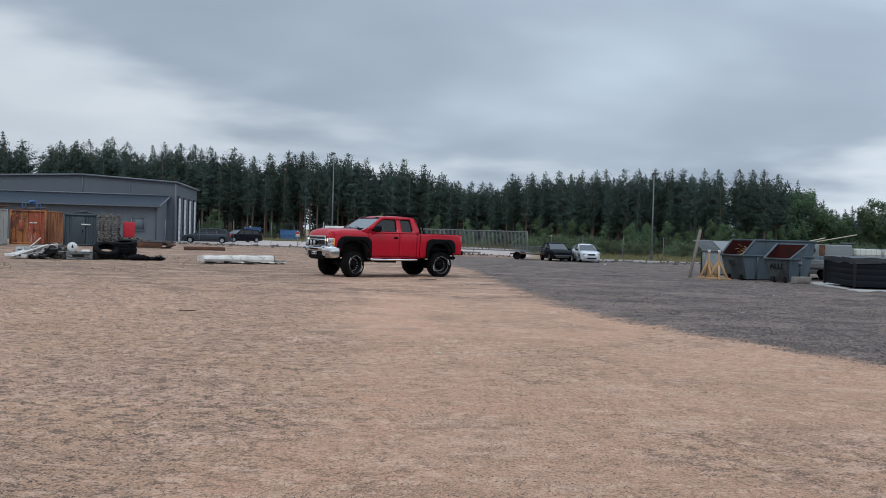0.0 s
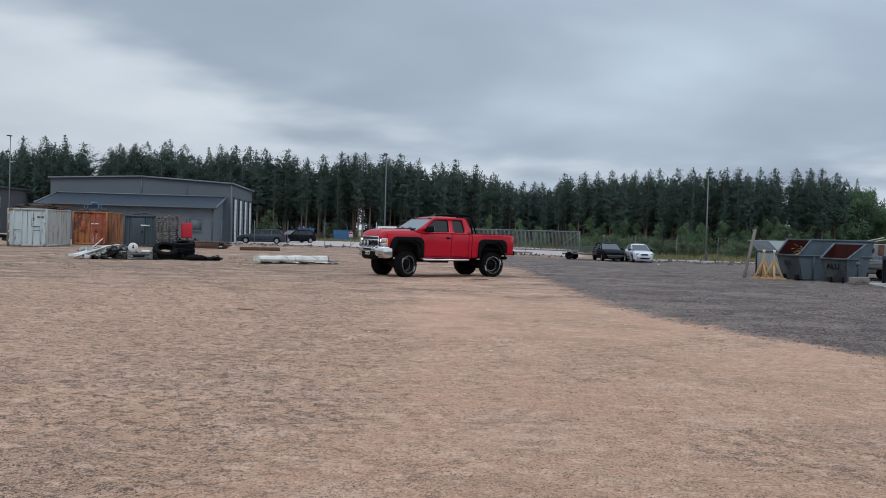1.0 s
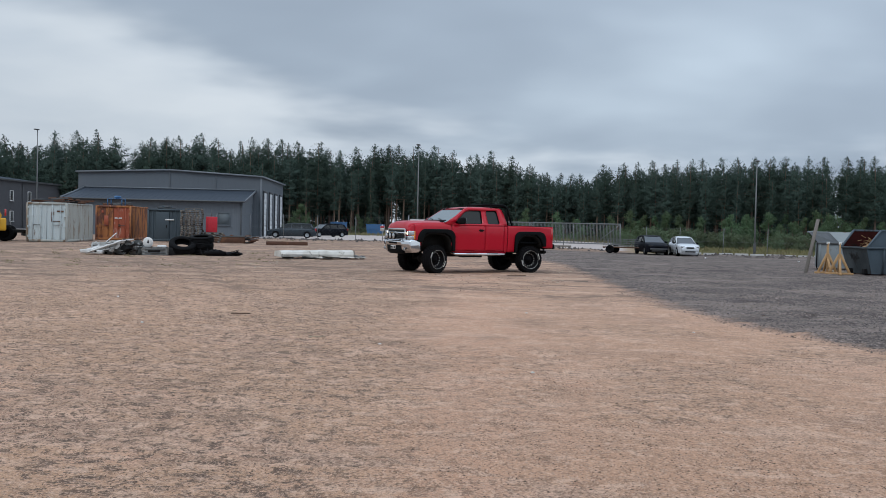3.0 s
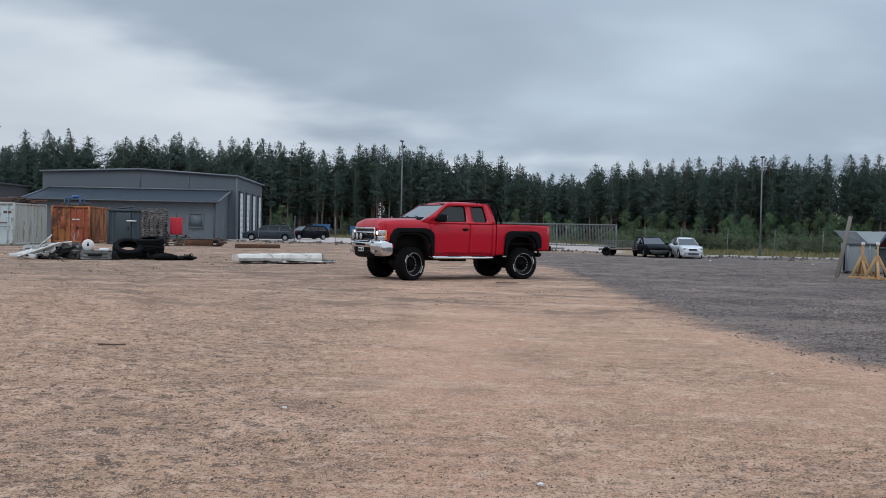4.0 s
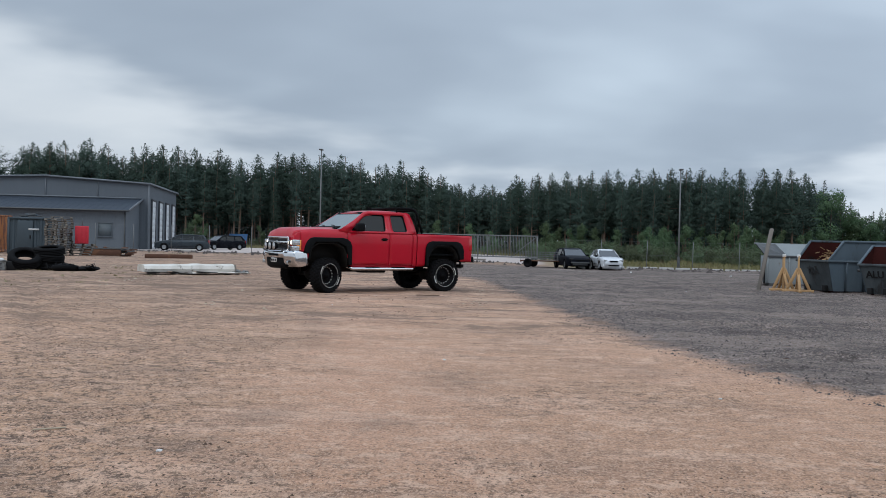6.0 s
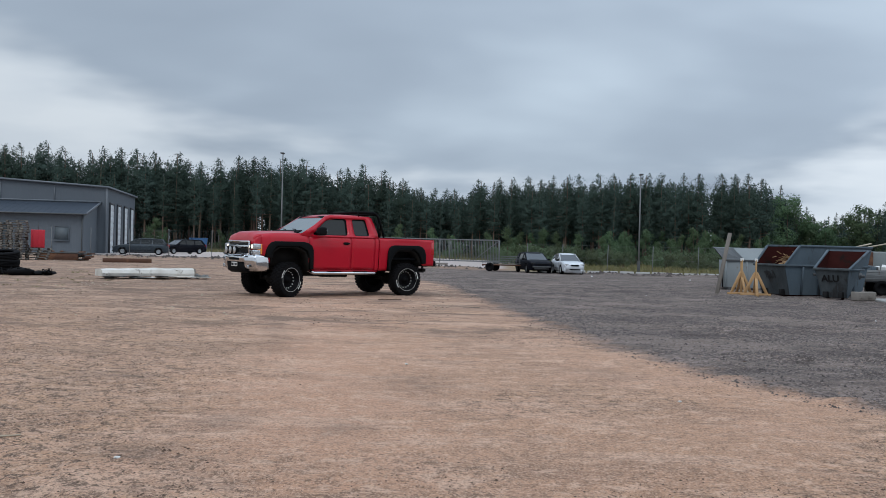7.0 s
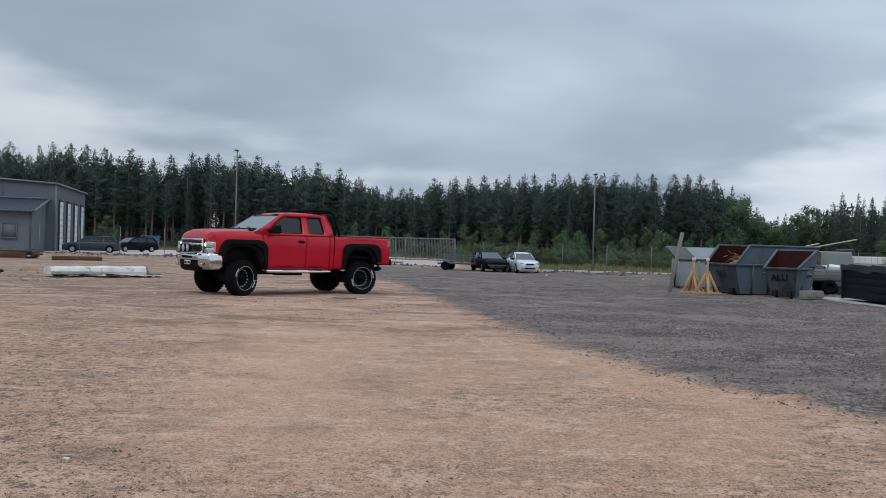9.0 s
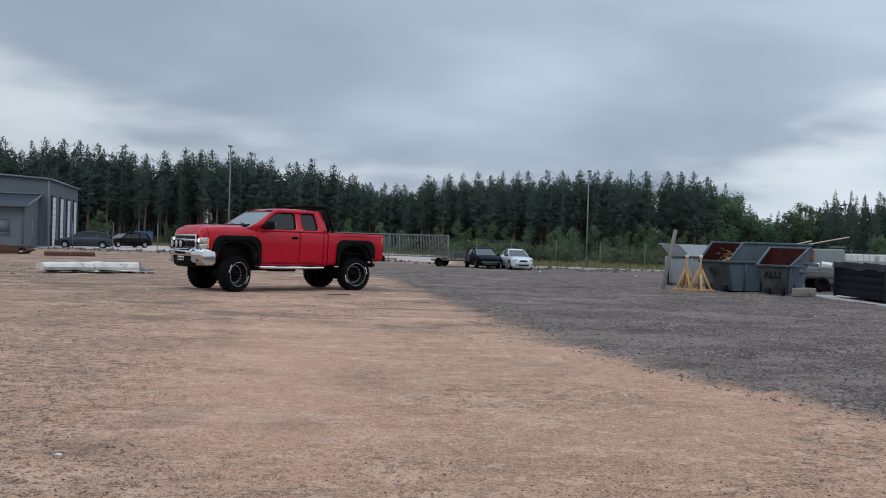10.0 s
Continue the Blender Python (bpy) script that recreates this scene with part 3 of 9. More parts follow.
    sand = mix_color(t, math_node(t, "MULTIPLY", spots(tex(0.7, 7, 0.7, (0.7, 1, 1), 0.6), 0.51, 0.61, 0.5), crumbs), sand, (0.31, 0.200, 0.140))
    sand = mix_color(t, spots(tex(1.5, 9, 0.72, (0.45, 1.2, 1), 0.5), 0.53, 0.60, 0.65), sand, (0.64, 0.420, 0.305))
    sand = mix_color(t, spots(tex(1.15, 9, 0.74, (0.40, 1.15, 1), 0.6), 0.545, 0.60, 0.50), sand, (0.29, 0.175, 0.122))
    sand = mix_color(t, math_node(t, "MULTIPLY", spots(tex(3.2, 8, 0.74, (0.6, 0.8, 1), 0.4), 0.525, 0.59, 0.55), crumbs), sand, (0.22, 0.142, 0.102))
    weedy = math_node(t, "MULTIPLY", node(t, "ShaderNodeMapRange", i0=axis[0], i1=-9.0, i2=-17.0).outputs[0], spots(tex(0.35, 7, 0.7), 0.40, 0.58, 0.65))
    sand = mix_color(t, weedy, sand, (0.24, 0.17, 0.12))
    pressed = node(t, "ShaderNodeAttribute", attribute_name="track").outputs["Fac"]
    tread = node(t, "ShaderNodeTexWave", Vector=node(t, "ShaderNodeCombineXYZ", X=axis[1], Y=axis[0]).outputs[0], Scale=3.4, Distortion=3.0, Detail=3.0).outputs[1]
    sand = mix_color(t, math_node(t, "MULTIPLY", pressed, math_node(t, "ADD", 0.20, math_node(t, "MULTIPLY", tread, 0.35))), sand, (0.25, 0.165, 0.12))
    # cracks and crumbs, then grain; the dark spots paint the relief's shade as colour
    sand = mix_color(t, math_node(t, "MULTIPLY", spots(tex(8.5, 6, 0.74, (0.7, 0.75, 1), 0.4), 0.535, 0.57, 0.85), crumbs), sand, (0.10, 0.066, 0.050))
    sand = mix_color(t, math_node(t, "MULTIPLY", spots(tex(20, 5, 0.70, (0.8, 0.7, 1), 0.3), 0.54, 0.575, 0.80), crumbs), sand, (0.09, 0.060, 0.045))
    sand = mix_color(t, spots(tex(7.0, 6, 0.75, (0.6, 0.8, 1), 0.4), 0.55, 0.585, 0.65), sand, (0.66, 0.44, 0.32))
    sand = mix_color(t, spots(tex(42, 4, 0.7, (1, 0.7, 1)), 0.52, 0.58, 0.60), sand, (0.16, 0.098, 0.07))
    sand = mix_color(t, spots(tex(58, 3, 0.7, (1, 0.7, 1)), 0.53, 0.59, 0.60), sand, (0.70, 0.475, 0.35))
    dark_patch = math_node(t, "MULTIPLY", node(t, "ShaderNodeAttribute", attribute_name="stain").outputs["Fac"], math_node(t, "ADD", 0.35, spots(tex(5.0, 6, 0.72), 0.42, 0.58, 0.55)))
    sand = mix_color(t, dark_patch, sand, (0.17, 0.118, 0.092))
    churned = math_node(t, "MULTIPLY", node(t, "ShaderNodeMapRange", i0=axis[1], i1=13.0, i2=24.0).outputs[0], math_node(t, "ADD", 0.25, spots(tex(0.8, 8, 0.72, (0.30, 1.0, 1), 0.5), 0.44, 0.58, 0.55)))
    sand = mix_color(t, math_node(t, "MULTIPLY", churned, math_node(t, "SUBTRACT", 1.0, math_node(t, "MULTIPLY", worn, 0.5))), sand, (0.23, 0.155, 0.115))
    sand = mix_color(t, math_node(t, "MULTIPLY", churned, spots(tex(2.2, 7, 0.75, (0.45, 0.8, 1), 0.4), 0.56, 0.60, 0.9)), sand, (0.10, 0.070, 0.055))
    sand = mix_color(t, math_node(t, "MULTIPLY", churned, spots(tex(2.6, 7, 0.75, (0.5, 0.8, 1), 0.4), 0.60, 0.63, 0.8)), sand, (0.62, 0.50, 0.42))
    # ruts and scraped ridges further off, their shade put into the colour
    ridge = node(t, "ShaderNodeMapRange", i0=axis[1], i1=10.0, i2=17.0).outputs[0]
    sand = mix_color(t, math_node(t, "MULTIPLY", ridge, spots(tex(0.9, 6, 0.68, (0.40, 0.85, 1), 0.8), 0.52, 0.585, 0.72)), sand, (0.17, 0.116, 0.088))
    sand = mix_color(t, math_node(t, "MULTIPLY", ridge, spots(tex(1.05, 6, 0.68, (0.38, 0.85, 1), 0.8), 0.545, 0.60, 0.45)), sand, (0.62, 0.415, 0.30))
    long = node(t, "ShaderNodeVectorMath", operation="MULTIPLY", i0=at, i1=(1, 0.85, 1)).outputs[0]
    specks = node(t, "ShaderNodeTexVoronoi", Vector=long, Scale=21.0).outputs["Distance"]
    sand = mix_color(t, math_node(t, "MULTIPLY", math_node(t, "MULTIPLY", ramp_node(t, specks, [(0.14, bw[1]), (0.20, bw[0])]), 0.6), crumbs), sand, (0.12, 0.082, 0.065))

    grey = mix_color(t, spots(tex(0.45, 6), 0.36, 0.64, 1.0), (0.172, 0.136, 0.125), (0.232, 0.186, 0.169))
    grey = mix_color(t, spots(tex(0.8, 7, 0.70, (0.30, 0.8, 1), 0.4), 0.49, 0.62, 0.8), grey, (0.35, 0.268, 0.232))
    grey = mix_color(t, spots(tex(1.5, 8, 0.75, (0.6, 0.7, 1), 0.5), 0.48, 0.60, 0.8), grey, (0.068, 0.054, 0.049))
    lumps = node(t, "ShaderNodeTexVoronoi", Vector=long, Scale=15.0).outputs["Distance"]
    # gaps between the lumps darkened: shade among the stones painted as colour
    grey = mix_color(t, math_node(t, "MULTIPLY", ramp_node(t, lumps, [(0.30, bw[0]), (0.62, bw[1])]), 0.7), grey, (0.042, 0.035, 0.032))
    grey = mix_color(t, spots(tex(13, 5, 0.75), 0.49, 0.58, 0.8), grey, (0.06, 0.046, 0.039))
    grey = mix_color(t, spots(tex(34, 4, 0.75), 0.53, 0.61, 0.7), grey, (0.39, 0.32, 0.285))

    grey = mix_color(t, spots(tex(0.55, 6, 0.68, (0.28, 1.0, 1), 0.5), 0.50, 0.60, 0.42), grey, (0.30, 0.235, 0.205))
    grey = mix_color(t, spots(tex(0.9, 7, 0.7, (0.5, 0.9, 1), 0.6), 0.54, 0.62, 0.5), grey, (0.055, 0.045, 0.042))
    border = node(t, "ShaderNodeAttribute", attribute_name="edge").outputs["Fac"]
    ragged = math_node(t, "ADD", border, math_node(t, "MULTIPLY", math_node(t, "SUBTRACT", tex(0.9, 8, 0.72), 0.5), 1.9))
    mask = node(t, "ShaderNodeMapRange", i0=ragged, i1=-0.28, i2=0.30).outputs[0]
    yard = mix_color(t, mask, sand, grey)

    # paved plot beyond the fence on the left, dug-over earth along the fence, meadow beyond
    paved = mix_color(t, tex(0.7, 5), (0.40, 0.345, 0.325), (0.48, 0.415, 0.385))
    earth = mix_color(t, tex(1.5, 7, 0.7), (0.19, 0.13, 0.098), (0.34, 0.225, 0.16))
    meadow = mix_color(t, tex(0.12, 6, 0.65), (0.17, 0.155, 0.08), (0.30, 0.225, 0.14))
    wob = math_node(t, "MULTIPLY", math_node(t, "SUBTRACT", tex(0.4, 6), 0.5), 3.0)
    yy = math_node(t, "ADD", axis[1], wob)
    bank = node(t, "ShaderNodeMapRange", i0=yy, i1=66.5, i2=70.0).outputs[0]
    col = mix_color(t, bank, yard, earth)
    paved_mask = math_node(t, "MULTIPLY", node(t, "ShaderNodeMapRange", i0=axis[1], i1=73.2, i2=73.6).outputs[0], node(t, "ShaderNodeMapRange", i0=axis[0], i1=2.5, i2=1.5).outputs[0])
    col = mix_color(t, paved_mask, col, paved)
    right = math_node(t, "MULTIPLY", node(t, "ShaderNodeMapRange", i0=yy, i1=66.0, i2=70.0).outputs[0], node(t, "ShaderNodeMapRange", i0=axis[0], i1=1.5, i2=3.5).outputs[0])
    col = mix_color(t, right, col, meadow)
    beyond = node(t, "ShaderNodeMapRange", i0=yy, i1=127.0, i2=131.0).outputs[0]
    col = mix_color(t, beyond, col, meadow)
    t.links.new(col, bsdf.inputs["Base Color"])
    bsdf.inputs["Roughness"].default_value = 0.92
    bsdf.inputs["Specular IOR Level"].default_value = 0.25
    height = math_node(t, "ADD", math_node(t, "MULTIPLY", tex(9, 8, 0.75), 0.6), math_node(t, "MULTIPLY", math_node(t, "MULTIPLY", lumps, mask), 0.55))
    height = math_node(t, "ADD", height, math_node(t, "MULTIPLY", tex(1.6, 5, 0.6, (0.4, 1, 1)), 0.9))
    t.links.new(node(t, "ShaderNodeBump", Strength=0.9, Distance=0.08, Height=height).outputs[0], bsdf.inputs["Normal"])
    me.materials.append(m)
    ob = new("ground", me)
    tagged(ob, "pinkish brown sand yard with dark gravel and rough meadow", "ground", kind="structure")


build_ground()


def scatter(name, mat, label, count, place, size, squash, seed):
    """Many small stones in one mesh."""
    rng = random.Random(seed)
    draw = np.random.default_rng(seed)
    base = np.array([(1, 0, -0.3), (0, 1, -0.3), (-1, 0, -0.3), (0, -1, -0.3), (0, 0, 1)], float)
    tri = np.array([(0, 1, 4), (1, 2, 4), (2, 3, 4), (3, 0, 4)])
    at = np.array([place(rng) for _ in range(count)])
    floor = np.array([relief(x, y)[0] for x, y in at])
    r = size[0] * (size[1] / size[0]) ** (draw.random(count) ** 2.0) * np.interp(at[:, 1], [-6, 6], [0.5, 1.0])
    a = draw.random(count) * math.tau
    p = base[None] * (1 + draw.uniform(-0.35, 0.35, (count, 5, 1)))
    p = p * np.stack([r * draw.uniform(0.7, 1.4, count), r * draw.uniform(0.7, 1.4, count), r * squash * draw.uniform(0.7, 1.3, count)], 1)[:, None]
    c, n = np.cos(a)[:, None], np.sin(a)[:, None]
    p = np.stack([p[..., 0] * c - p[..., 1] * n + at[:, :1], p[..., 0] * n + p[..., 1] * c + at[:, 1:], p[..., 2] + floor[:, None]], 2)
    faces = tri[None] + 5 * np.arange(count)[:, None, None]
    me = bpy.data.meshes.new(name)
    me.from_pydata(p.reshape(-1, 3).tolist(), [], faces.reshape(-1, 3).tolist())
    me.materials.append(mat)
    return tagged(new(name, me), label, "stones", kind="stuff")


def on_sand(rng):
    while True:
        y = -6.0 + 46 * rng.random() ** 1.35
        x = rng.uniform(-0.62, 0.55) * (y + 10) - 0.5
        lane = 1.3 * smoothstep(-1.2, 0.2, x - lane_middle(y)) * smoothstep(5.0, 7.0, y)
        if x < sand_edge(y) - 0.2 and noise.noise(Vector((x * 0.45, y * 0.45, 3))) + 0.7 * noise.noise(Vector((x * 1.5, y * 1.1, 8))) > rng.uniform(-0.35, 0.5) + 0.45 * lane:
            return x, y


def on_gravel(rng):
    while True:
        y = 4.0 + 50 * rng.random() ** 1.4
        x = rng.uniform(-0.1, 0.6) * (y + 9)
        if x > sand_edge(y) - 0.4:
            return x, y


def along_border(rng):
    y = rng.uniform(6, 40)
    return sand_edge(y) + rng.gauss(0.1, 0.22), y
# ---------------------------------------------------------------- grey hall with lean-to


def cladding(bm, a, b, z0, z1, z1b=None, pitch=0.45, rib=0.006):
    """A ribbed sheet wall from a to b on the plan; its ribs stand out to the right of the way from a to b."""
    a, b = Vector((*a, 0)), Vector((*b, 0))
    z1b = z1 if z1b is None else z1b
    along = (b - a).normalized()
    out = Vector((along.y, -along.x, 0))
    length = (b - a).length
    n = max(2, int(length / pitch))
    lo, hi = [], []
    for i in range(n):
        for s, d in ((0.0, 0.0), (0.62, 0.0), (0.68, rib), (0.94, rib)):
            u = (i + s) / n
            p = a + along * (length * u) + out * d
            lo.append(bm.verts.new((p.x, p.y, z0)))
            hi.append(bm.verts.new((p.x, p.y, z1 + (z1b - z1) * u)))
    lo.append(bm.verts.new((b.x, b.y, z0)))
    hi.append(bm.verts.new((b.x, b.y, z1b)))
    for i in range(len(lo) - 1):
        bm.faces.new((lo[i], lo[i + 1], hi[i + 1], hi[i]))


def framed_window(parent, at, w, h, frame_mat, bars=0, glass=None):
    """A window part facing local -y, with frame, sill and pane."""
    fr = B()
    t = 0.07
    for c, s in (((-w / 2, 0, 0), (t, 0.08, h)), ((w / 2, 0, 0), (t, 0.08, h)), ((0, 0, h / 2), (w + t, 0.08, t)), ((0, 0, -h / 2), (w + t, 0.08, t))):
        box(fr, c, s, bevel=0.01, seg=1)
    for i in range(bars):
        box(fr, (w * ((i + 1) / (bars + 1) - 0.5), 0, 0), (0.05, 0.06, h))
    win = part("window", fr, frame_mat, parent, at=at)
    pane = B()
    box(pane, (0, 0.02, 0), (w - 0.02, 0.02, h - 0.02))
    part("pane", pane, glass or M_PANE, win)
    sill = B()
    box(sill, (0, -0.06, -h / 2 - 0.05), (w + 0.16, 0.14, 0.03), bevel=0.008, seg=1)
    part("sill", sill, frame_mat, win)
    return win


def build_hall():
    # local x runs along the front to its right end at 0, local y runs to the back
    hall = thing("warehouse", pose(-33.7, 84.0, -0.06, 0, 0, 13.0), "grey sheet-clad industrial hall with a dark-roofed lean-to", "building")
    L, D, H0, HR = 17.8, 19.0, 6.0, 6.45
    front = B()
    cladding(front, (-L, 0), (-L / 2, 0), 0, H0 + 0.1, HR)
    cladding(front, (-L / 2, 0), (0, 0), 0, HR, H0)
    box(front, (-L / 2, 0.16, 2.9), (L - 0.04, 0.2, 5.8))
    part("front_wall", front, M_WALL, hall, smooth=0)
    side = B()
    cladding(side, (0, 0), (0, D), 0, H0)
    box(side, (-0.16, D / 2, 2.95), (0.2, D - 0.04, 5.9))
    part("side_wall", side, M_WALL, hall, "grey end wall with tall white doors", smooth=0)
    back = B()
    cladding(back, (0, D), (-L, D), 0, H0)
    cladding(back, (-L, D), (-L, 0), 0, H0 + 0.1)
    part("back_wall", back, M_WALL, hall, smooth=0)
    roof = B()
    for x0, x1, za, zb in ((-L - 0.2, -L / 2, H0 + 0.14, HR + 0.06), (-L / 2, 0.2, HR + 0.06, H0 + 0.04)):
        plate(roof, [(x0, -0.2, za), (x1, -0.2, zb), (x1, D + 0.2, zb), (x0, D + 0.2, za)], 0.12)
    part("roof", roof, M_ROOF, hall, smooth=0)
    trim = B()
    beam(trim, (-L - 0.2, -0.24, H0 + 0.1), (-L / 2, -0.24, HR + 0.02), 0.05, 0.16)
    beam(trim, (-L / 2, -0.24, HR + 0.02), (0.22, -0.24, H0), 0.05, 0.16)
    beam(trim, (0.24, -0.2, H0 - 0.02), (0.24, D + 0.2, H0 - 0.02), 0.06, 0.16)
    box(trim, (0.02, -0.05, 3.0), (0.14, 0.12, 6.0), bevel=0.01)
    box(trim, (-8.9, -0.06, 5.3), (0.06, 0.05, 1.9))
    box(trim, (-4.4, -0.06, 5.2), (0.05, 0.05, 1.7))
    part("edge_trim", trim, M_ROOF_LIGHT, hall, "light grey roof edge trim")
    for i in range(4):
        y = 1.0 + i * 4.55
        d = B()
        box(d, (0.04, y + 1.75, 2.25), (0.06, 2.1, 4.5))
        door = part("sectional_door", d, M_DOOR_WHITE, hall, "tall white sectional door")
        for k in range(8):
            pn = B()
            box(pn, (0.085, y + 1.75, 0.29 + k * 0.56), (0.03, 2.06, 0.53), bevel=0.008, seg=1)
            part("door_panel", pn, M_DOOR_WHITE, door)
        fr = B()
        for yy in (y + 0.62, y + 2.88):
            box(fr, (0.09, yy, 2.28), (0.12, 0.14, 4.6))
        box(fr, (0.09, y + 1.75, 4.6), (0.12, 2.4, 0.16))
        part("door_frame", fr, M_WALL_DARK, door)
    # lean-to
    X0, X1, W, E, T = -16.8, -0.75, 6.5, 3.4, 4.5
    wall = B()
    cladding(wall, (X0, -W), (X1, -W), 0, E, pitch=0.4)
    box(wall, ((X0 + X1) / 2, -W + 0.14, E / 2 - 0.03), (X1 - X0 - 0.04, 0.2, E - 0.08))
    part("lean_to_front", wall, M_WALL, hall, smooth=0)
    end = B()
    plate(end, [(X1, -W, 0), (X1, -0.05, 0), (X1, -0.05, T - 0.06), (X1, -W, E - 0.06)], 0.2)
    part("lean_to_end", end, M_WALL, hall, smooth=0)
    end = B()
    plate(end, [(X0 + 0.2, -W, 0), (X0 + 0.2, -0.05, 0), (X0 + 0.2, -0.05, T - 0.06), (X0 + 0.2, -W, E - 0.06)], 0.2)
    part("lean_to_end", end, M_WALL, hall, smooth=0)
    lr = B()
    plate(lr, [(X0 - 0.3, -W - 0.45, E - 0.02), (X1 + 0.3, -W - 0.45, E - 0.02), (X1 + 0.3, -0.04, T + 0.06), (X0 - 0.3, -0.04, T + 0.06)], 0.1)
    lroof = part("lean_to_roof", lr, M_ROOF, hall, "dark seamed sheet roof", smooth=0)
    sm = B()
    beam(sm, (0, -W - 0.43, E - 0.016), (0, -0.06, T + 0.064), 0.015, 0.012)
    seam = None
    for i in range(30):
        m = pose(X0 - 0.25 + (X1 - X0 + 0.5) * i / 29, 0, 0)
        seam = shared("seam", seam, lroof, m) if seam else part("seam", sm, M_ROOF, lroof, at=m)
    g = B()
    rod(g, (X0 - 0.3, -W - 0.5, E - 0.05), (X1 + 0.3, -W - 0.5, E - 0.05), 0.06, 8)
    rod(g, (X1 - 0.1, -W - 0.12, 0.1), (X1 - 0.1, -W - 0.12, E - 0.1), 0.045, 8)
    part("gutter", g, M_STEEL_DARK, hall, "dark gutter with downpipe")
    bt = B()
    beam(bt, (X1 + 0.32, -W - 0.45, E + 0.02), (X1 + 0.32, -0.04, T + 0.10), 0.05, 0.2)
    beam(bt, (X0 - 0.32, -W - 0.45, E + 0.02), (X0 - 0.32, -0.04, T + 0.10), 0.05, 0.2)
    box(bt, ((X0 + X1) / 2, -0.1, T + 0.16), (X1 - X0 + 0.6, 0.05, 0.12))
    part("verge_board", bt, M_ROOF_LIGHT, hall, "light grey verge board")
    framed_window(hall, pose(-2.45, -W - 0.05, 1.75), 1.15, 1.15, M_WALL, 0, M_BLIND)
    dr = B()
    box(dr, (-5.6, -W - 0.02, 1.02), (0.95, 0.08, 2.04), bevel=0.01)
    part("door", dr, M_WALL_DARK, hall, "grey steel door")


build_hall()


def build_long_house():
    # the wall with the windows runs away from the yard; local y along it, local -x faces the yard... its face is local +x
    f, r = Vector((-math.sin(radians(10.03)), math.cos(radians(10.03)), 0)), Vector((math.cos(radians(10.03)), math.sin(radians(10.03)), 0))
    o = f * 70 + r * -52
    house = thing("office_building", pose(o.x, o.y, -0.05, 0, 0, 10.03), "long dark grey clad building with small white-framed windows", "building")
    LEN, W, H = 52.0, 14.0, 5.85
    w = B()
    cladding(w, (0, 0), (0, LEN), 0, H, pitch=0.3, rib=0.02)
    part("yard_wall", w, M_WALL_DARK, house, smooth=0)
    o2 = B()
    cladding(o2, (0, LEN), (-W, LEN), 0, H, pitch=0.6)
    cladding(o2, (-W, LEN), (-W, 0), 0, H, pitch=0.6)
    cladding(o2, (-W, 0), (0, 0), 0, H, pitch=0.6)
    part("outer_wall", o2, M_WALL_DARK, house, smooth=0)
    rf = B()
    plate(rf, [(0.3, -0.3, H), (0.3, LEN + 0.3, H), (-W / 2, LEN + 0.3, H + 0.9), (-W / 2, -0.3, H + 0.9)], 0.12)
    plate(rf, [(-W / 2, -0.3, H + 0.9), (-W / 2, LEN + 0.3, H + 0.9), (-W - 0.3, LEN + 0.3, H), (-W - 0.3, -0.3, H)], 0.12)
    part("roof", rf, M_ROOF, house, smooth=0)
    ed = B()
    box(ed, (0.34, LEN / 2, H - 0.02), (0.08, LEN + 0.6, 0.2), bevel=0.01)
    part("eave_trim", ed, M_STEEL_DARK, house, "dark eave trim with gutter")
    for k in (0, 1):
        dp = B()
        rod(dp, (0.12, 27.6 + k * 13, 0.1), (0.12, 27.6 + k * 13, H), 0.05)
        part("downpipe", dp, M_STEEL_DARK, house)
    for i in range(8):
        y = 8.4 + 4.88 * i
        for z in (4.0, 1.55):
            framed_window(house, pose(0.05, y, z, 0, 0, 90), 0.85, 1.2, M_FRAME_WHITE)


build_long_house()

# ---------------------------------------------------------------- lamps, fences, gate, kerb


def lamp_post(x, y, h, label, arms=1):
    p = thing("street_lamp", spot(x, y), label, "street lamp", "light poles round the yard")
    b = B()
    rod(b, (0, 0, 0), (0, 0, h), 0.07, 12, 0.038)
    part("pole", b, M_GALV_DULL, p)
    f = B()
    cyl(f, (0, 0, 0.45), 0.11, 0.9, seg=12, bevel=0.01)
    part("base_sleeve", f, M_STEEL_DARK, p)
    hd = B()
    box(hd, (0, -0.16, h + 0.04), (0.26, 0.62, 0.10), bevel=0.03)
    part("lamp_head", hd, M_STEEL_DARK, p)


lamp_post(-15.9, 74.9, 8.4, "tall grey steel light pole beside the fence sign")
lamp_post(11.6, 70.4, 7.2, "tall thin steel light pole behind the kerb")
lamp_post(-54.2, 78.0, 9.9, "tall steel light pole before the dark building")


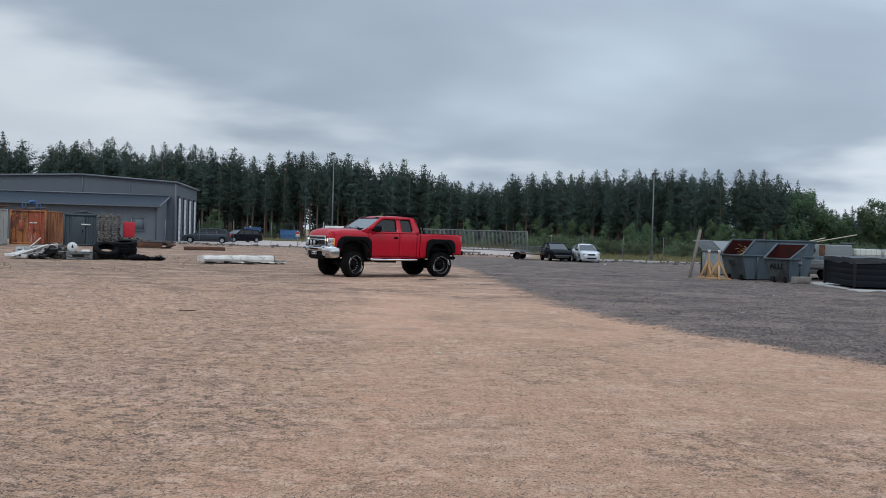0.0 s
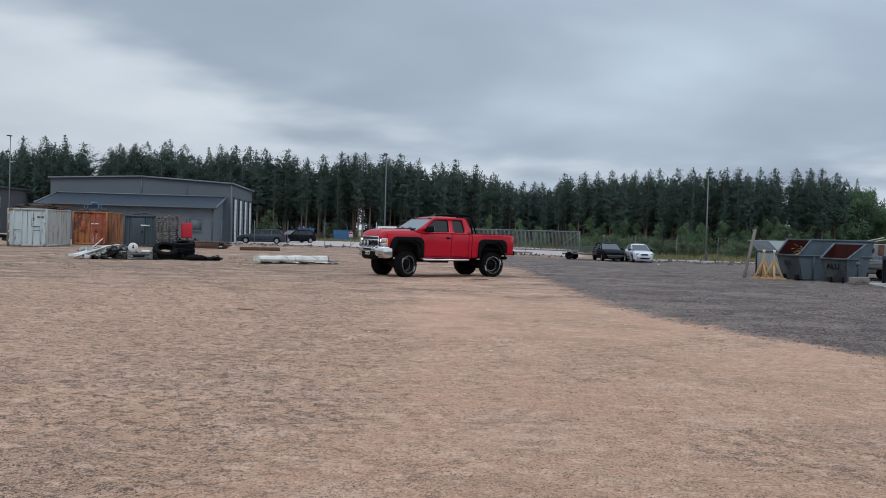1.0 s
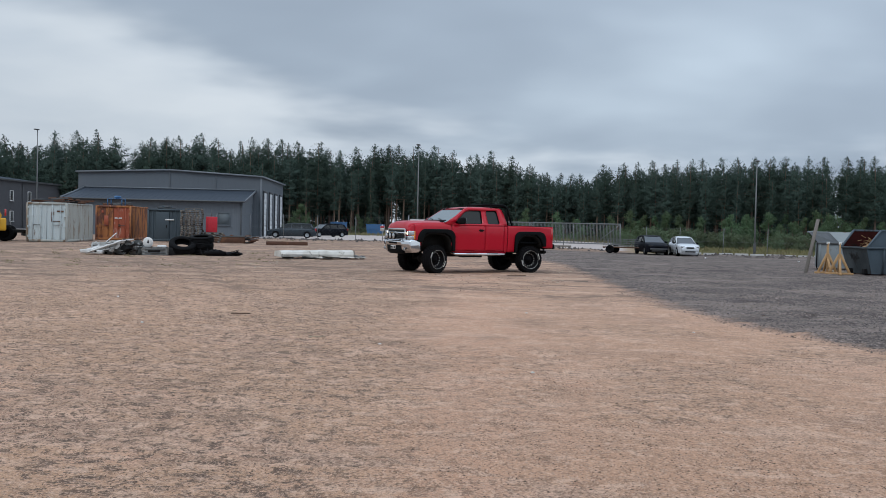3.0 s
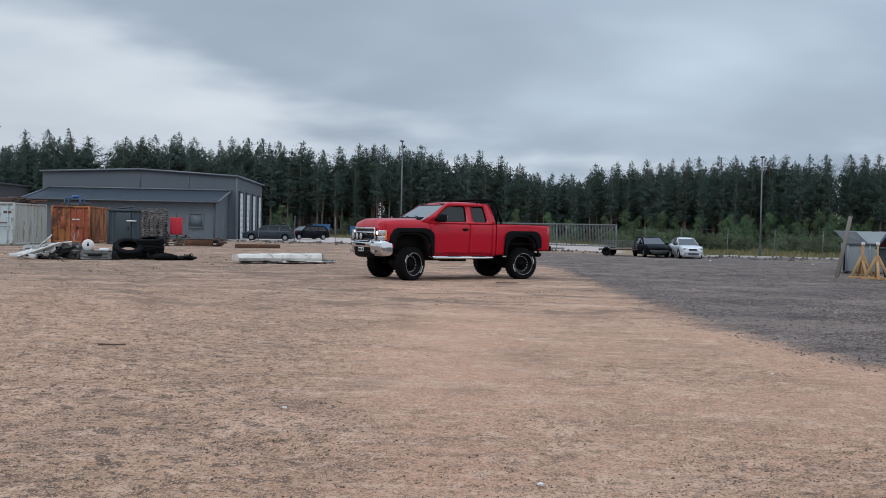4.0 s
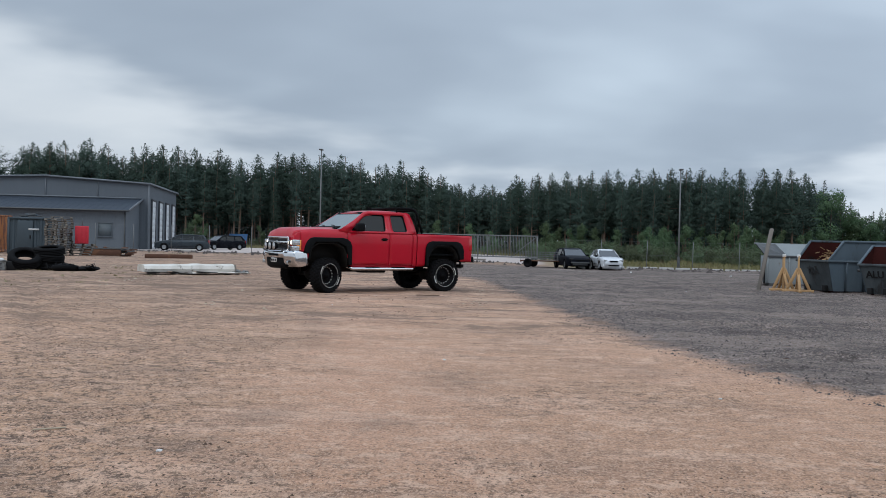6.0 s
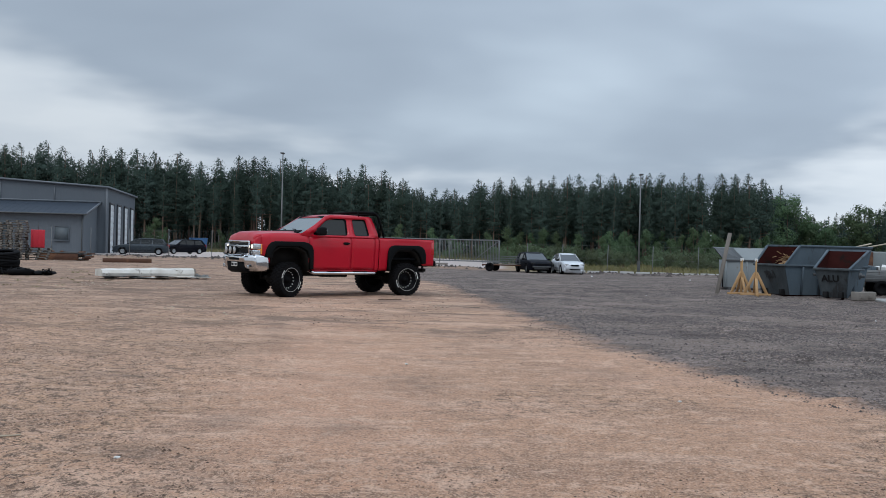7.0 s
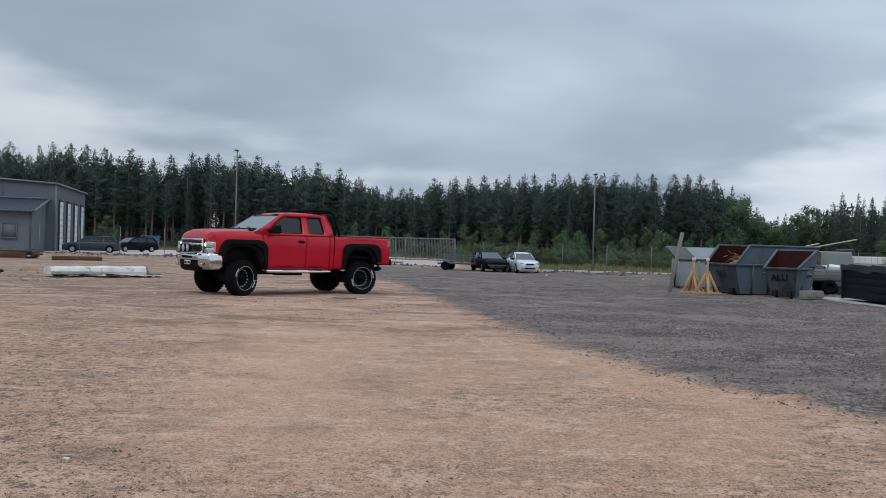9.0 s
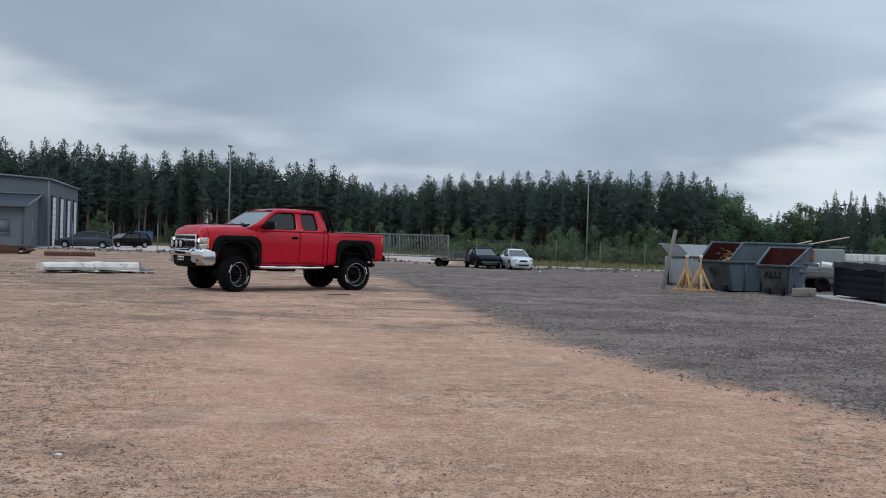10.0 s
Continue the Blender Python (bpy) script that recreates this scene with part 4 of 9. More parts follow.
def wire_fence(points, spacing, height, label, mesh=True):
    """Posts along a line, with line wires and a coarse wire mesh."""
    x0, y0 = points[0]
    fence = thing("wire_fence", spot(x0, y0), label, "fence")
    total = []
    for (ax, ay), (bx, by) in zip(points, points[1:]):
        d = math.hypot(bx - ax, by - ay)
        n = max(1, round(d / spacing))
        total += [(ax + (bx - ax) * i / n, ay + (by - ay) * i / n) for i in range(n)]
    total.append(points[-1])
    g0 = ground_height(x0, y0)
    pb = B()
    rod(pb, (0, 0, -0.1), (0, 0, height), 0.025, 8)
    cyl(pb, (0, 0, height + 0.01), 0.042, 0.03, seg=8)
    first = None
    rel = [(x - x0, y - y0, ground_height(x, y) - g0) for x, y in total]
    for i, (x, y, z) in enumerate(rel):
        m = pose(x, y, z, random.uniform(-1.5, 1.5), random.uniform(-1.5, 1.5), 0)
        if first is None:
            first = part("post", pb, M_GALV_DULL, fence, at=m)
        else:
            shared("post", first, fence, m)
    wires = B()
    for a, b in zip(rel, rel[1:]):
        for h in (0.08, height * 0.5, height - 0.06):
            t = B()
            rod(wires, (a[0], a[1], a[2] + h), (b[0], b[1], b[2] + h), 0.003, 3)
        if mesh:
            d = math.hypot(b[0] - a[0], b[1] - a[1])
            n = int((d + height) / 0.3)
            for i in range(n):
                for flip in (False, True):
                    u0, u1 = i * 0.3 - height, i * 0.3
                    za, zb = 0.06, height - 0.06
                    c0, c1 = max(0, u0), min(d, u1)
                    if c1 <= c0:
                        continue
                    h0 = za + (zb - za) * (c0 - u0) / height
                    h1 = za + (zb - za) * (c1 - u0) / height
                    if flip:
                        c0, c1 = d - c0, d - c1
                    p = [(a[0] + (b[0] - a[0]) * c / d, a[1] + (b[1] - a[1]) * c / d, a[2] + (b[2] - a[2]) * c / d + h) for c, h in ((c0, h0), (c1, h1))]
                    rod(wires, p[0], p[1], 0.0013, 3)
    part("wire_mesh", wires, M_GALV_DULL, fence, smooth=0)
    return fence


wire_fence([(-36, 71.6), (-24.3, 73.0), (-11, 74.2), (-3.2, 73.6)], 3.0, 2.15, "grey wire mesh fence on thin steel posts along the paved plot")
wire_fence([(3.4, 69.0), (5.8, 67.9), (15.2, 67.2), (34, 68)], 3.7, 2.0, "wire mesh fence on steel posts before the bushes")
wire_fence([(-54, 128), (-3, 128)], 3.6, 2.1, "far wire fence at the forest edge", mesh=False)
wire_fence([(-47.5, 44.5), (-40.5, 54.0)], 2.6, 2.0, "leaning steel fence posts beside the loader", mesh=False)


def build_gate():
    ax, ay, bx, by = -10.4, 79.2, 1.5, 76.6
    d = math.hypot(bx - ax, by - ay)
    gate = thing("sliding_gate", pose(ax, ay, -0.05, 0, 0, math.degrees(math.atan2(by - ay, bx - ax))), "long grey galvanised steel sliding gate with upright bars", "gate")
    fr = B()
    for z in (0.28, 2.0):
        box(fr, (d / 2, 0, z), (d, 0.08, 0.09), bevel=0.01, seg=1)
    for x in (0.04, d * 0.33, d * 0.66, d - 0.04):
        box(fr, (x, 0, 1.14), (0.08, 0.075, 1.7))
    beam(fr, (d - 2.2, 0.02, 0.3), (d - 0.1, 0.02, 1.95), 0.05, 0.05)
    beam(fr, (d * 0.33, 0.02, 1.95), (d * 0.33 + 2.4, 0.02, 0.3), 0.05, 0.05)
    part("gate_frame", fr, M_GALV_DULL, gate)
    bar = B()
    box(bar, (0, 0, 1.14), (0.028, 0.028, 1.66))
    first = None
    n = int(d / 0.125)
    for i in range(1, n):
        m = pose(d * i / n, 0, 0)
        if first is None:
            first = part("bar", bar, M_GALV_DULL, gate, at=m)
        else:
            shared("bar", first, gate, m)
    for k, x in enumerate((-0.16, 0.1)):
        gp = B()
        box(gp, (x, 0.14, 1.2), (0.12, 0.12, 2.4), bevel=0.01)
        part("gate_post", gp, M_STEEL, gate)
    hd = B()
    box(hd, (-0.3, 0.1, 2.05), (0.4, 0.2, 0.16), bevel=0.02)
    part("latch_box", hd, M_STEEL_DARK, gate)


build_gate()


def build_sign():
    s = thing("fence_sign", spot(-15.0, 73.2, 0), "white rectangular company sign board on the fence", "sign")
    b = B()
    box(b, (0, -0.12, 1.42), (2.35, 0.04, 1.12), bevel=0.008, seg=1)
    part("board", b, M_FRAME_WHITE, s)
    for z, w, hgt in ((1.72, 1.9, 0.19), (1.42, 2.0, 0.17), (1.12, 1.75, 0.09)):
        x = -w / 2
        rng = random.Random(int(w * 100))
        bars = B()
        while x < w / 2 - 0.1:
            step = rng.uniform(0.12, 0.34)
            e = min(step, w / 2 - x)
            box(bars, (x + e / 2, -0.144, z), (e - 0.05, 0.006, hgt))
            x += step
        part("writing_bars", bars, M_GREENINK, s, "row of dark unreadable writing")
    for x in (-1.3, 1.28):
        p = B()
        rod(p, (x, 0, 0), (x, 0, 2.3), 0.035)
        part("post", p, M_STEEL, s)
    br = B()
    rod(br, (-1.3, 0, 1.9), (-3.6, 0.05, 0.2), 0.02)
    part("brace", br, M_STEEL, s)
    ft = B()
    box(ft, (1.28, 0, 0.05), (0.6, 0.25, 0.1), bevel=0.02)
    part("foot", ft, M_INK, s)
    t = thing("small_notice", spot(-18.6, 73.3, 0), "small white notice with a red stripe on the fence", "sign")
    b = B()
    box(b, (0, -0.06, 1.15), (0.36, 0.02, 0.46))
    part("board", b, M_FRAME_WHITE, t)
    b = B()
    box(b, (0, -0.074, 1.28), (0.34, 0.006, 0.16))
    part("stripe", b, M_PLASTIC_RED, t)
    b = B()
    rod(b, (0, 0, 0), (0, 0, 1.5), 0.03)
    part("post", b, M_STEEL, t)


build_sign()


def build_kerb():
    k = new("kerb")
    tagged(k, "pale concrete kerb stones along the gravel edge", "kerb", kind="structure")
    pts = [(4.0, 66.2), (9.5, 65.8), (16, 65.3), (30, 65.6)]
    b = B()
    box(b, (0, 0, 0.06), (0.96, 0.16, 0.26), bevel=0.02, seg=1)
    first = None
    for (ax, ay), (bx, by) in zip(pts, pts[1:]):
        d = math.hypot(bx - ax, by - ay)
        a = math.degrees(math.atan2(by - ay, bx - ax))
        for i in range(int(d)):
            u = (i + 0.5) / int(d)
            x, y = ax + (bx - ax) * u, ay + (by - ay) * u
            m = pose(x, y, ground_height(x, y) + random.uniform(0, 0.03), 0, 0, a + random.uniform(-1.5, 1.5))
            first = shared("kerb_stone", first, k, m) if first else part("kerb_stone", b, M_CONCRETE_PALE, k, at=m)
    e = new("pavement_edge")
    tagged(e, "grey concrete edge strip under the fence", "kerb", kind="structure")
    b = B()
    box(b, (0, 0, 0.03), (2.9, 0.14, 0.14), bevel=0.015, seg=1)
    first = None
    for i in range(13):
        m = pose(-40 + i * 3.0, 73.45 + 0.02 * (i - 12), 0.0, 0, 0, 0.4)
        first = shared("edge_stone", first, e, m) if first else part("edge_stone", b, M_CONCRETE, e, at=m)


build_kerb()

# ---------------------------------------------------------------- forest


def tufts(out, rng, centre, reach, count, size, outward, flat=0.55, up=0.45, broad=0.26):
    """Small pointed sprays of needles or leaves round a centre, lying about square to the outside of the crown."""
    verts, faces, normals = out
    cx, cy, cz = centre
    for _ in range(count):
        gx, gy, gz = rng.gauss(0, 1), rng.gauss(0, 1), rng.gauss(0, 1)
        o = Vector((cx + gx * reach, cy + gy * reach, cz + gz * reach * flat))
        shade = Vector((outward[0] + gx * 0.3, outward[1] + gy * 0.3, up + 0.3 * gz)).normalized()
        m = Vector((shade.x + rng.gauss(0, 0.45), shade.y + rng.gauss(0, 0.45), shade.z + rng.gauss(0, 0.35))).normalized()
        d = Vector((outward[0] * 0.7 + rng.gauss(0, 0.6), outward[1] * 0.7 + rng.gauss(0, 0.6), rng.gauss(0.15, 0.6)))
        d = (d - m * d.dot(m)).normalized()
        e = size * rng.uniform(0.55, 1.25)
        w = m.cross(d) * e * broad
        n = len(verts)
        verts.extend([tuple(o + w), tuple(o + d * e), tuple(o - w)][::-1])
        normals.extend([tuple(shade)] * 3)
        faces.append((n, n + 1, n + 2))


def conifer(rng, height, width, base, whorl, per, count, size, pointed=False):
    """Boughs in whorls, each a ragged plume of needles: a pine's crown is a loose cone with an open foot, a spruce's a drooping one."""
    out = ([], [], [])
    side, lean = rng.uniform(0, math.tau), rng.uniform(-0.2, 0.2)
    z = base
    while z < height - 0.35:
        u = (z - base) / (height - base)
        if pointed:
            reach = width * (1 - u) ** 0.8 + 0.06
        else:
            reach = width * (0.50 + 0.50 * min(1.0, u * 3.0)) * min(1.0, (1 - u) * 2.1) ** 0.75 + 0.05
        reach *= rng.uniform(0.78, 1.14)
        n_br = max(4, int(per * (1 - 0.35 * u) + rng.uniform(-0.5, 1)))
        turn = rng.uniform(0, math.tau)
        for k in range(n_br):
            a = turn + math.tau * k / n_br + rng.gauss(0, 0.25)
            ln = reach * rng.uniform(0.5, 1.18) * (1 + 0.2 * math.sin(a - side))
            rise = ((-0.34 + 0.45 * u) if pointed else (-0.14 + 0.52 * u)) + rng.gauss(0, 0.09)
            ca, sa = math.cos(a), math.sin(a)
            steps = max(1, round(ln / 0.40))
            for c in range(steps):
                d = ln * (0.18 + 0.82 * (c + 0.6) / steps)
                o = (lean * u * u * 2 + ca * d, sa * d, z + rise * d + 0.06 * (d / max(ln, 0.1)) ** 2)
                # finer towards the end of the bough
                k2 = 1.25 - 0.5 * (c + 1) / steps
                tufts(out, rng, o, 0.06 + 0.11 * min(1.0, ln), count if ln > 0.4 else max(2, count // 2), size * k2 * (1 - 0.3 * u * u), (ca, sa), flat=0.75)
        z += whorl * rng.uniform(0.8, 1.2) * (1 - 0.4 * u)
    x = lean * 2
    for i in range(6):
        tufts(out, rng, (x, 0, height - 0.60 + 0.11 * i), 0.12 - 0.014 * i, 6, 0.17, (rng.gauss(0, 0.6), -1), flat=1.0)
    n = len(out[0])
    out[0].extend([(x - 0.03, 0, height - 0.5), (x + 0.03, 0, height - 0.5), (x, 0, height - 0.08)])
    out[2].extend([(0, -1, 0.2)] * 3)
    out[1].append((n, n + 1, n + 2))
    return out


def leaf_cloud(rng, blobs, per, size):
    out = ([], [], [])
    for cx, cy, cz, r in blobs:
        for _ in range(per // 5):
            v = Vector((rng.gauss(0, 1), rng.gauss(0, 1), rng.gauss(0, 1))).normalized()
            o = Vector((cx, cy, cz)) + Vector((v.x, v.y, v.z * 0.85)) * r * rng.uniform(0.45, 1.08)
            if o.z > 0.08:
                tufts(out, rng, o, 0.10, 5, size * 1.5, (v.x, v.y), flat=0.9, up=0.25 + max(0.0, v.z))
    return out


def cloud_mesh(name, data, mat):
    me = bpy.data.meshes.new(name)
    me.from_pydata(data[0], [], data[1])
    me.materials.append(mat)
    if len(data) > 2:
        me.polygons.foreach_set("use_smooth", [True] * len(me.polygons))
        me.normals_split_custom_set_from_vertices(data[2])
    return me


def trunk_mesh(height, r, rng, limbs=8):
    b = B()
    x = y = 0.0
    prev = (0, 0, -0.2)
    for k in range(5):
        u = (k + 1) / 5
        x += rng.uniform(-0.4, 0.4) * r
        y += rng.uniform(-0.4, 0.4) * r
        p = (x, y, height * u * 0.97)
        rod(b, prev, p, r * (1 - u * 0.82 + 0.16), 7, r * (1 - u * 0.82))
        prev = p
    for _ in range(limbs):
        z = height * rng.uniform(0.3, 0.7)
        a = rng.uniform(0, math.tau)
        ln = rng.uniform(0.6, 1.4)
        rod(b, (0, 0, z), (math.cos(a) * ln, math.sin(a) * ln, z + rng.uniform(-0.1, 0.3)), 0.035, 4, 0.012)
    me = bpy.data.meshes.new("trunk")
    b.to_mesh(me)
    b.free()
    me.materials.append(M_BARK)
    return me


def tree_kind(name, label, trunk, crown):
    t = thing(name, pose(0, 0, 0), label, "tree", "forest edge")
    for nm, me in (("trunk", trunk), ("crown", crown)):
        o = new(nm, me)
        o.parent = t
    return t


rng = random.Random(7)
KINDS = []
for i in range(8):
    h = 12.0
    KINDS.append(tree_kind("pine_tree", "tall dark green pine with a bare lower trunk", trunk_mesh(h, 0.15, rng, 14), cloud_mesh("crown", conifer(rng, h, 1.65 + 0.15 * (i % 4), (3.8, 4.8, 3.2, 4.3, 5.6, 3.6, 2.8, 4.6)[i], 0.46, 7, 9, 0.30), M_PINE)))
for i in range(3):
    h = 12.0
    KINDS.append(tree_kind("spruce_tree", "tall dark green pointed spruce", trunk_mesh(h, 0.16, rng, 6), cloud_mesh("crown", conifer(rng, h, 1.85 + 0.2 * i, 1.2, 0.46, 8, 8, 0.30, pointed=True), M_PINE)))

BACK_ROW = []
for i in range(3):
    h = 12.0
    BACK_ROW.append(len(KINDS))
    KINDS.append(tree_kind("pine_tree", "dark green pine standing behind the forest edge", trunk_mesh(h, 0.15, rng, 4), cloud_mesh("crown", conifer(rng, h, 1.8 + 0.15 * i, 2.6 + 0.6 * i, 0.55, 6, 4, 0.50), M_PINE)))

# how high the tops stand over the horizon, by bearing
SKYLINE = [(-48, 4.4), (-40, 4.1), (-36.8, 4.8), (-33, 5.0), (-31, 5.2), (-29.5, 4.7), (-25, 5.3), (-23, 4.8), (-22, 5.15), (-18, 5.05), (-17, 4.5), (-14.6, 5.0), (-10.7, 5.0), (-8.5, 4.4), (-7.1, 4.8), (-4.6, 4.0), (-3.7, 3.5), (-1.6, 3.5), (0, 4.2), (4, 4.5), (8.7, 4.7), (15.5, 4.66), (17.2, 4.0), (18.6, 2.8), (19.3, 2.4), (21.3, 2.6), (23, 3.63), (24.2, 3.65), (27, 3.6), (34, 4.0), (44, 4.2)]
# bearings of the tops that stand out over the rest
TOPS = [-33.3, -32.2, -31.0, -29.9, -28.1, -27.1, -26.3, -24.9, -24.0, -22.7, -22.0, -21.2, -20.3, -19.3, -18.1, -17.3, -16.7, -15.5, -14.6, -13.7, -13.1, -12.1, -10.7, -9.8, -8.7, -8.0, -7.1, -6.0, -4.6, -3.7, -2.9, -2.2, -1.6, -0.1, 1.0, 1.8, 2.9, 4.1, 5.0, 5.8, 7.0, 7.8, 8.7, 9.6, 10.5, 11.8, 12.7, 13.9, 14.7, 15.5, 16.2, 17.2, 18.6, 20.1, 21.3, 23.0, 24.0, 25.3]


def tree_height(bearing, distance):
    e = float(np.interp(bearing, [s[0] for s in SKYLINE], [s[1] for s in SKYLINE]))
    return distance * math.tan(radians(e)) + EYE


def forest_line(bearing):
    return float(np.interp(bearing, [-48, -8, 0, 6, 16, 18, 22, 24, 44], [136, 134, 126, 112, 108, 128, 126, 96, 92]))


used = set()


def stand(k, b, dist, hgt, wide):
    x, y = polar(b, dist)
    z = hgt / 12.0
    m = pose(x, y, ground_height(x, y) - 0.1, rng.uniform(-1.2, 1.2), rng.uniform(-1.2, 1.2), rng.uniform(0, 360)) @ Matrix.Diagonal((wide * z, wide * z, z, 1))
    if k in used:
        copy_thing(KINDS[k], m @ Matrix.Diagonal([1 / v for v in KINDS[k].scale] + [1]))
    else:
        KINDS[k].matrix_basis = m
        used.add(k)


PINES, SPRUCES = (0, 1, 2, 3, 4, 5, 6, 7), (8, 9, 10)
for b in TOPS:
    dist = forest_line(b) + rng.uniform(0, 5)
    k = rng.choice(PINES) if b < 17.5 and rng.random() < 0.85 else rng.choice(SPRUCES)
    if -13.6 < b < -12.5 or 12.4 < b < 14.2:
        k = 4
    stand(k, b, dist, tree_height(b, dist) + 0.12, rng.uniform(0.95, 1.2))
for row, (gap, depth, low, high) in enumerate(((0.95, -1.0, 0.74, 0.95), (0.85, 4.0, 0.84, 0.98), (0.80, 8.0, 0.84, 0.95), (0.80, 12.0, 0.84, 0.95))):
    b = -47.0 + 0.3 * row
    while b < 43:
        # two thin places let the sky through
        thin = (-13.4 < b < -12.75) or (13.0 < b < 13.7)
        if not (thin and row > 0) and not (-29.9 < b < -29.0):
            dist = forest_line(b) + depth + rng.uniform(-2.0, 2.0)
            full = (0.98 if b < -33.5 or b > 26 else high)
            k = rng.choice(PINES + PINES + SPRUCES) if b < 17.5 else rng.choice(SPRUCES + SPRUCES + (2,))
            if row > 1 and b < 17.5:
                k = rng.choice(BACK_ROW)
            stand(k, b, dist, tree_height(b, dist) * rng.uniform(low, full), rng.uniform(0.85, 1.2))
        b += gap * rng.uniform(0.65, 1.35)

# deeper woods, too many to count
verts, faces, normals = [], [], []
for row in range(3):
    b = -52.0
    while b < 50:
        dist = forest_line(b) + 18 + 6 * row + rng.uniform(-2.5, 2.5)
        hgt = tree_height(b, dist) * rng.uniform(0.66, 0.86)
        if not (-30.0 < b < -29.0) and not (-13.45 < b < -12.7) and not (12.9 < b < 13.8):
            x, y = polar(b, dist)
            v, f, w = conifer(rng, hgt, 2.4 * hgt / 12, hgt * 0.05, 0.8, 6, 2, 0.75)
            n = len(verts)
            normals.extend(w)
            verts.extend([(p[0] + x, p[1] + y, p[2]) for p in v])
            faces.extend([(a + n, c + n, d + n) for a, c, d in f])
        b += 0.45 * rng.uniform(0.7, 1.3)
woods = new("woodland", cloud_mesh("woodland", (verts, faces, normals), M_PINE_SHADED))
tagged(woods, "dense dark pine woodland behind the forest edge", "woodland", kind="stuff")

# young trees and shrubs before the forest
SHRUBS = []
for i in range(4):
    blobs = [(rng.uniform(-0.8, 0.8), rng.uniform(-0.8, 0.8), rng.uniform(0.4, 1.7), rng.uniform(0.45, 0.85)) for _ in range(7)]
    s = thing("shrub", pose(0, 0, 0), "low green leafy shrub at the forest edge", "shrub", "shrubs at the forest edge")
    st = B()
    for _ in range(6):
        rod(st, (rng.uniform(-0.15, 0.15), rng.uniform(-0.15, 0.15), -0.1), (rng.uniform(-0.7, 0.7), rng.uniform(-0.7, 0.7), rng.uniform(0.9, 1.6)), 0.025, 4, 0.01)
    part("stems", st, M_BARK, s, smooth=0)
    o = new("foliage", cloud_mesh("foliage", leaf_cloud(rng, blobs, 260, 0.115), M_BUSH))
    o.parent = s
    SHRUBS.append(s)
BIRCHES = []
for i in range(3):
    blobs = [(rng.uniform(-0.9, 0.9) * (1.2 - k / 9), rng.uniform(-0.9, 0.9) * (1.2 - k / 9), 0.7 + 0.34 * k, rng.uniform(0.45, 0.85) - 0.05 * k) for k in range(9)]
    s = thing("young_birch", pose(0, 0, 0), "young light green birch before the dark forest", "tree", "young trees at the forest edge")
    o = new("trunk", trunk_mesh(4.0, 0.05, rng, 0))
    o.parent = s
    o = new("crown", cloud_mesh("crown", leaf_cloud(rng, blobs, 230, 0.105), M_LEAF))
    o.parent = s
    BIRCHES.append(s)
BROAD = []
for i in range(2):
    blobs = []
    for k in range(17):
        a, u = rng.uniform(0, math.tau), rng.uniform(-1, 1)
        w = math.sqrt(1 - u * u) * rng.uniform(0.55, 1.0)
        blobs.append((1.45 * w * math.cos(a), 1.45 * w * math.sin(a), 3.0 + 1.75 * u, rng.uniform(0.5, 0.85)))
    s = thing("broadleaf_tree", pose(0, 0, 0), "round-crowned green broadleaf tree at the forest edge", "tree", "young trees at the forest edge")
    o = new("trunk", trunk_mesh(4.0, 0.08, rng, 0))
    o.parent = s
    o = new("crown", cloud_mesh("crown", leaf_cloud(rng, blobs, 210, 0.125), M_LEAF))
    o.parent = s
    BROAD.append(s)
placed = set()


def plant(kind, b, d, s):
    x, y = polar(b, d)
    m = pose(x, y, ground_height(x, y) - 0.05, 0, 0, rng.uniform(0, 360)) @ Matrix.Diagonal((s * rng.uniform(0.85, 1.2), s * rng.uniform(0.85, 1.2), s * rng.uniform(0.85, 1.2), 1))
    if kind in placed:
        copy_thing(kind, m @ Matrix.Diagonal([1 / v for v in kind.scale] + [1]))
    else:
        kind.matrix_basis = m
        placed.add(kind)


for i in range(150):
    b = rng.uniform(0.5, 30)
    d = rng.uniform(84, forest_line(b) - 4)
    plant(rng.choice(SHRUBS), b, d, rng.uniform(0.45, 1.0) * (d / 95))
for i in range(60):
    b = rng.uniform(1.0, 30)
    plant(rng.choice(BIRCHES), b, forest_line(b) - rng.uniform(1, 12), rng.uniform(0.5, 1.05))
for i in range(16):
    b = rng.uniform(14.3, 22.5)
    plant(rng.choice(BIRCHES), b, forest_line(b) - rng.uniform(2, 5), rng.uniform(0.6, 0.85))
for i in range(34):
    b = rng.uniform(-21, 0.5)
    plant(rng.choice(BIRCHES + SHRUBS[:1]), b, forest_line(b) - rng.uniform(0, 5), rng.uniform(0.45, 0.85))
for i in range(12):
    b = rng.uniform(8.0, 22.5)
    plant(rng.choice(BROAD), b, forest_line(b) - rng.uniform(0.5, 4), 0.5 if 12.3 < b < 14.3 else rng.uniform(0.6, 0.95))
for b, s in ((17.6, 1.5), (18.2, 1.35), (18.9, 1.25), (19.6, 1.1), (20.8, 1.3), (21.4, 1.35)):
    plant(rng.choice(BROAD), b, forest_line(b) - 4, s)
for b, d, s in ((-19.2, 118, 1.2), (-8.6, 118, 0.95), (-5.0, 112, 0.9), (-3.0, 108, 1.0), (-1.6, 106, 0.9), (0.4, 100, 1.0), (1.6, 98, 1.1)):
    plant(rng.choice(BIRCHES), b, d, s)

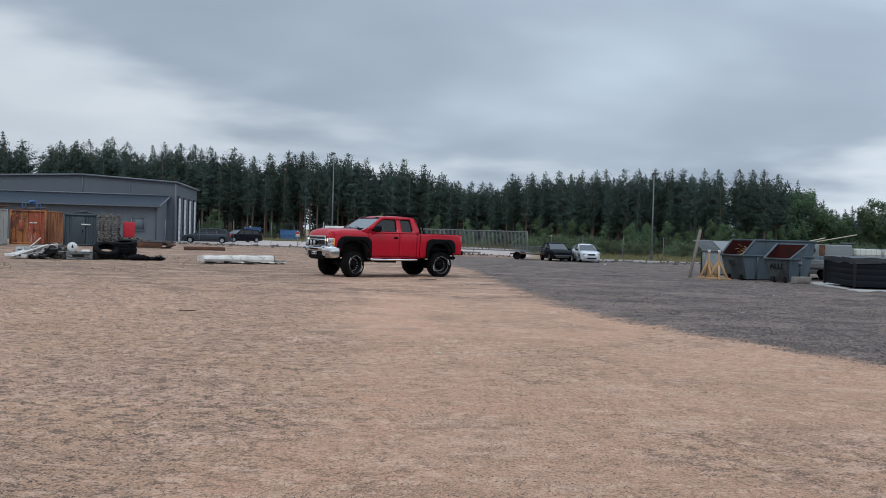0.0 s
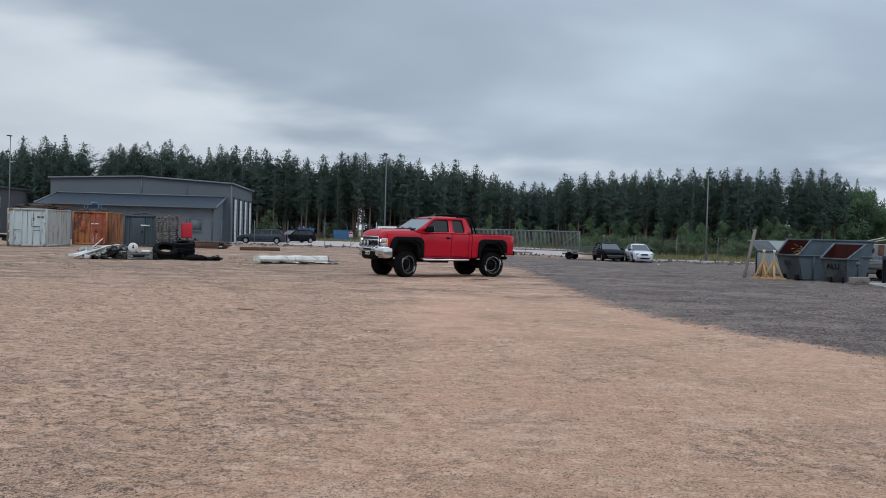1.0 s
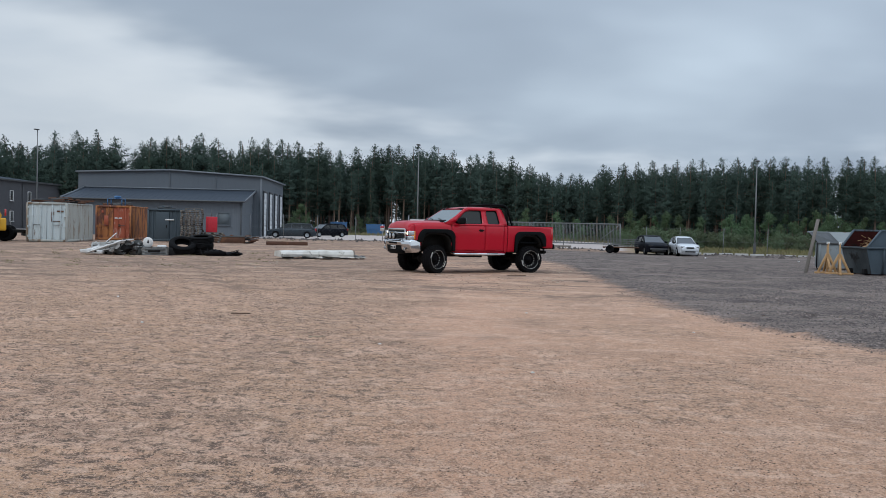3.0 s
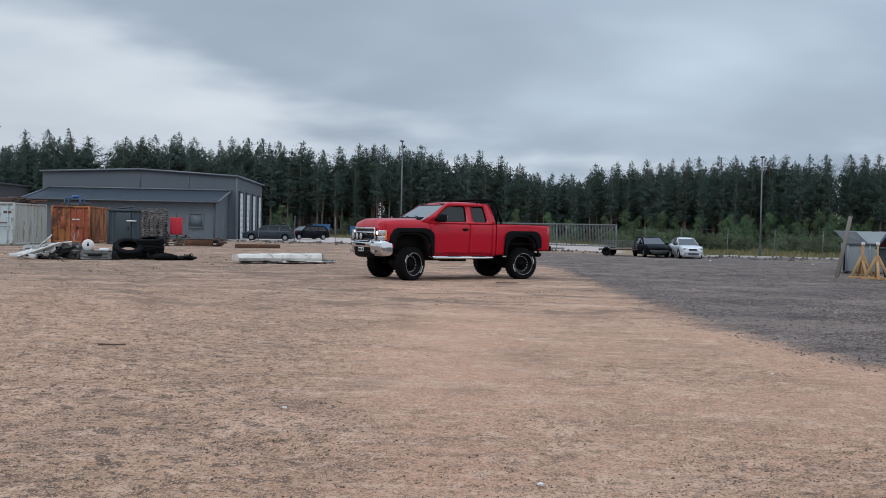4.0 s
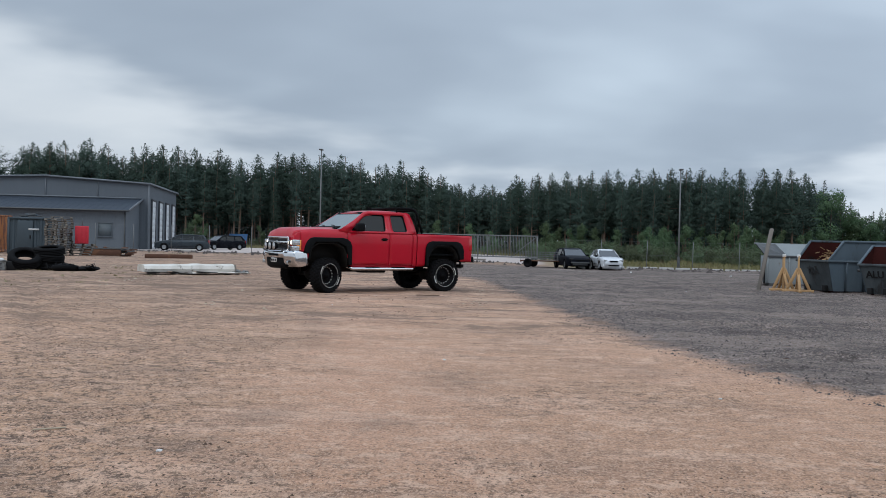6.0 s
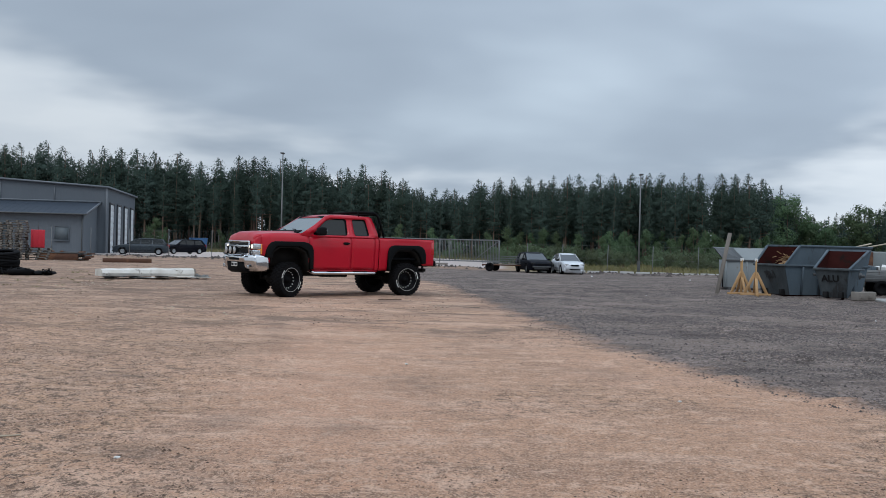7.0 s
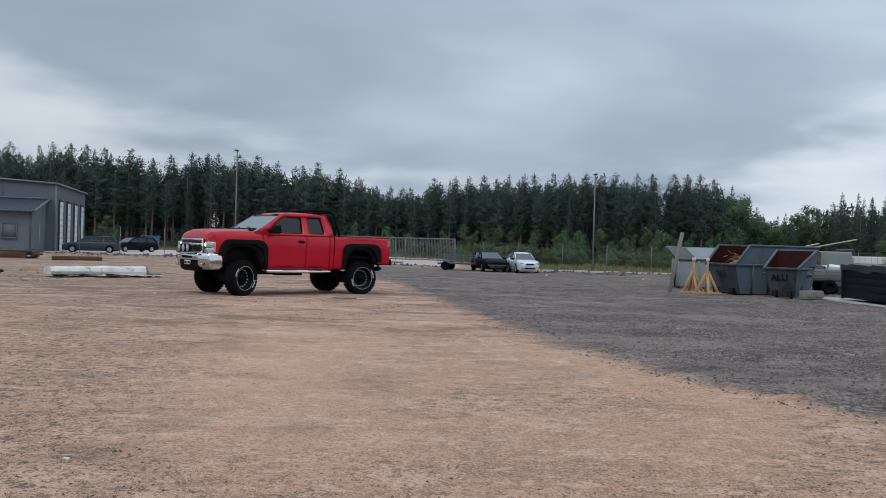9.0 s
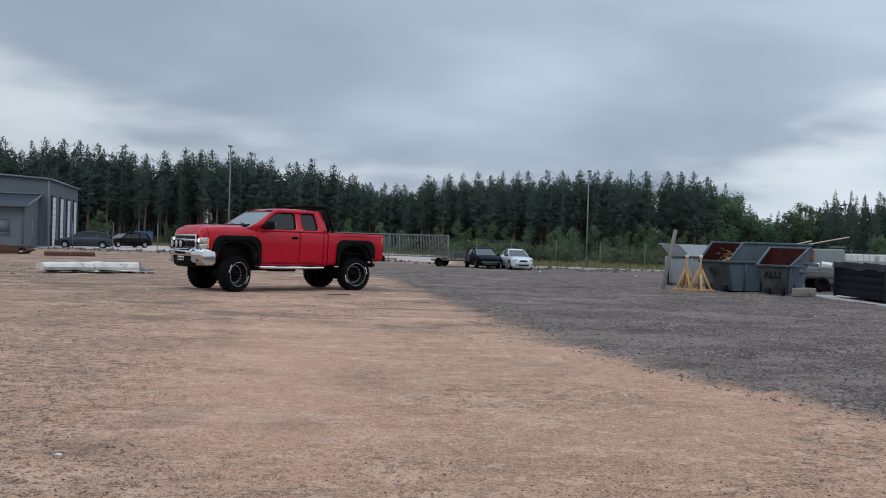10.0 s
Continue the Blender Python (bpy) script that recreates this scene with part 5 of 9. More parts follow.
# heather, ferns and brushwood on the forest floor
brush = ([], [], [])
for i in range(2600):
    b = rng.uniform(-34, 30)
    x, y = polar(b, forest_line(b) - rng.uniform(-3.0, 4.5))
    h = rng.uniform(0.15, 0.75) * (1.4 if rng.random() < 0.15 else 1.0)
    tufts(brush, rng, (x, y, ground_height(x, y) + h * 0.5), 0.25 + 0.3 * h, 9, 0.30, (-math.sin(radians(b)), -math.cos(radians(b))), flat=0.5)
tagged(new("undergrowth", cloud_mesh("undergrowth", brush, M_BRUSH)), "low brown-green brushwood and ferns under the pines", "undergrowth", kind="stuff")

# tall grass and weeds
verts, faces = [], []
for i in range(7000):
    b = rng.uniform(1.8, 34) if i % 3 else rng.uniform(-22, 2)
    d = rng.uniform(69, 104) if i % 3 else rng.uniform(115, 130)
    x, y = polar(b, d)
    if i % 3 and (y < 67.5 or x < 3.5):
        continue
    h = rng.uniform(0.10, 0.40) * (1.5 if rng.random() < 0.1 else 1)
    for _ in range(4):
        a, w = rng.uniform(0, math.tau), rng.uniform(0.03, 0.09)
        ox, oy = x + rng.gauss(0, 0.15), y + rng.gauss(0, 0.15)
        n = len(verts)
        z = ground_height(ox, oy) - 0.02
        verts.extend([(ox - w * math.cos(a), oy - w * math.sin(a), z), (ox + w * math.cos(a), oy + w * math.sin(a), z), (ox + rng.gauss(0, 0.12), oy + rng.gauss(0, 0.12), z + h)])
        faces.append((n, n + 1, n + 2))
tagged(new("meadow_grass", cloud_mesh("meadow_grass", (verts, faces), M_GRASS)), "tall dry yellow-green meadow grass", "grass", kind="stuff")
# ---------------------------------------------------------------- red pickup truck


def mirrored(fn):
    for side in (1, -1):
        fn(side)


def skin(bm, x0, x1, low, high, out, side, cols=14, rows=9, fold=0.015):
    """A curved body panel: between the lines low(x) and high(x) it lies at y = out(x, z); its rim folds inwards."""
    t = B()
    grid = []
    for i in range(-1, cols + 2):
        x = x0 + (x1 - x0) * min(cols, max(0, i)) / cols
        line = []
        for j in range(-1, rows + 2):
            z = low(x) + (high(x) - low(x)) * min(rows, max(0, j)) / rows
            rim = i in (-1, cols + 1) or j in (-1, rows + 1)
            line.append(t.verts.new((x, side * (out(x, z) - (fold if rim else 0.0)), z)))
        grid.append(line)
    for a, b in zip(grid, grid[1:]):
        for j in range(rows + 2):
            t.faces.new((a[j], b[j], b[j + 1], a[j + 1]))
    bmesh.ops.recalc_face_normals(t, faces=list(t.faces))
    mid = max(t.faces, key=lambda f: f.calc_center_median().y * side)
    if mid.normal.y * side < 0:
        bmesh.ops.reverse_faces(t, faces=list(t.faces))
    return join(bm, t)


def sheet(bm, xs, half, height, cols=16, fold=0.03):
    """A domed top panel over the stations xs: half(x) wide to each side, at z = height(x, share of the half width)."""
    t = B()
    grid = []
    for x in [xs[0]] + list(xs) + [xs[-1]]:
        line = []
        for j in range(-1, cols + 2):
            u = -1 + 2 * min(cols, max(0, j)) / cols
            rim = j in (-1, cols + 1) or len(grid) in (0, len(xs) + 1)
            line.append(t.verts.new((x, u * half(x), height(x, u) - (fold if rim else 0.0))))
        grid.append(line)
    for a, b in zip(grid, grid[1:]):
        for j in range(cols + 2):
            t.faces.new((a[j], a[j + 1], b[j + 1], b[j]))
    bmesh.ops.recalc_face_normals(t, faces=list(t.faces))
    top = max(t.faces, key=lambda f: f.calc_center_median().z)
    if top.normal.z < 0:
        bmesh.ops.reverse_faces(t, faces=list(t.faces))
    return join(bm, t)


def rounded(points, r, seg=4):
    """An outline with its corners rounded off."""
    out = []
    n = len(points)
    for i in range(n):
        p, a, b = (Vector(points[k % n]) for k in (i, i - 1, i + 1))
        k = min(r, (a - p).length * 0.45, (b - p).length * 0.45)
        s, e = p + (a - p).normalized() * k, p + (b - p).normalized() * k
        for j in range(seg + 1):
            u = j / seg
            out.append(tuple((1 - u) ** 2 * s + 2 * u * (1 - u) * p + u * u * e))
    return out


def pierced(bm, outline, holes, put, thick):
    """A sheet with holes; put(x, z, depth) gives the place of a point of the outline."""
    t = B()
    edges = []
    for loop in [outline] + holes:
        vs = [t.verts.new(put(x, z, 0.0)) for x, z in loop]
        edges += [t.edges.new((vs[i - 1], vs[i])) for i in range(len(vs))]
    bmesh.ops.triangle_fill(t, use_beauty=True, edges=edges)
    for loop in [outline] + holes:
        a = [t.verts.new(put(x, z, 0.0)) for x, z in loop]
        b = [t.verts.new(put(x, z, thick)) for x, z in loop]
        for i in range(len(loop)):
            t.faces.new((a[i - 1], a[i], b[i], b[i - 1]))
    bmesh.ops.remove_doubles(t, verts=list(t.verts), dist=0.0005)
    bmesh.ops.recalc_face_normals(t, faces=list(t.faces))
    return join(bm, t)


def build_wheel(parent, name, at, R, W, style, steer=0.0):
    """An Empty-free wheel: the rim is the part, tyre and lettering are its pieces. Local y points outwards."""
    rim_r = R * 0.60
    tyre = B()
    prof = [(rim_r, -W * 0.42), (rim_r + 0.02, -W * 0.47), (R * 0.80, -W * 0.5), (R * 0.93, -W * 0.47), (R * 0.975, -W * 0.38), (R * 0.985, 0.0), (R * 0.975, W * 0.38), (R * 0.93, W * 0.47), (R * 0.80, W * 0.5), (rim_r + 0.02, W * 0.47), (rim_r, W * 0.42)]
    lathe(tyre, prof, 40)
    if style == "mud":
        n = 30
        for i in range(n):
            for k, (y, w, off) in enumerate(((-0.36, 0.24, 0.0), (-0.12, 0.2, 0.5), (0.12, 0.2, 0.0), (0.36, 0.24, 0.5))):
                t = B()
                box(t, (0, y * W, R * 0.985), (R * 0.14, w * W, R * 0.035), bevel=0.006, seg=1)
                join(tyre, t, Matrix.Rotation(math.tau * (i + off) / n, 4, "Y"))
            for s in (-1, 1):
                t = B()
                box(t, (0, s * W * 0.475, R * 0.925), (R * 0.11, W * 0.08, R * 0.10), bevel=0.006, seg=1)
                join(tyre, t, Matrix.Rotation(math.tau * (i + 0.25) / n, 4, "Y"))
    wheel = part(name, tyre, M_TYRE, parent, at=at, smooth=40)
    rim = B()
    if style == "mud":
        lathe(rim, [(rim_r + 0.012, W * 0.46), (rim_r + 0.012, W * 0.40), (rim_r - 0.03, W * 0.33), (rim_r - 0.035, W * 0.05), (rim_r * 0.62, 0.0), (rim_r * 0.30, W * 0.08), (rim_r * 0.28, W * 0.22), (0.001, W * 0.24)], 36)
        lathe(rim, [(rim_r + 0.01, -W * 0.46), (rim_r - 0.02, -W * 0.40), (rim_r * 0.95, -W * 0.05), (0.001, -W * 0.02)], 36)
        r = part("rim", rim, M_RIM, wheel, "black deep-dish steel rim")
        for i in range(16):
            a = math.tau * i / 16
            stud = B()
            cyl(stud, (rim_r * 0.80 * math.cos(a), W * 0.075, rim_r * 0.80 * math.sin(a)), 0.013, 0.03, "y", 8)
            part("rim_stud", stud, M_FRAME_WHITE, wheel, "small bright stud", smooth=0)
        for start in (0.25, 0.25 + math.pi):
            text = B()
            for k in range(6):
                a = start + k * 0.105
                t = B()
                box(t, (0, W * 0.505, R * 0.775), (R * 0.055, 0.006, R * 0.055))
                join(text, t, Matrix.Rotation(a, 4, "Y"))
            part("sidewall_bars", text, M_LETTER, wheel, "white bars of sidewall writing", smooth=0)
        ring = B()
        lathe(ring, [(R * 0.665, W * 0.487), (R * 0.672, W * 0.497), (R * 0.678, W * 0.487)], 40)
        part("sidewall_ring", ring, M_LETTER, wheel, "thin white ring on the tyre")
    else:
        lathe(rim, [(rim_r + 0.01, W * 0.46), (rim_r + 0.005, W * 0.40), (rim_r * 0.86, W * 0.34), (rim_r * 0.80, W * 0.22), (rim_r * 0.3, W * 0.30), (0.001, W * 0.34)], 24)
        lathe(rim, [(rim_r + 0.01, -W * 0.46), (0.001, -W * 0.3)], 24)
        part("rim", rim, M_STEEL if style == "silver" else M_STEEL_DARK, wheel, "grey wheel rim")
        sp = B()
        for i in range(5):
            t = B()
            box(t, (rim_r * 0.5, W * 0.34, 0), (rim_r * 0.95, 0.03, rim_r * 0.26), bevel=0.01, seg=1)
            join(sp, t, Matrix.Rotation(math.tau * i / 5, 4, "Y"))
        part("spokes", sp, M_STEEL if style == "silver" else M_STEEL_DARK, wheel)
    return wheel


def build_truck():
    turn = 180 + 38.0
    c = pose(-4.12, 26.15, 0.0, 0, 0, turn) @ pose(0.16, 0, 0)
    tr = thing("pickup_truck", c, "lifted red extended-cab pickup truck with black fender flares on sand", "pickup truck")
    FX, RX, R, W, TR = 1.65, -1.97, 0.455, 0.33, 0.90
    # inner body, then the curved panels over it
    arch_f = [(1.13, 0.64), (1.14, 0.96), (1.22, 1.17), (1.40, 1.28), (1.90, 1.28), (2.12, 1.17), (2.22, 0.98), (2.24, 0.84)]
    arch_r = [(-2.50, 0.84), (-2.48, 0.98), (-2.38, 1.16), (-2.22, 1.27), (-1.72, 1.27), (-1.55, 1.16), (-1.45, 0.96), (-1.43, 0.68)]
    outline = [(2.62, 0.84), (2.68, 1.10), (2.68, 1.42), (2.60, 1.50), (2.30, 1.54), (1.85, 1.57), (1.34, 1.59), (1.18, 1.53), (-0.93, 1.525), (-0.93, 0.64)] + arch_f
    b = B()
    prism(b, outline, -0.93, 0.93, bevel=0.03, seg=2)

    def nose(x):
        return 1 - 0.11 * smoothstep(2.15, 2.75, x) ** 1.5

    for v in b.verts:
        v.co.y *= nose(v.co.x) * (1 - 0.03 * smoothstep(1.0, 0.6, v.co.z))
    part("cab_body", b, M_RED, tr, "glossy red cab and front")

    def swell(x, z):
        return nose(x) * float(np.interp(z, [0.60, 0.72, 0.95, 1.22, 1.40, 1.48, 1.53, 1.57, 1.62], [0.925, 0.950, 0.966, 0.978, 0.976, 0.968, 0.952, 0.930, 0.895]))

    def above(points, end):
        px, pz = zip(*sorted(points))
        return lambda x: float(np.interp(x, px, pz)) if px[0] < x < px[-1] else end

    wing_top = lambda x: float(np.interp(x, [1.12, 1.34, 1.8, 2.2, 2.45, 2.56], [1.60, 1.612, 1.608, 1.598, 1.575, 1.545]))
    for s in (1, -1):
        w = B()
        skin(w, 1.165, 2.53, above([(1.10, 1.02), (1.165, 1.22), (1.36, 1.33), (1.95, 1.33), (2.17, 1.23), (2.27, 1.05), (2.33, 0.86)], 0.86), wing_top, swell, s, 40, 9)
        part("front_wing", w, M_RED, tr)
    # domed hood with a blunt front lip and a raised middle
    ridge = lambda x: float(np.interp(x, [1.30, 1.5, 1.9, 2.25, 2.48, 2.58, 2.64, 2.67, 2.69], [1.668, 1.668, 1.662, 1.652, 1.638, 1.622, 1.585, 1.53, 1.38]))
    b = B()
    sheet(b, list(np.linspace(1.32, 2.40, 10)) + [2.47, 2.53, 2.57, 2.61, 2.64, 2.67, 2.68, 2.69], lambda x: 0.905 * nose(x) - 0.03 * smoothstep(2.4, 2.66, x),
          lambda x, u: ridge(x) - 0.060 * abs(u) ** 4 - 0.020 * smoothstep(0.42, 0.60, abs(u)) + 0.012 * math.exp(-((abs(u) - 0.48) / 0.07) ** 2))
    part("hood", b, M_RED, tr, "high domed red hood")
    # greenhouse
    SL, Z0, BW = 0.36, 1.59, 0.925
    core = B()
    prism(core, [(1.30, 1.52), (0.58, 2.09), (-0.72, 2.09), (-0.88, 1.52)], -BW, BW)
    for v in core.verts:
        v.co.y = math.copysign(BW - 0.03 - SL * (v.co.z - Z0), v.co.y)
    part("window_glass", core, M_PANE, tr, "dark tinted glass all round the cab", smooth=0)
    roof = B()
    crown = lambda x: float(np.interp(x, [-0.84, -0.78, -0.70, -0.45, 0.0, 0.30, 0.48, 0.60, 0.66], [2.065, 2.115, 2.14, 2.16, 2.168, 2.155, 2.132, 2.102, 2.075]))
    sheet(roof, [-0.84, -0.81, -0.78, -0.74, -0.70, -0.6, -0.45, -0.2, 0.0, 0.2, 0.35, 0.48, 0.55, 0.60, 0.63, 0.66], lambda x: 0.765, lambda x, u: crown(x) - 0.022 * abs(u) ** 2 - 0.075 * abs(u) ** 12)
    part("roof", roof, M_RED, tr)

    def pillars(s):
        p = B()
        frame_line = [(1.36, 1.585), (1.18, 1.53), (-0.93, 1.53), (-0.925, 1.66), (-0.86, 1.92), (-0.80, 2.08), (-0.72, 2.12), (0.50, 2.12), (0.62, 2.09), (0.98, 1.84)]
        front_pane = rounded([(1.08, 1.585), (0.02, 1.585), (0.0, 2.035), (0.50, 2.035), (0.66, 1.96)], 0.07)
        rear_pane = rounded([(-0.19, 1.585), (-0.66, 1.585), (-0.60, 2.035), (-0.17, 2.035)], 0.07)
        put = lambda x, z, d: (x, s * (BW - SL * (z - Z0) + 0.018 - d), z)
        pierced(p, frame_line, [front_pane, rear_pane], put, 0.045)
        part("pillar_frame", p, M_RED, tr, smooth=25)
        w = B()
        for pane in (front_pane, rear_pane):
            mx, mz = sum(q[0] for q in pane) / len(pane), sum(q[1] for q in pane) / len(pane)
            inner = [(mx + (x - mx) * 0.955, mz + (z - mz) * 0.94) for x, z in pane]
            pierced(w, pane, [inner], lambda x, z, d: (x, s * (BW - SL * (z - Z0) + 0.004 - d), z), 0.02)
        part("window_seal", w, M_TRIM, tr, "black rubber window seals", smooth=0)
        # doors, their gaps show as dark lines
        d = B()
        skin(d, -0.090, 1.158, lambda x: 0.685, lambda x: 1.565, swell, s, 12, 12)
        dr = part("front_door", d, M_RED, tr)
        h = B()
        box(h, (0.08, s * 0.992, 1.375), (0.20, 0.035, 0.034), bevel=0.012)
        box(h, (0.08, s * 0.978, 1.372), (0.13, 0.014, 0.075), bevel=0.006)
        part("door_handle", h, M_TRIM, dr, "black door handle")
        d = B()
        skin(d, -0.829, -0.097, lambda x: 0.685, lambda x: 1.565, swell, s, 8, 12)
        part("rear_door", d, M_RED, tr)
        d = B()
        skin(d, -0.945, -0.836, lambda x: 0.66, lambda x: 1.565, swell, s, 3, 12)
        part("cab_corner", d, M_RED, tr)
        d = B()
        skin(d, -0.94, 1.14, lambda x: 0.625, lambda x: 0.678, lambda x, z: swell(x, z) - 0.012, s, 4, 2)
        part("rocker_panel", d, M_RED, tr)
        m = B()
        box(m, (0.92, s * 1.15, 1.68), (0.19, 0.30, 0.22), (0, 0, -8 * s), bevel=0.07, seg=4)
        beam(m, (0.95, s * 0.90, 1.64), (0.95, s * 1.06, 1.66), 0.08, 0.06)
        mir = part("wing_mirror", m, M_TRIM, tr, "large black wing mirror")
        g = B()
        box(g, (0.822, s * 1.15, 1.68), (0.006, 0.19, 0.13), bevel=0.002, seg=1)
        part("mirror_glass", g, M_CHROME, mir)
        # flares
        for arch, cx in ((arch_f, None), (None, RX)):
            f = B()
            if arch:
                outer = [(1.06, 0.68), (1.06, 1.18), (1.10, 1.29), (1.18, 1.36), (1.29, 1.395), (2.05, 1.395), (2.22, 1.37), (2.34, 1.30), (2.42, 1.17), (2.45, 0.98)]
                inner = [(2.27, 0.98), (2.20, 1.16), (2.00, 1.29), (1.38, 1.29), (1.20, 1.18), (1.14, 0.96), (1.14, 0.68)]
            else:
                outer = [(-1.34, 0.66), (-1.35, 1.14), (-1.39, 1.26), (-1.47, 1.33), (-1.58, 1.36), (-2.38, 1.36), (-2.50, 1.32), (-2.58, 1.24), (-2.62, 1.10), (-2.62, 0.86)]
                inner = [(-2.50, 0.86), (-2.48, 0.98), (-2.38, 1.16), (-2.22, 1.27), (-1.72, 1.27), (-1.55, 1.16), (-1.45, 0.96), (-1.43, 0.68)]
            lo, hi = sorted((s * 0.90, s * 1.035))
            mid = 1.65 if arch else -1.97
            inner = [(mid + (px - mid) * 0.975, 0.455 + (pz - 0.455) * 0.975) for px, pz in inner]
            prism(f, outer + inner, lo, hi, bevel=0.02)
            part("fender_flare", f, M_TRIM, tr, "wide matt black fender flare")
            ln = B()
            ring = arch_f if arch else inner[::-1]
            mx = 1.65 if arch else -1.97
            prism(ln, [(mx + (px - mx) * 0.985, 0.45 + (pz - 0.45) * 0.985) for px, pz in ring] + [(mx + (px - mx) * 0.93, 0.45 + (pz - 0.45) * 0.93) for px, pz in ring[::-1]], *sorted((s * 0.30, s * 0.96)))
            part("arch_liner", ln, M_UNDER, tr, "black arch liner")
            wl = B()
            x0, x1 = (1.04, 2.26) if arch else (-1.40, -2.52)
            box(wl, ((x0 + x1) / 2, s * 0.50, 1.10), (abs(x1 - x0), 0.06, 0.62))
            part("wheel_well", wl, M_UNDER, tr, "black inner wheel arch")
        # headlamp stack with amber corner
        l = B()
        box(l, (2.615, s * 0.775, 1.345), (0.20, 0.33, 0.15), (0, 0, -12 * s), bevel=0.025)
        lamp = part("headlight", l, M_LENS, tr, "tall clear double headlight, lit")
        l = B()
        box(l, (2.630, s * 0.775, 1.195), (0.20, 0.33, 0.125), (0, 0, -12 * s), bevel=0.025)
        part("lower_lens", l, M_LENS, lamp)
        bl = B()
        cyl(bl, (2.715, s * 0.755, 1.345), 0.05, 0.02, "x", 16)
        part("bulb", bl, M_BULB, lamp, "glowing warm bulb")
        am = B()
        box(am, (2.585, s * 0.930, 1.285), (0.125, 0.03, 0.26), (0, 0, -14 * s), bevel=0.012)
        part("corner_lens", am, M_AMBER, lamp, "amber corner lens")
        # bumper end
        bu = B()
        prism(bu, [(2.30, 0.80), (2.36, 1.13), (2.82, 1.13), (2.86, 1.05), (2.84, 0.84), (2.74, 0.72), (2.50, 0.72)], *sorted((s * 0.56, s * 1.00)), bevel=0.05, seg=3)
        for v in bu.verts:
            v.co.x -= 0.10 * smoothstep(0.65, 1.0, abs(v.co.y)) * (1 if v.co.x > 2.5 else 0)
        bump = part("bumper_corner", bu, M_CHROME, tr, "chrome bumper corner")
        fg = B()
        box(fg, (2.812, s * 0.72, 0.83), (0.03, 0.20, 0.09), (0, 0, -6 * s), bevel=0.02)
        part("fog_light", fg, M_LENS, bump)
        # step bar
        sb = B()
        tube(sb, [(1.12, s * 0.86, 0.66), (1.04, s * 1.0, 0.585), (-0.80, s * 1.0, 0.585), (-0.90, s * 0.86, 0.66)], 0.042, 10)
        step = part("side_step", sb, M_CHROME, tr, "polished chrome side step bar")
        for x in (0.45, -0.35):
            pad = B()
            box(pad, (x, s * 1.0, 0.629), (0.42, 0.075, 0.012), bevel=0.004, seg=1)
            part("step_pad", pad, M_TRIM, step, "black step pad")
        # bed side
        be = B()
        skin(be, -2.93, -0.968, lambda x: float(np.interp(x, [-2.93, -2.54, -2.50, -2.48, -2.38, -2.22, -1.72, -1.55, -1.45, -1.42, -0.97], [0.80, 0.80, 0.86, 1.0, 1.17, 1.28, 1.28, 1.17, 0.98, 0.67, 0.655])), lambda x: float(np.interp(x, [-2.93, -0.97], [1.528, 1.548])), lambda x, z: swell(x, z) + 0.020 * smoothstep(1.42, 1.56, z) - 0.02 * smoothstep(-2.80, -2.93, x), s, 44, 11)
        part("bed_side", be, M_RED, tr, "red cargo bed side")
        bi = B()
        prism(bi, [(-0.975, 0.66), (-0.975, 1.52), (-2.90, 1.50), (-2.91, 1.10), (-2.90, 0.82)] + arch_r, *sorted((s * 0.84, s * 0.915)))
        part("bed_inner_side", bi, M_UNDER, tr, "black inner bed wall", smooth=0)
        ra = B()
        box(ra, (-1.93, s * 0.905, 1.546), (1.92, 0.13, 0.014), (0, -0.6, 0), bevel=0.005, seg=1)
        part("bed_rail_cap", ra, M_TRIM, tr, "black bed rail cap")
        tl = B()
        box(tl, (-2.875, s * 0.905, 1.28), (0.11, 0.14, 0.36), bevel=0.02)
        part("tail_light", tl, M_TAIL, tr, "red tail light")
        rb = B()
        box(rb, (-2.98, s * 0.70, 0.86), (0.12, 0.42, 0.17), bevel=0.03)
        part("rear_bumper_end", rb, M_TRIM, tr, "black rear bumper end")

    mirrored(pillars)
    # front details
    g = B()
    prism(g, [(2.58, 1.14), (2.58, 1.48), (2.70, 1.48), (2.745, 1.42), (2.745, 1.14)], -0.62, 0.62, bevel=0.02)
    grille = part("grille", g, M_TRIM, tr, "black split grille with chrome surround")
    for z, hgt in ((1.465, 0.055), (1.335, 0.085), (1.15, 0.05)):
        q = B()
        box(q, (2.745, 0, z), (0.05, 1.27, hgt), bevel=0.015)
        part("grille_bar", q, M_CHROME, grille, "chrome grille bar")
    for s in (1, -1):
        q = B()
        box(q, (2.735, s * 0.625, 1.305), (0.05, 0.045, 0.34), bevel=0.012)
        part("grille_side", q, M_CHROME, grille)
    q = B()
    for z in (1.42, 1.40, 1.275, 1.25, 1.225, 1.2):
        box(q, (2.748, 0, z), (0.008, 1.2, 0.008))
    part("grille_mesh", q, M_STEEL_DARK, grille, smooth=0)
    q = B()
    box(q, (2.785, 0, 1.335), (0.03, 0.26, 0.062), bevel=0.012)
    box(q, (2.785, 0, 1.335), (0.03, 0.11, 0.098), bevel=0.012)
    part("badge", q, M_CHROME_DULL, grille, "plain metal badge")
    q = B()
    prism(q, [(2.60, 0.95), (2.62, 1.13), (2.84, 1.13), (2.875, 1.07), (2.86, 0.95)], -0.58, 0.58, bevel=0.025)
    bum = part("front_bumper", q, M_CHROME, tr, "chrome front bumper")
    q = B()
    box(q, (2.868, 0, 1.02), (0.02, 0.62, 0.06), bevel=0.01)
    part("bumper_slot", q, M_TRIM, bum)
    q = B()
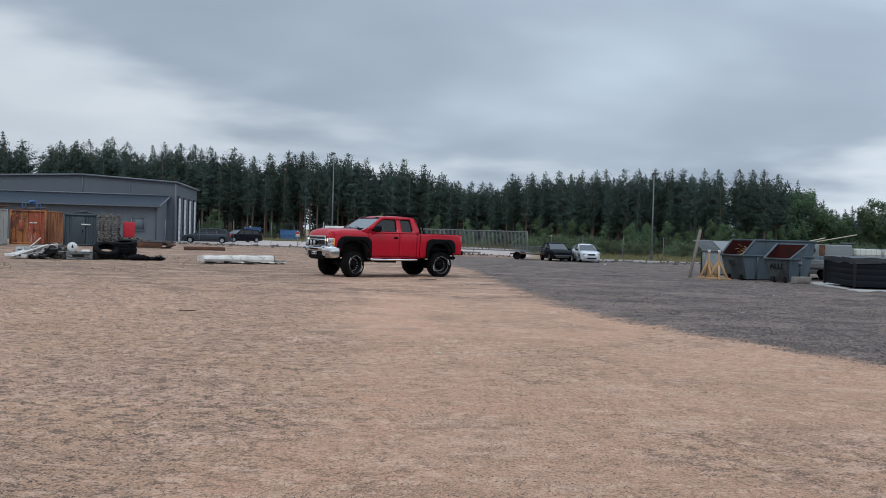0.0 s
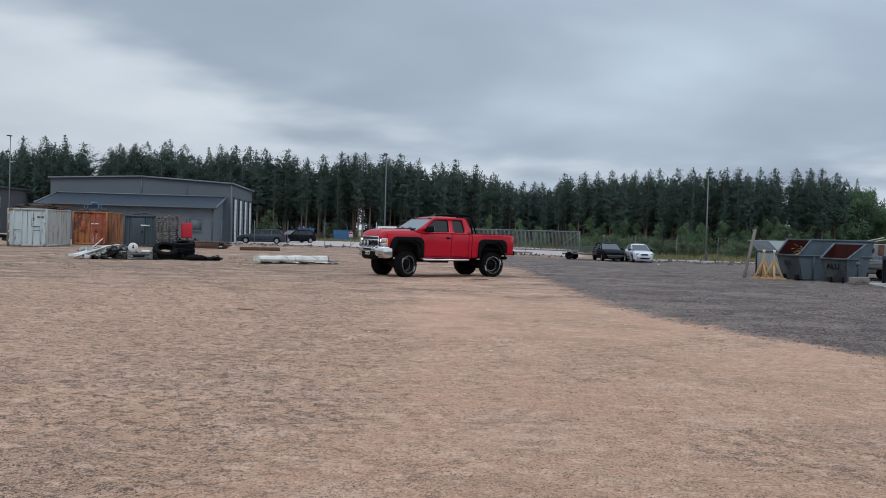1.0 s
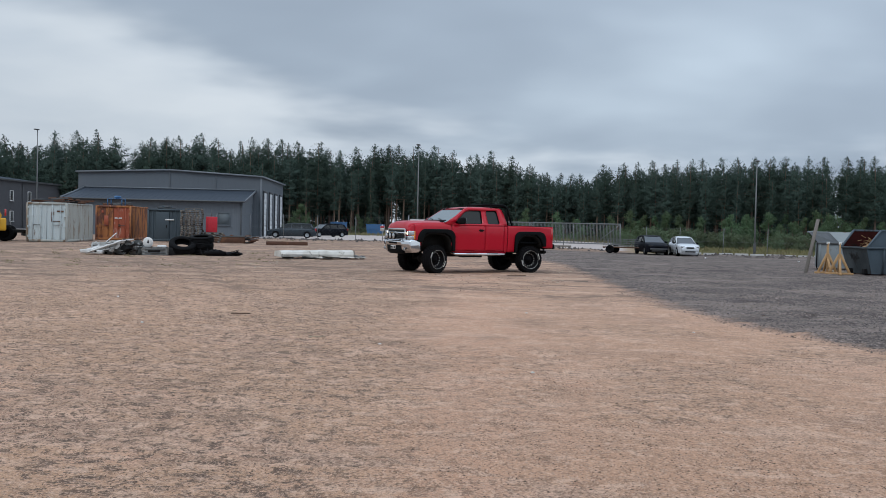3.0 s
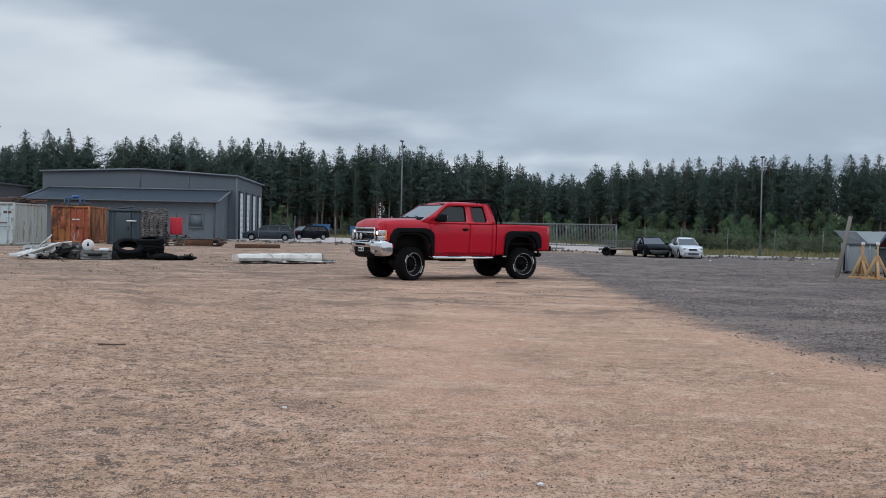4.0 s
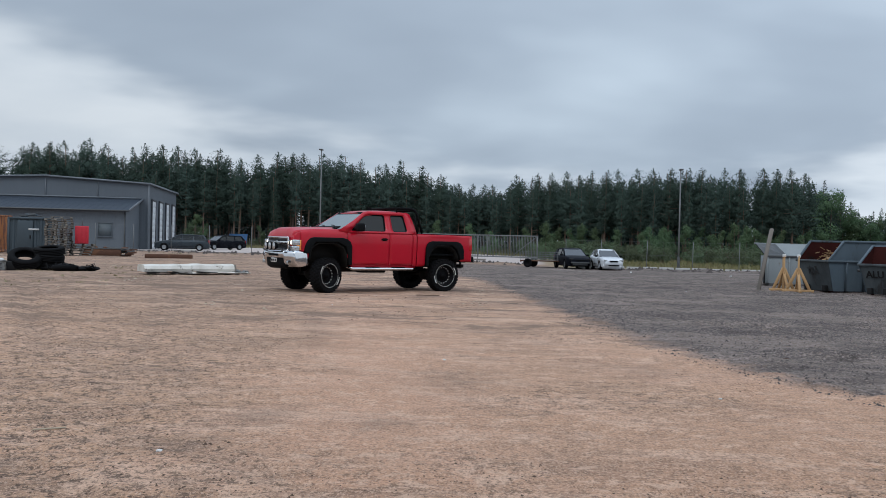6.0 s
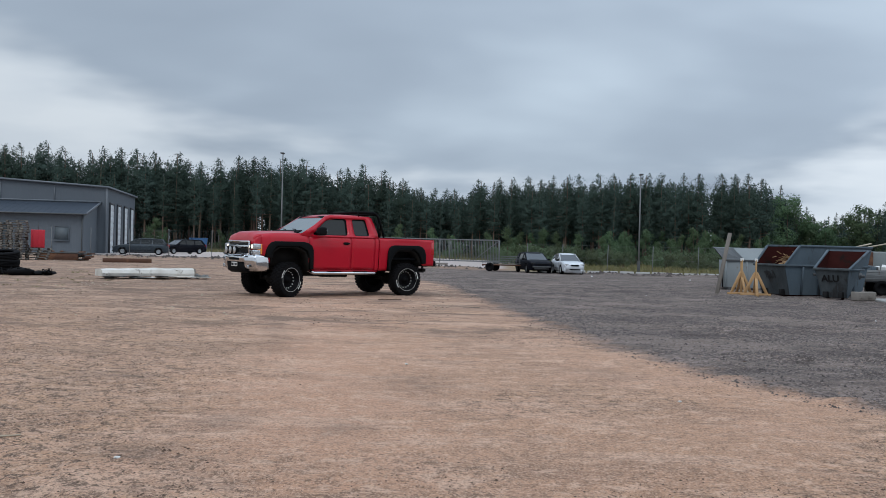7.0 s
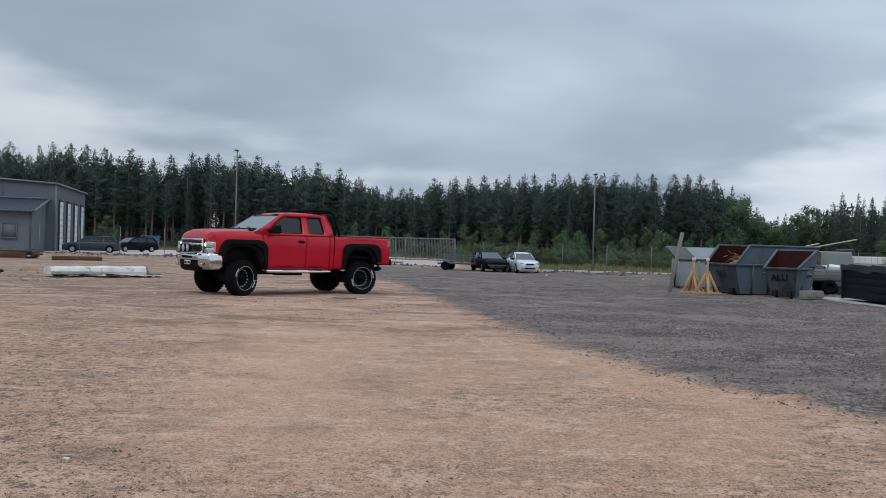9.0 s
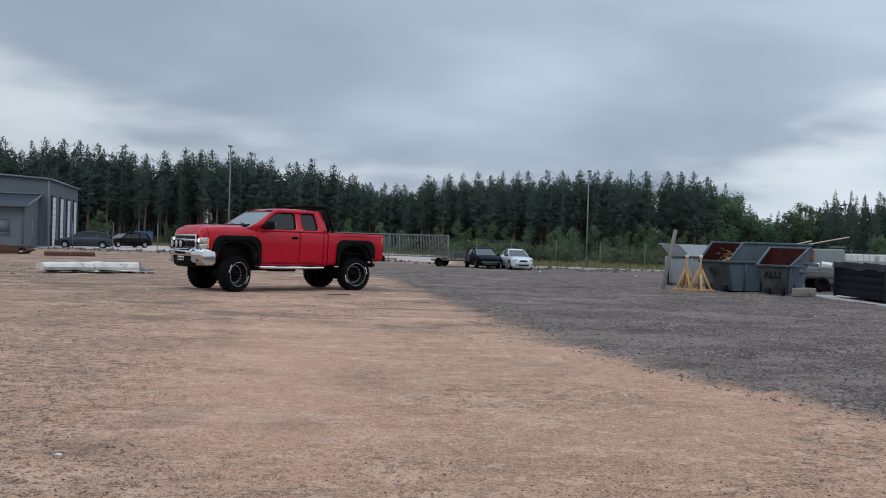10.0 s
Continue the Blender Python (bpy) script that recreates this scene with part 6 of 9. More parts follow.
    prism(q, [(2.50, 0.66), (2.55, 0.95), (2.83, 0.95), (2.80, 0.72), (2.70, 0.66)], -0.57, 0.57, bevel=0.03)
    part("air_dam", q, M_TRIM, tr, "black plastic air dam under the bumper")
    q = B()
    box(q, (2.85, -0.02, 0.88), (0.012, 0.36, 0.11), bevel=0.004, seg=1)
    pl = part("number_plate", q, M_PLATE, tr, "white number plate with dark bars")
    q = B()
    for y, w in ((0.10, 0.09), (-0.02, 0.06), (-0.13, 0.10)):
        box(q, (2.858, y, 0.88), (0.004, w, 0.06))
    part("plate_bars", q, M_INK, pl, smooth=0)
    bar = B()
    tube(bar, [(2.84, 0.55, 1.13), (2.92, 0.55, 1.16), (2.92, -0.55, 1.16), (2.84, -0.55, 1.13)], 0.022, 8)
    lb = part("light_bar", bar, M_STEEL_DARK, tr, "black tube carrying three round spotlights")
    for y in (0.26, 0.0, -0.26):
        q = B()
        lathe(q, [(0.001, -0.08), (0.06, -0.07), (0.10, -0.02), (0.105, 0.03), (0.095, 0.035)], 24, "x", (2.95, y, 1.245))
        rod(q, (2.92, y, 1.16), (2.94, y, 1.19), 0.02)
        sp = part("spotlight", q, M_TRIM, lb, "round black spotlight")
        q = B()
        lathe(q, [(0.095, 0.034), (0.05, 0.048), (0.001, 0.052)], 24, "x", (2.95, y, 1.245))
        part("spot_lens", q, M_LENS, sp, "clear round lens")
    for y0, y1 in ((0.62, 0.02), (0.0, -0.55)):
        q = B()
        tube(q, [(1.33, y0, 1.655), (1.22, (y0 + y1) / 2, 1.72), (1.17, y1, 1.735)], 0.012, 6)
        part("wiper", q, M_TRIM, tr)
    q = B()
    box(q, (1.31, 0, 1.652), (0.16, 1.5, 0.03), (0, 30, 0), bevel=0.008)
    part("cowl", q, M_TRIM, tr, "black cowl under the windscreen")
    q = B()
    plate(q, [(1.285, -0.885, 1.605), (1.285, 0.885, 1.605), (0.595, 0.725, 2.098), (0.595, -0.725, 2.098)], 0.012)
    part("windscreen", q, M_SCREEN, tr, "glossy windscreen with some of the sky's reflection in its colour", smooth=0)
    # top edge of the windscreen and rear window frame
    q = B()
    plate(q, [(0.68, -0.70, 2.048), (0.68, 0.70, 2.048), (0.60, 0.70, 2.104), (0.60, -0.70, 2.104)], 0.006)
    part("windscreen_band", q, M_TRIM, tr, "black band on top of the windscreen", smooth=0)
    q = B()
    plate(q, [(-0.95, -0.9, 1.52), (-0.95, 0.9, 1.52), (-0.90, 0.86, 1.66), (-0.90, -0.86, 1.66)], 0.04)
    part("cab_back", q, M_RED, tr, smooth=0)
    q = B()
    box(q, (0.26, 0.42, 2.19), (0.12, 0.03, 0.06), bevel=0.012)
    part("roof_antenna", q, M_TRIM, tr, "small black roof antenna fin")
    # roll bar with rack
    q = B()
    for s in (1, -1):
        tube(q, [(-1.28, s * 0.83, 1.56), (-1.06, s * 0.78, 2.10), (-0.98, s * 0.74, 2.20), (-0.90, s * 0.72, 2.235), (-0.42, s * 0.70, 2.235)], 0.034, 10)
        tube(q, [(-0.44, s * 0.70, 2.12), (-0.42, s * 0.70, 2.235)], 0.022, 8)
        tube(q, [(-1.05, s * 0.83, 1.56), (-0.98, s * 0.78, 2.05)], 0.03, 8)
    tube(q, [(-0.98, 0.74, 2.20), (-0.98, -0.74, 2.20)], 0.038, 10)
    for x in (-0.80, -0.42):
        tube(q, [(x, 0.70, 2.235), (x, -0.70, 2.235)], 0.026, 10)
    part("roll_bar", q, M_TRIM, tr, "black tubular roll bar and roof rack")
    # bed
    q = B()
    box(q, (-1.93, 0, 0.98), (1.9, 1.70, 0.06))
    part("bed_floor", q, M_TRIM, tr)
    q = B()
    box(q, (-0.985, 0, 1.26), (0.05, 1.70, 0.56))
    part("bed_front", q, M_RED, tr)
    q = B()
    box(q, (-2.905, 0, 1.20), (0.06, 1.70, 0.62), bevel=0.02)
    box(q, (-2.94, 0, 1.38), (0.015, 0.26, 0.08), bevel=0.005)
    part("tailgate", q, M_RED, tr)
    q = B()
    box(q, (-2.99, 0, 0.84), (0.13, 1.0, 0.16), bevel=0.03)
    part("rear_bumper", q, M_TRIM, tr)
    q = B()
    box(q, (-3.08, 0, 0.62), (0.30, 0.09, 0.09), bevel=0.01)
    cyl(q, (-3.20, 0, 0.70), 0.035, 0.12, seg=12)
    box(q, (-2.95, 0, 0.66), (0.12, 0.9, 0.09), bevel=0.01)
    part("tow_hitch", q, M_UNDER, tr, "black tow hitch")
    # chassis
    q = B()
    for s in (1, -1):
        box(q, (-0.1, s * 0.42, 0.72), (5.3, 0.09, 0.16))
    for x in (2.2, 0.9, -0.6, -2.6):
        box(q, (x, 0, 0.72), (0.12, 0.85, 0.12))
    box(q, (0.0, 0, 0.77), (1.9, 1.7, 0.10))
    part("frame_rails", q, M_UNDER, tr)
    for x in (FX, RX):
        q = B()
        rod(q, (x, -TR + 0.05, R), (x, TR - 0.05, R), 0.055, 10)
        lump(q, (x, 0.1 if x > 0 else 0, R), 0.17, 1.0, 2, 0.02)
        for s in (1, -1):
            rod(q, (x + 0.1, s * 0.45, R), (x + 0.12, s * 0.5, 1.05), 0.035)
        ax = part("axle", q, M_UNDER, tr, "black axle with differential")
    q = B()
    box(q, (0.25, 0.55, 0.56), (0.75, 0.35, 0.18), bevel=0.04)
    box(q, (0.6, -0.1, 0.58), (0.9, 0.35, 0.22), bevel=0.05)
    rod(q, (0.6, 0, 0.58), (RX, 0, 0.50), 0.04)
    rod(q, (0.9, -0.5, 0.62), (-2.9, -0.62, 0.62), 0.035)
    rod(q, (-2.5, -0.6, 0.60), (-2.95, -0.85, 0.58), 0.045)
    part("gearbox_and_exhaust", q, M_UNDER, tr)
    q = B()
    box(q, (1.65, 0, 1.0), (1.0, 1.1, 0.5))
    part("engine_bay", q, M_UNDER, tr)
    q = B()
    box(q, (-1.97, 0, 0.9), (1.1, 1.1, 0.1))
    part("bed_crossplate", q, M_UNDER, tr)
    # the lifted body sits high, with a long cab; the face under the hood lip sits lower
    low_front = ("grille", "grille_bar", "grille_side", "grille_mesh", "badge", "headlight", "lower_lens", "bulb", "corner_lens", "bumper_corner", "fog_light", "front_bumper", "bumper_slot", "air_dam", "number_plate", "plate_bars", "light_bar", "spotlight", "spot_lens")
    done = set()
    for o in tr.children_recursive:
        if o.name.split(".")[0] in ("axle",) or o.data in done:
            continue
        done.add(o.data)
        for v in o.data.vertices:
            v.co.x -= 0.13 * smoothstep(1.7, 0.9, v.co.x) * smoothstep(-1.45, -0.95, v.co.x) + 0.15 * smoothstep(1.95, 2.45, v.co.x)
            v.co.z += -0.055 if o.name.split(".")[0] in low_front else 0.045
    for s in (1, -1):
        flip = 0 if s > 0 else 180
        build_wheel(tr, "front_wheel", pose(FX, s * TR, R, 0, 35 * s, flip + 20), R, W, "mud")
        build_wheel(tr, "rear_wheel", pose(RX, s * TR, R, 0, 80 * s, flip), R, W, "mud")


build_truck()
# ---------------------------------------------------------------- parked cars


def build_car(name, at, label, paint, L, H, W, kind, wheel_style, wreck=False):
    """A passenger car; local x points to its nose."""
    car = thing(name, at, label, "car", "parked cars")
    hl, hw = L / 2, W / 2
    fx, rx, R = hl - 0.88, -hl + 0.86, 0.31
    belt = H * 0.62
    wagon = kind == "wagon"
    ws = hl - (1.22 if wagon else 1.18)

    def arch(cx):
        return [(cx + 0.36 * math.cos(a), R + 0.36 * math.sin(a)) for a in np.linspace(0.0, math.pi, 9)]

    def plan(x):
        return 1 - 0.20 * smoothstep(0.62, 1.05, x / hl) ** 1.6 - 0.16 * smoothstep(0.70, 1.05, -x / hl) ** 1.6

    def swell(x, z):
        return hw * plan(x) * float(np.interp(z, [0.18, 0.30, 0.48, 0.62, belt - 0.10, belt - 0.03, belt + 0.02], [0.93, 0.955, 0.99, 1.0, 0.985, 0.955, 0.90]))

    shoulder = lambda x: float(np.interp(x, [-hl, -hl + 0.2, ws, hl - 0.55, hl - 0.20, hl - 0.06], [belt - 0.02, belt + 0.01, belt, 0.80, 0.70, 0.60]))

    def sill(x):
        for c in (fx, rx):
            if abs(x - c) < 0.36:
                return R + math.sqrt(0.36 ** 2 - (x - c) ** 2)
        return 0.22

    out = [(hl - 0.12, 0.24), (hl - 0.04, 0.42), (hl - 0.05, 0.58), (hl - 0.16, 0.68), (hl - 0.55, 0.77), (ws, belt - 0.03), (-hl + 0.14, belt - 0.03), (-hl + 0.05, 0.72), (-hl + 0.05, 0.36), (-hl + 0.12, 0.24)]
    out += [(rx - 0.37, 0.24)] + [(rx + (x - rx) * 1.03, z + 0.01) for x, z in arch(rx)[::-1]] + [(rx + 0.37, 0.22), (fx - 0.37, 0.22)] + [(fx + (x - fx) * 1.03, z + 0.01) for x, z in arch(fx)[::-1]] + [(fx + 0.37, 0.24)]
    b = B()
    prism(b, out, -hw * 0.95, hw * 0.95, bevel=0.04, seg=2)
    for v in b.verts:
        v.co.y *= plan(v.co.x) * (1 - 0.04 * smoothstep(0.5, 0.2, v.co.z))
    part("body", b, paint, car)
    for s in (1, -1):
        b = B()
        skin(b, -hl + 0.03, hl - 0.07, sill, shoulder, swell, s, 72, 8)
        part("body_side", b, paint, car)
    b = B()
    sheet(b, list(np.linspace(ws - 0.02, hl - 0.30, 7)) + [hl - 0.20, hl - 0.13, hl - 0.08, hl - 0.05], lambda x: hw * 0.90 * plan(x) - 0.02 * smoothstep(hl - 0.4, hl, x),
          lambda x, u: shoulder(x) + 0.035 - 0.035 * abs(u) ** 3 + 0.008 * math.exp(-((abs(u) - 0.6) / 0.08) ** 2))
    part("bonnet", b, paint, car)
    if wagon:
        roof = [(ws - 0.72, H - 0.07), (ws - 1.1, H), (-0.8, H + 0.005), (-hl + 0.50, H - 0.05)]
        tail = (-hl + 0.12, belt)
    else:
        roof = [(ws - 0.78, H - 0.06), (ws - 1.1, H), (-0.55, H), (-hl + 0.62, H - 0.09)]
        tail = (-hl + 0.14, belt + 0.02)
    core = B()
    inset = [(ws, belt - 0.01)] + [(x, z - 0.03) for x, z in roof] + [tail]
    prism(core, inset, -1, 1)

    def half(z, extra=0.0):
        return hw * 0.92 - 0.34 * (z - belt) + extra

    for v in core.verts:
        v.co.y = math.copysign(half(v.co.z, -0.02), v.co.y)
    part("window_glass", core, M_PANE, car, "dark reflecting glass", smooth=0)
    top = B()
    line = lambda x: float(np.interp(x, [roof[3][0] - 0.05, roof[3][0], roof[2][0], roof[1][0], roof[0][0], roof[0][0] + 0.05], [roof[3][1] - 0.05, roof[3][1], H, H, roof[0][1], roof[0][1] - 0.03]))
    sheet(top, list(np.linspace(roof[3][0] - 0.05, roof[3][0] + 0.25, 5)) + list(np.linspace(roof[3][0] + 0.4, roof[0][0] - 0.3, 6)) + list(np.linspace(roof[0][0] - 0.2, roof[0][0] + 0.05, 5)), lambda x: half(H) + 0.025, lambda x, u: line(x) - 0.02 * u * u - 0.05 * abs(u) ** 10)
    part("roof", top, paint, car)
    q = B()
    hb, ht = half(belt) - 0.06, half(roof[0][1]) - 0.05
    plate(q, [(ws + 0.015, -hb, belt + 0.02), (ws + 0.015, hb, belt + 0.02), (roof[0][0] + 0.03, ht, roof[0][1] - 0.03), (roof[0][0] + 0.03, -ht, roof[0][1] - 0.03)], 0.01)
    part("windscreen", q, M_SCREEN_CAR, car, "glossy windscreen, its colour lightened for the grey sky's reflection", smooth=0)
    for s in (1, -1):
        p = B()
        x0, z0 = roof[0]
        xr, zr = roof[3]
        lo, hi = belt + 0.035, H - 0.10
        frame_line = [(ws + 0.06, belt - 0.01), (tail[0] - 0.02, belt - 0.01), (xr - 0.04, zr - 0.02), (-0.7, H - 0.012), (x0 - 0.34, H - 0.012), (x0 + 0.02, z0 - 0.01)]
        b_post = 0.0 if wagon else -0.12
        panes = [[(ws - 0.18, lo), (b_post + 0.04, lo), (b_post + 0.03, hi), (x0 - 0.14, hi)]]
        if wagon:
            panes += [[(b_post - 0.05, lo), (-0.92, lo), (-0.95, hi), (b_post - 0.05, hi)], [(-1.04, lo), (tail[0] + 0.28, lo), (xr + 0.10, hi), (-1.04, hi)]]
        else:
            panes += [[(b_post - 0.06, lo), (-0.95, lo + 0.02), (-1.05, lo + 0.14), (xr + 0.36, hi - 0.02), (b_post - 0.06, hi)]]
        pierced(p, frame_line, [rounded(q, 0.05, 3) for q in panes], lambda x, z, d: (x, s * (half(z) - d), z), 0.04)
        part("pillar_frame", p, paint, car, smooth=25)
        d = B()
        for x in (ws - 0.12, b_post, -0.95 if wagon else -0.98):
            for k in range(8):
                za, zb = 0.36 + (belt - 0.40) * k / 8, 0.36 + (belt - 0.40) * (k + 1) / 8
                beam(d, (x, s * (swell(x, za) - 0.001), za), (x, s * (swell(x, zb) - 0.001), zb), 0.012, 0.008)
        beam(d, (fx - 0.5, s * swell(0, 0.40), 0.40), (rx + 0.5, s * swell(0, 0.40), 0.40), 0.05, 0.02)
        part("door_seam", d, M_TRIM, car, smooth=0)
        h = B()
        for x in (0.14, -0.8):
            box(h, (x, s * hw * 0.985, belt - 0.13), (0.17, 0.03, 0.03), bevel=0.01)
        part("door_handle", h, paint if kind != "wagon" else M_TRIM, car)
        m = B()
        box(m, (ws - 0.22, s * (hw + 0.06), belt + 0.06), (0.10, 0.18, 0.12), bevel=0.03)
        part("mirror", m, M_TRIM if wreck else paint, car)
        l = B()
        box(l, (hl - 0.17, s * hw * 0.64, 0.645), (0.20, hw * 0.40, 0.13), (0, 0, -24 * s), bevel=0.035)
        part("headlight", l, M_INK if wreck == "missing" else M_LENS, car, "dark empty headlight socket" if wreck == "missing" else "clear headlight")
        l = B()
        box(l, (-hl + 0.06, s * hw * 0.72, 0.80), (0.10, hw * 0.28, 0.30 if kind == "wagon" else 0.18), bevel=0.02)
        part("tail_light", l, M_TAIL, car, "red tail light")
        for x, nm in ((fx, "front_wheel"), (rx, "rear_wheel")):
            build_wheel(car, nm, pose(x, s * (hw - 0.10), R, 0, 20, 0 if s > 0 else 180), R, 0.20, wheel_style)
            w = B()
            box(w, (x, s * (hw - 0.32), R + 0.16), (0.70, 0.05, 0.34))
            part("wheel_housing", w, M_UNDER, car)
    g = B()
    box(g, (hl - 0.035, 0, 0.60), (0.05, hw * 0.7, 0.10), bevel=0.02)
    part("grille", g, M_TRIM, car)
    if not wreck == "missing":
        g = B()
        box(g, (hl + 0.004, 0, 0.33), (0.03, hw * 0.95, 0.08), bevel=0.01)
        part("air_intake", g, M_TRIM, car, "dark lower air intake")
    bp = B()
    prism(bp, [(hl - 0.18, 0.24), (hl - 0.14, 0.50), (hl - 0.02, 0.50), (hl + 0.02, 0.42), (hl - 0.03, 0.24)], -hw * 0.80, hw * 0.80, bevel=0.03)
    for v in bp.verts:
        v.co.x -= 0.16 * smoothstep(0.45, 0.85, abs(v.co.y) / hw)
    if wreck == "hanging":
        part("front_bumper", bp, paint, car, "front bumper hanging loose at one end", at=pose(0.03, 0.0, -0.03, -3, 3, -3))
    elif wreck == "missing":
        bp.free()
        q = B()
        box(q, (hl - 0.04, 0, 0.44), (0.08, hw * 1.5, 0.10), bevel=0.01)
        box(q, (hl - 0.08, 0, 0.34), (0.06, hw * 1.2, 0.16))
        part("bare_crash_beam", q, M_STEEL_DARK, car, "bare dark crash beam with no bumper")
    else:
        part("front_bumper", bp, paint, car)
    bp = B()
    prism(bp, [(-hl + 0.18, 0.26), (-hl + 0.14, 0.55), (-hl - 0.03, 0.55), (-hl - 0.04, 0.40), (-hl + 0.02, 0.26)], -hw * 0.86, hw * 0.86, bevel=0.03)
    part("rear_bumper", bp, paint, car)
    if kind == "wagon":
        for s in (1, -1):
            q = B()
            tube(q, [(0.55, s * 0.55, H - 0.02), (0.45, s * 0.55, H + 0.05), (-1.55, s * 0.55, H + 0.05), (-1.65, s * 0.55, H - 0.05)], 0.016, 6)
            part("roof_rail", q, M_TRIM, car)
    un = B()
    box(un, (0, 0, 0.22), (L - 0.6, W * 0.7, 0.10))
    part("underside", un, M_UNDER, car)
    return car


build_car("parked_car", pose(-29.9, 82.5, -0.02, 0, 0, 180 + 16), "dark grey estate car parked on the paved plot", M_CARDARK, 4.75, 1.46, 1.84, "wagon", "silver")
build_car("parked_car", pose(-29.5, 92.6, -0.02, 0, 0, 180 + 52), "dark boxy estate car parked behind another", M_CARBLACK, 4.7, 1.46, 1.76, "wagon", "silver")
build_car("wrecked_car", spot(3.60, 65.2, -77), "black hatchback wreck with its front bumper missing", M_CARBLACK, 4.1, 1.40, 1.70, "hatch", "dull", "missing")
build_car("wrecked_car", spot(5.80, 63.8, -80), "pale silver hatchback wreck with a loose front bumper", M_CARWHITE, 3.7, 1.38, 1.52, "hatch", "silver", "hanging")
# ---------------------------------------------------------------- shipping containers and their load


def heading(bearing):
    """The turn that points local x along a compass-like bearing from the way ahead."""
    return 90.0 - bearing


def corrugated(bm, a, b, z0, z1, out, pitch=0.28, depth=0.035):
    a, b = Vector((*a, 0)), Vector((*b, 0))
    n = max(3, int((b - a).length / pitch))
    o = Vector((*out, 0)) * depth
    lo, hi = [], []
    for i in range(n):
        for s, d in ((0.0, 0), (0.30, 0), (0.45, 1), (0.80, 1), (0.95, 0)):
            p = a.lerp(b, (i + s) / n) - o * d
            lo.append(bm.verts.new((p.x, p.y, z0)))
            hi.append(bm.verts.new((p.x, p.y, z1)))
    lo.append(bm.verts.new((b.x, b.y, z0)))
    hi.append(bm.verts.new((b.x, b.y, z1)))
    for i in range(len(lo) - 1):
        bm.faces.new((lo[i], lo[i + 1], hi[i + 1], hi[i]))


def shipping_container(at, label, paint, side_paint, door_paints, L=6.06, W=2.44, H=2.42, patches=()):
    """The doors stand at local x = 0."""
    c = thing("shipping_container", at, label, "container", "old containers")
    f = B()
    for y in (-W / 2 + 0.06, W / 2 - 0.06):
        for x in (0.06, L - 0.06):
            box(f, (x, y, H / 2), (0.13, 0.12, H), bevel=0.01, seg=1)
        for z in (0.08, H - 0.05):
            box(f, (L / 2, y, z), (L, 0.10, 0.14 if z < 1 else 0.10))
    for x in (0.06, L - 0.06):
        for z in (0.08, H - 0.05):
            box(f, (x, 0, z), (0.11, W - 0.1, 0.14))
    part("frame", f, side_paint, c)
    for s in (1, -1):
        w = B()
        corrugated(w, (0.12, s * (W / 2 - 0.02)), (L - 0.12, s * (W / 2 - 0.02)), 0.14, H - 0.09, (0, s))
        part("side_wall", w, side_paint, c, smooth=0)
    w = B()
    corrugated(w, (L - 0.03, -W / 2 + 0.1), (L - 0.03, W / 2 - 0.1), 0.14, H - 0.09, (1, 0))
    box(w, (L / 2, 0, H - 0.02), (L - 0.1, W - 0.1, 0.03))
    box(w, (L / 2, 0, 0.13), (L - 0.1, W - 0.1, 0.06))
    part("end_and_roof", w, side_paint, c, smooth=0)
    for s, p in zip((1, -1), door_paints):
        d = B()
        y0, y1 = s * 0.015, s * (W / 2 - 0.13)
        corrugated(d, (0.05, min(y0, y1)), (0.05, max(y0, y1)), 0.16, H - 0.12, (-1, 0), 0.36, 0.028)
        box(d, (0.09, (y0 + y1) / 2, H / 2), (0.04, abs(y1 - y0), H - 0.3))
        door = part("door", d, p, c, smooth=0)
        for k in (0.30, 0.76):
            y = y0 + (y1 - y0) * k
            r = B()
            rod(r, (0.0, y, 0.14), (0.0, y, H - 0.10), 0.017, 8)
            for z in (0.3, 0.9, 1.6, 2.15):
                box(r, (0.02, y, z), (0.05, 0.09, 0.05))
            part("lock_rod", r, M_STEEL_DARK if p is M_CONT_SLATE else p, door)
        h = B()
        box(h, (-0.02, y0 + (y1 - y0) * 0.53, 1.05), (0.03, 0.42, 0.035), bevel=0.006, seg=1)
        part("lock_handle", h, M_STEEL_DARK, door)
        for z in (0.35, 0.95, 1.55, 2.1):
            g = B()
            box(g, (0.0, y1, z), (0.07, 0.07, 0.14), bevel=0.006, seg=1)
            part("hinge", g, p, door)
    for y, z, w2, h2, m in patches:
        q = B()
        box(q, (0.018, y, z), (0.012, w2, h2), bevel=0.003, seg=1)
        part("sticker_patch", q, m, c)
    return c


x, y = polar(-35.3, 58)
shipping_container(pose(x, y, 0, 0, 0, heading(-16)), "worn white shipping container with rust streaks, doors shut", M_CONT_WHITE, M_CONT_WHITE_OLD, (M_CONT_WHITE, M_CONT_WHITE), patches=[(-0.3, 1.55, 0.05, 0.6, M_RUST), (-0.55, 1.28, 0.5, 0.05, M_RUST), (-0.8, 1.9, 0.4, 0.1, M_RUST)])
x, y = polar(-31.2, 65.5)
shipping_container(pose(x, y, 0, 0, 0, heading(-16)), "faded orange shipping container with rust and pale stickers", M_CONT_ORANGE, M_CONT_ORANGE, (M_CONT_ORANGE, M_CONT_RED), patches=[(0.75, 2.0, 0.16, 0.18, M_CONT_RED), (0.45, 1.35, 0.34, 0.75, M_CONT_RED), (-0.35, 1.55, 0.5, 0.09, M_FRAME_WHITE), (-0.4, 1.05, 0.16, 0.2, M_RUST)])


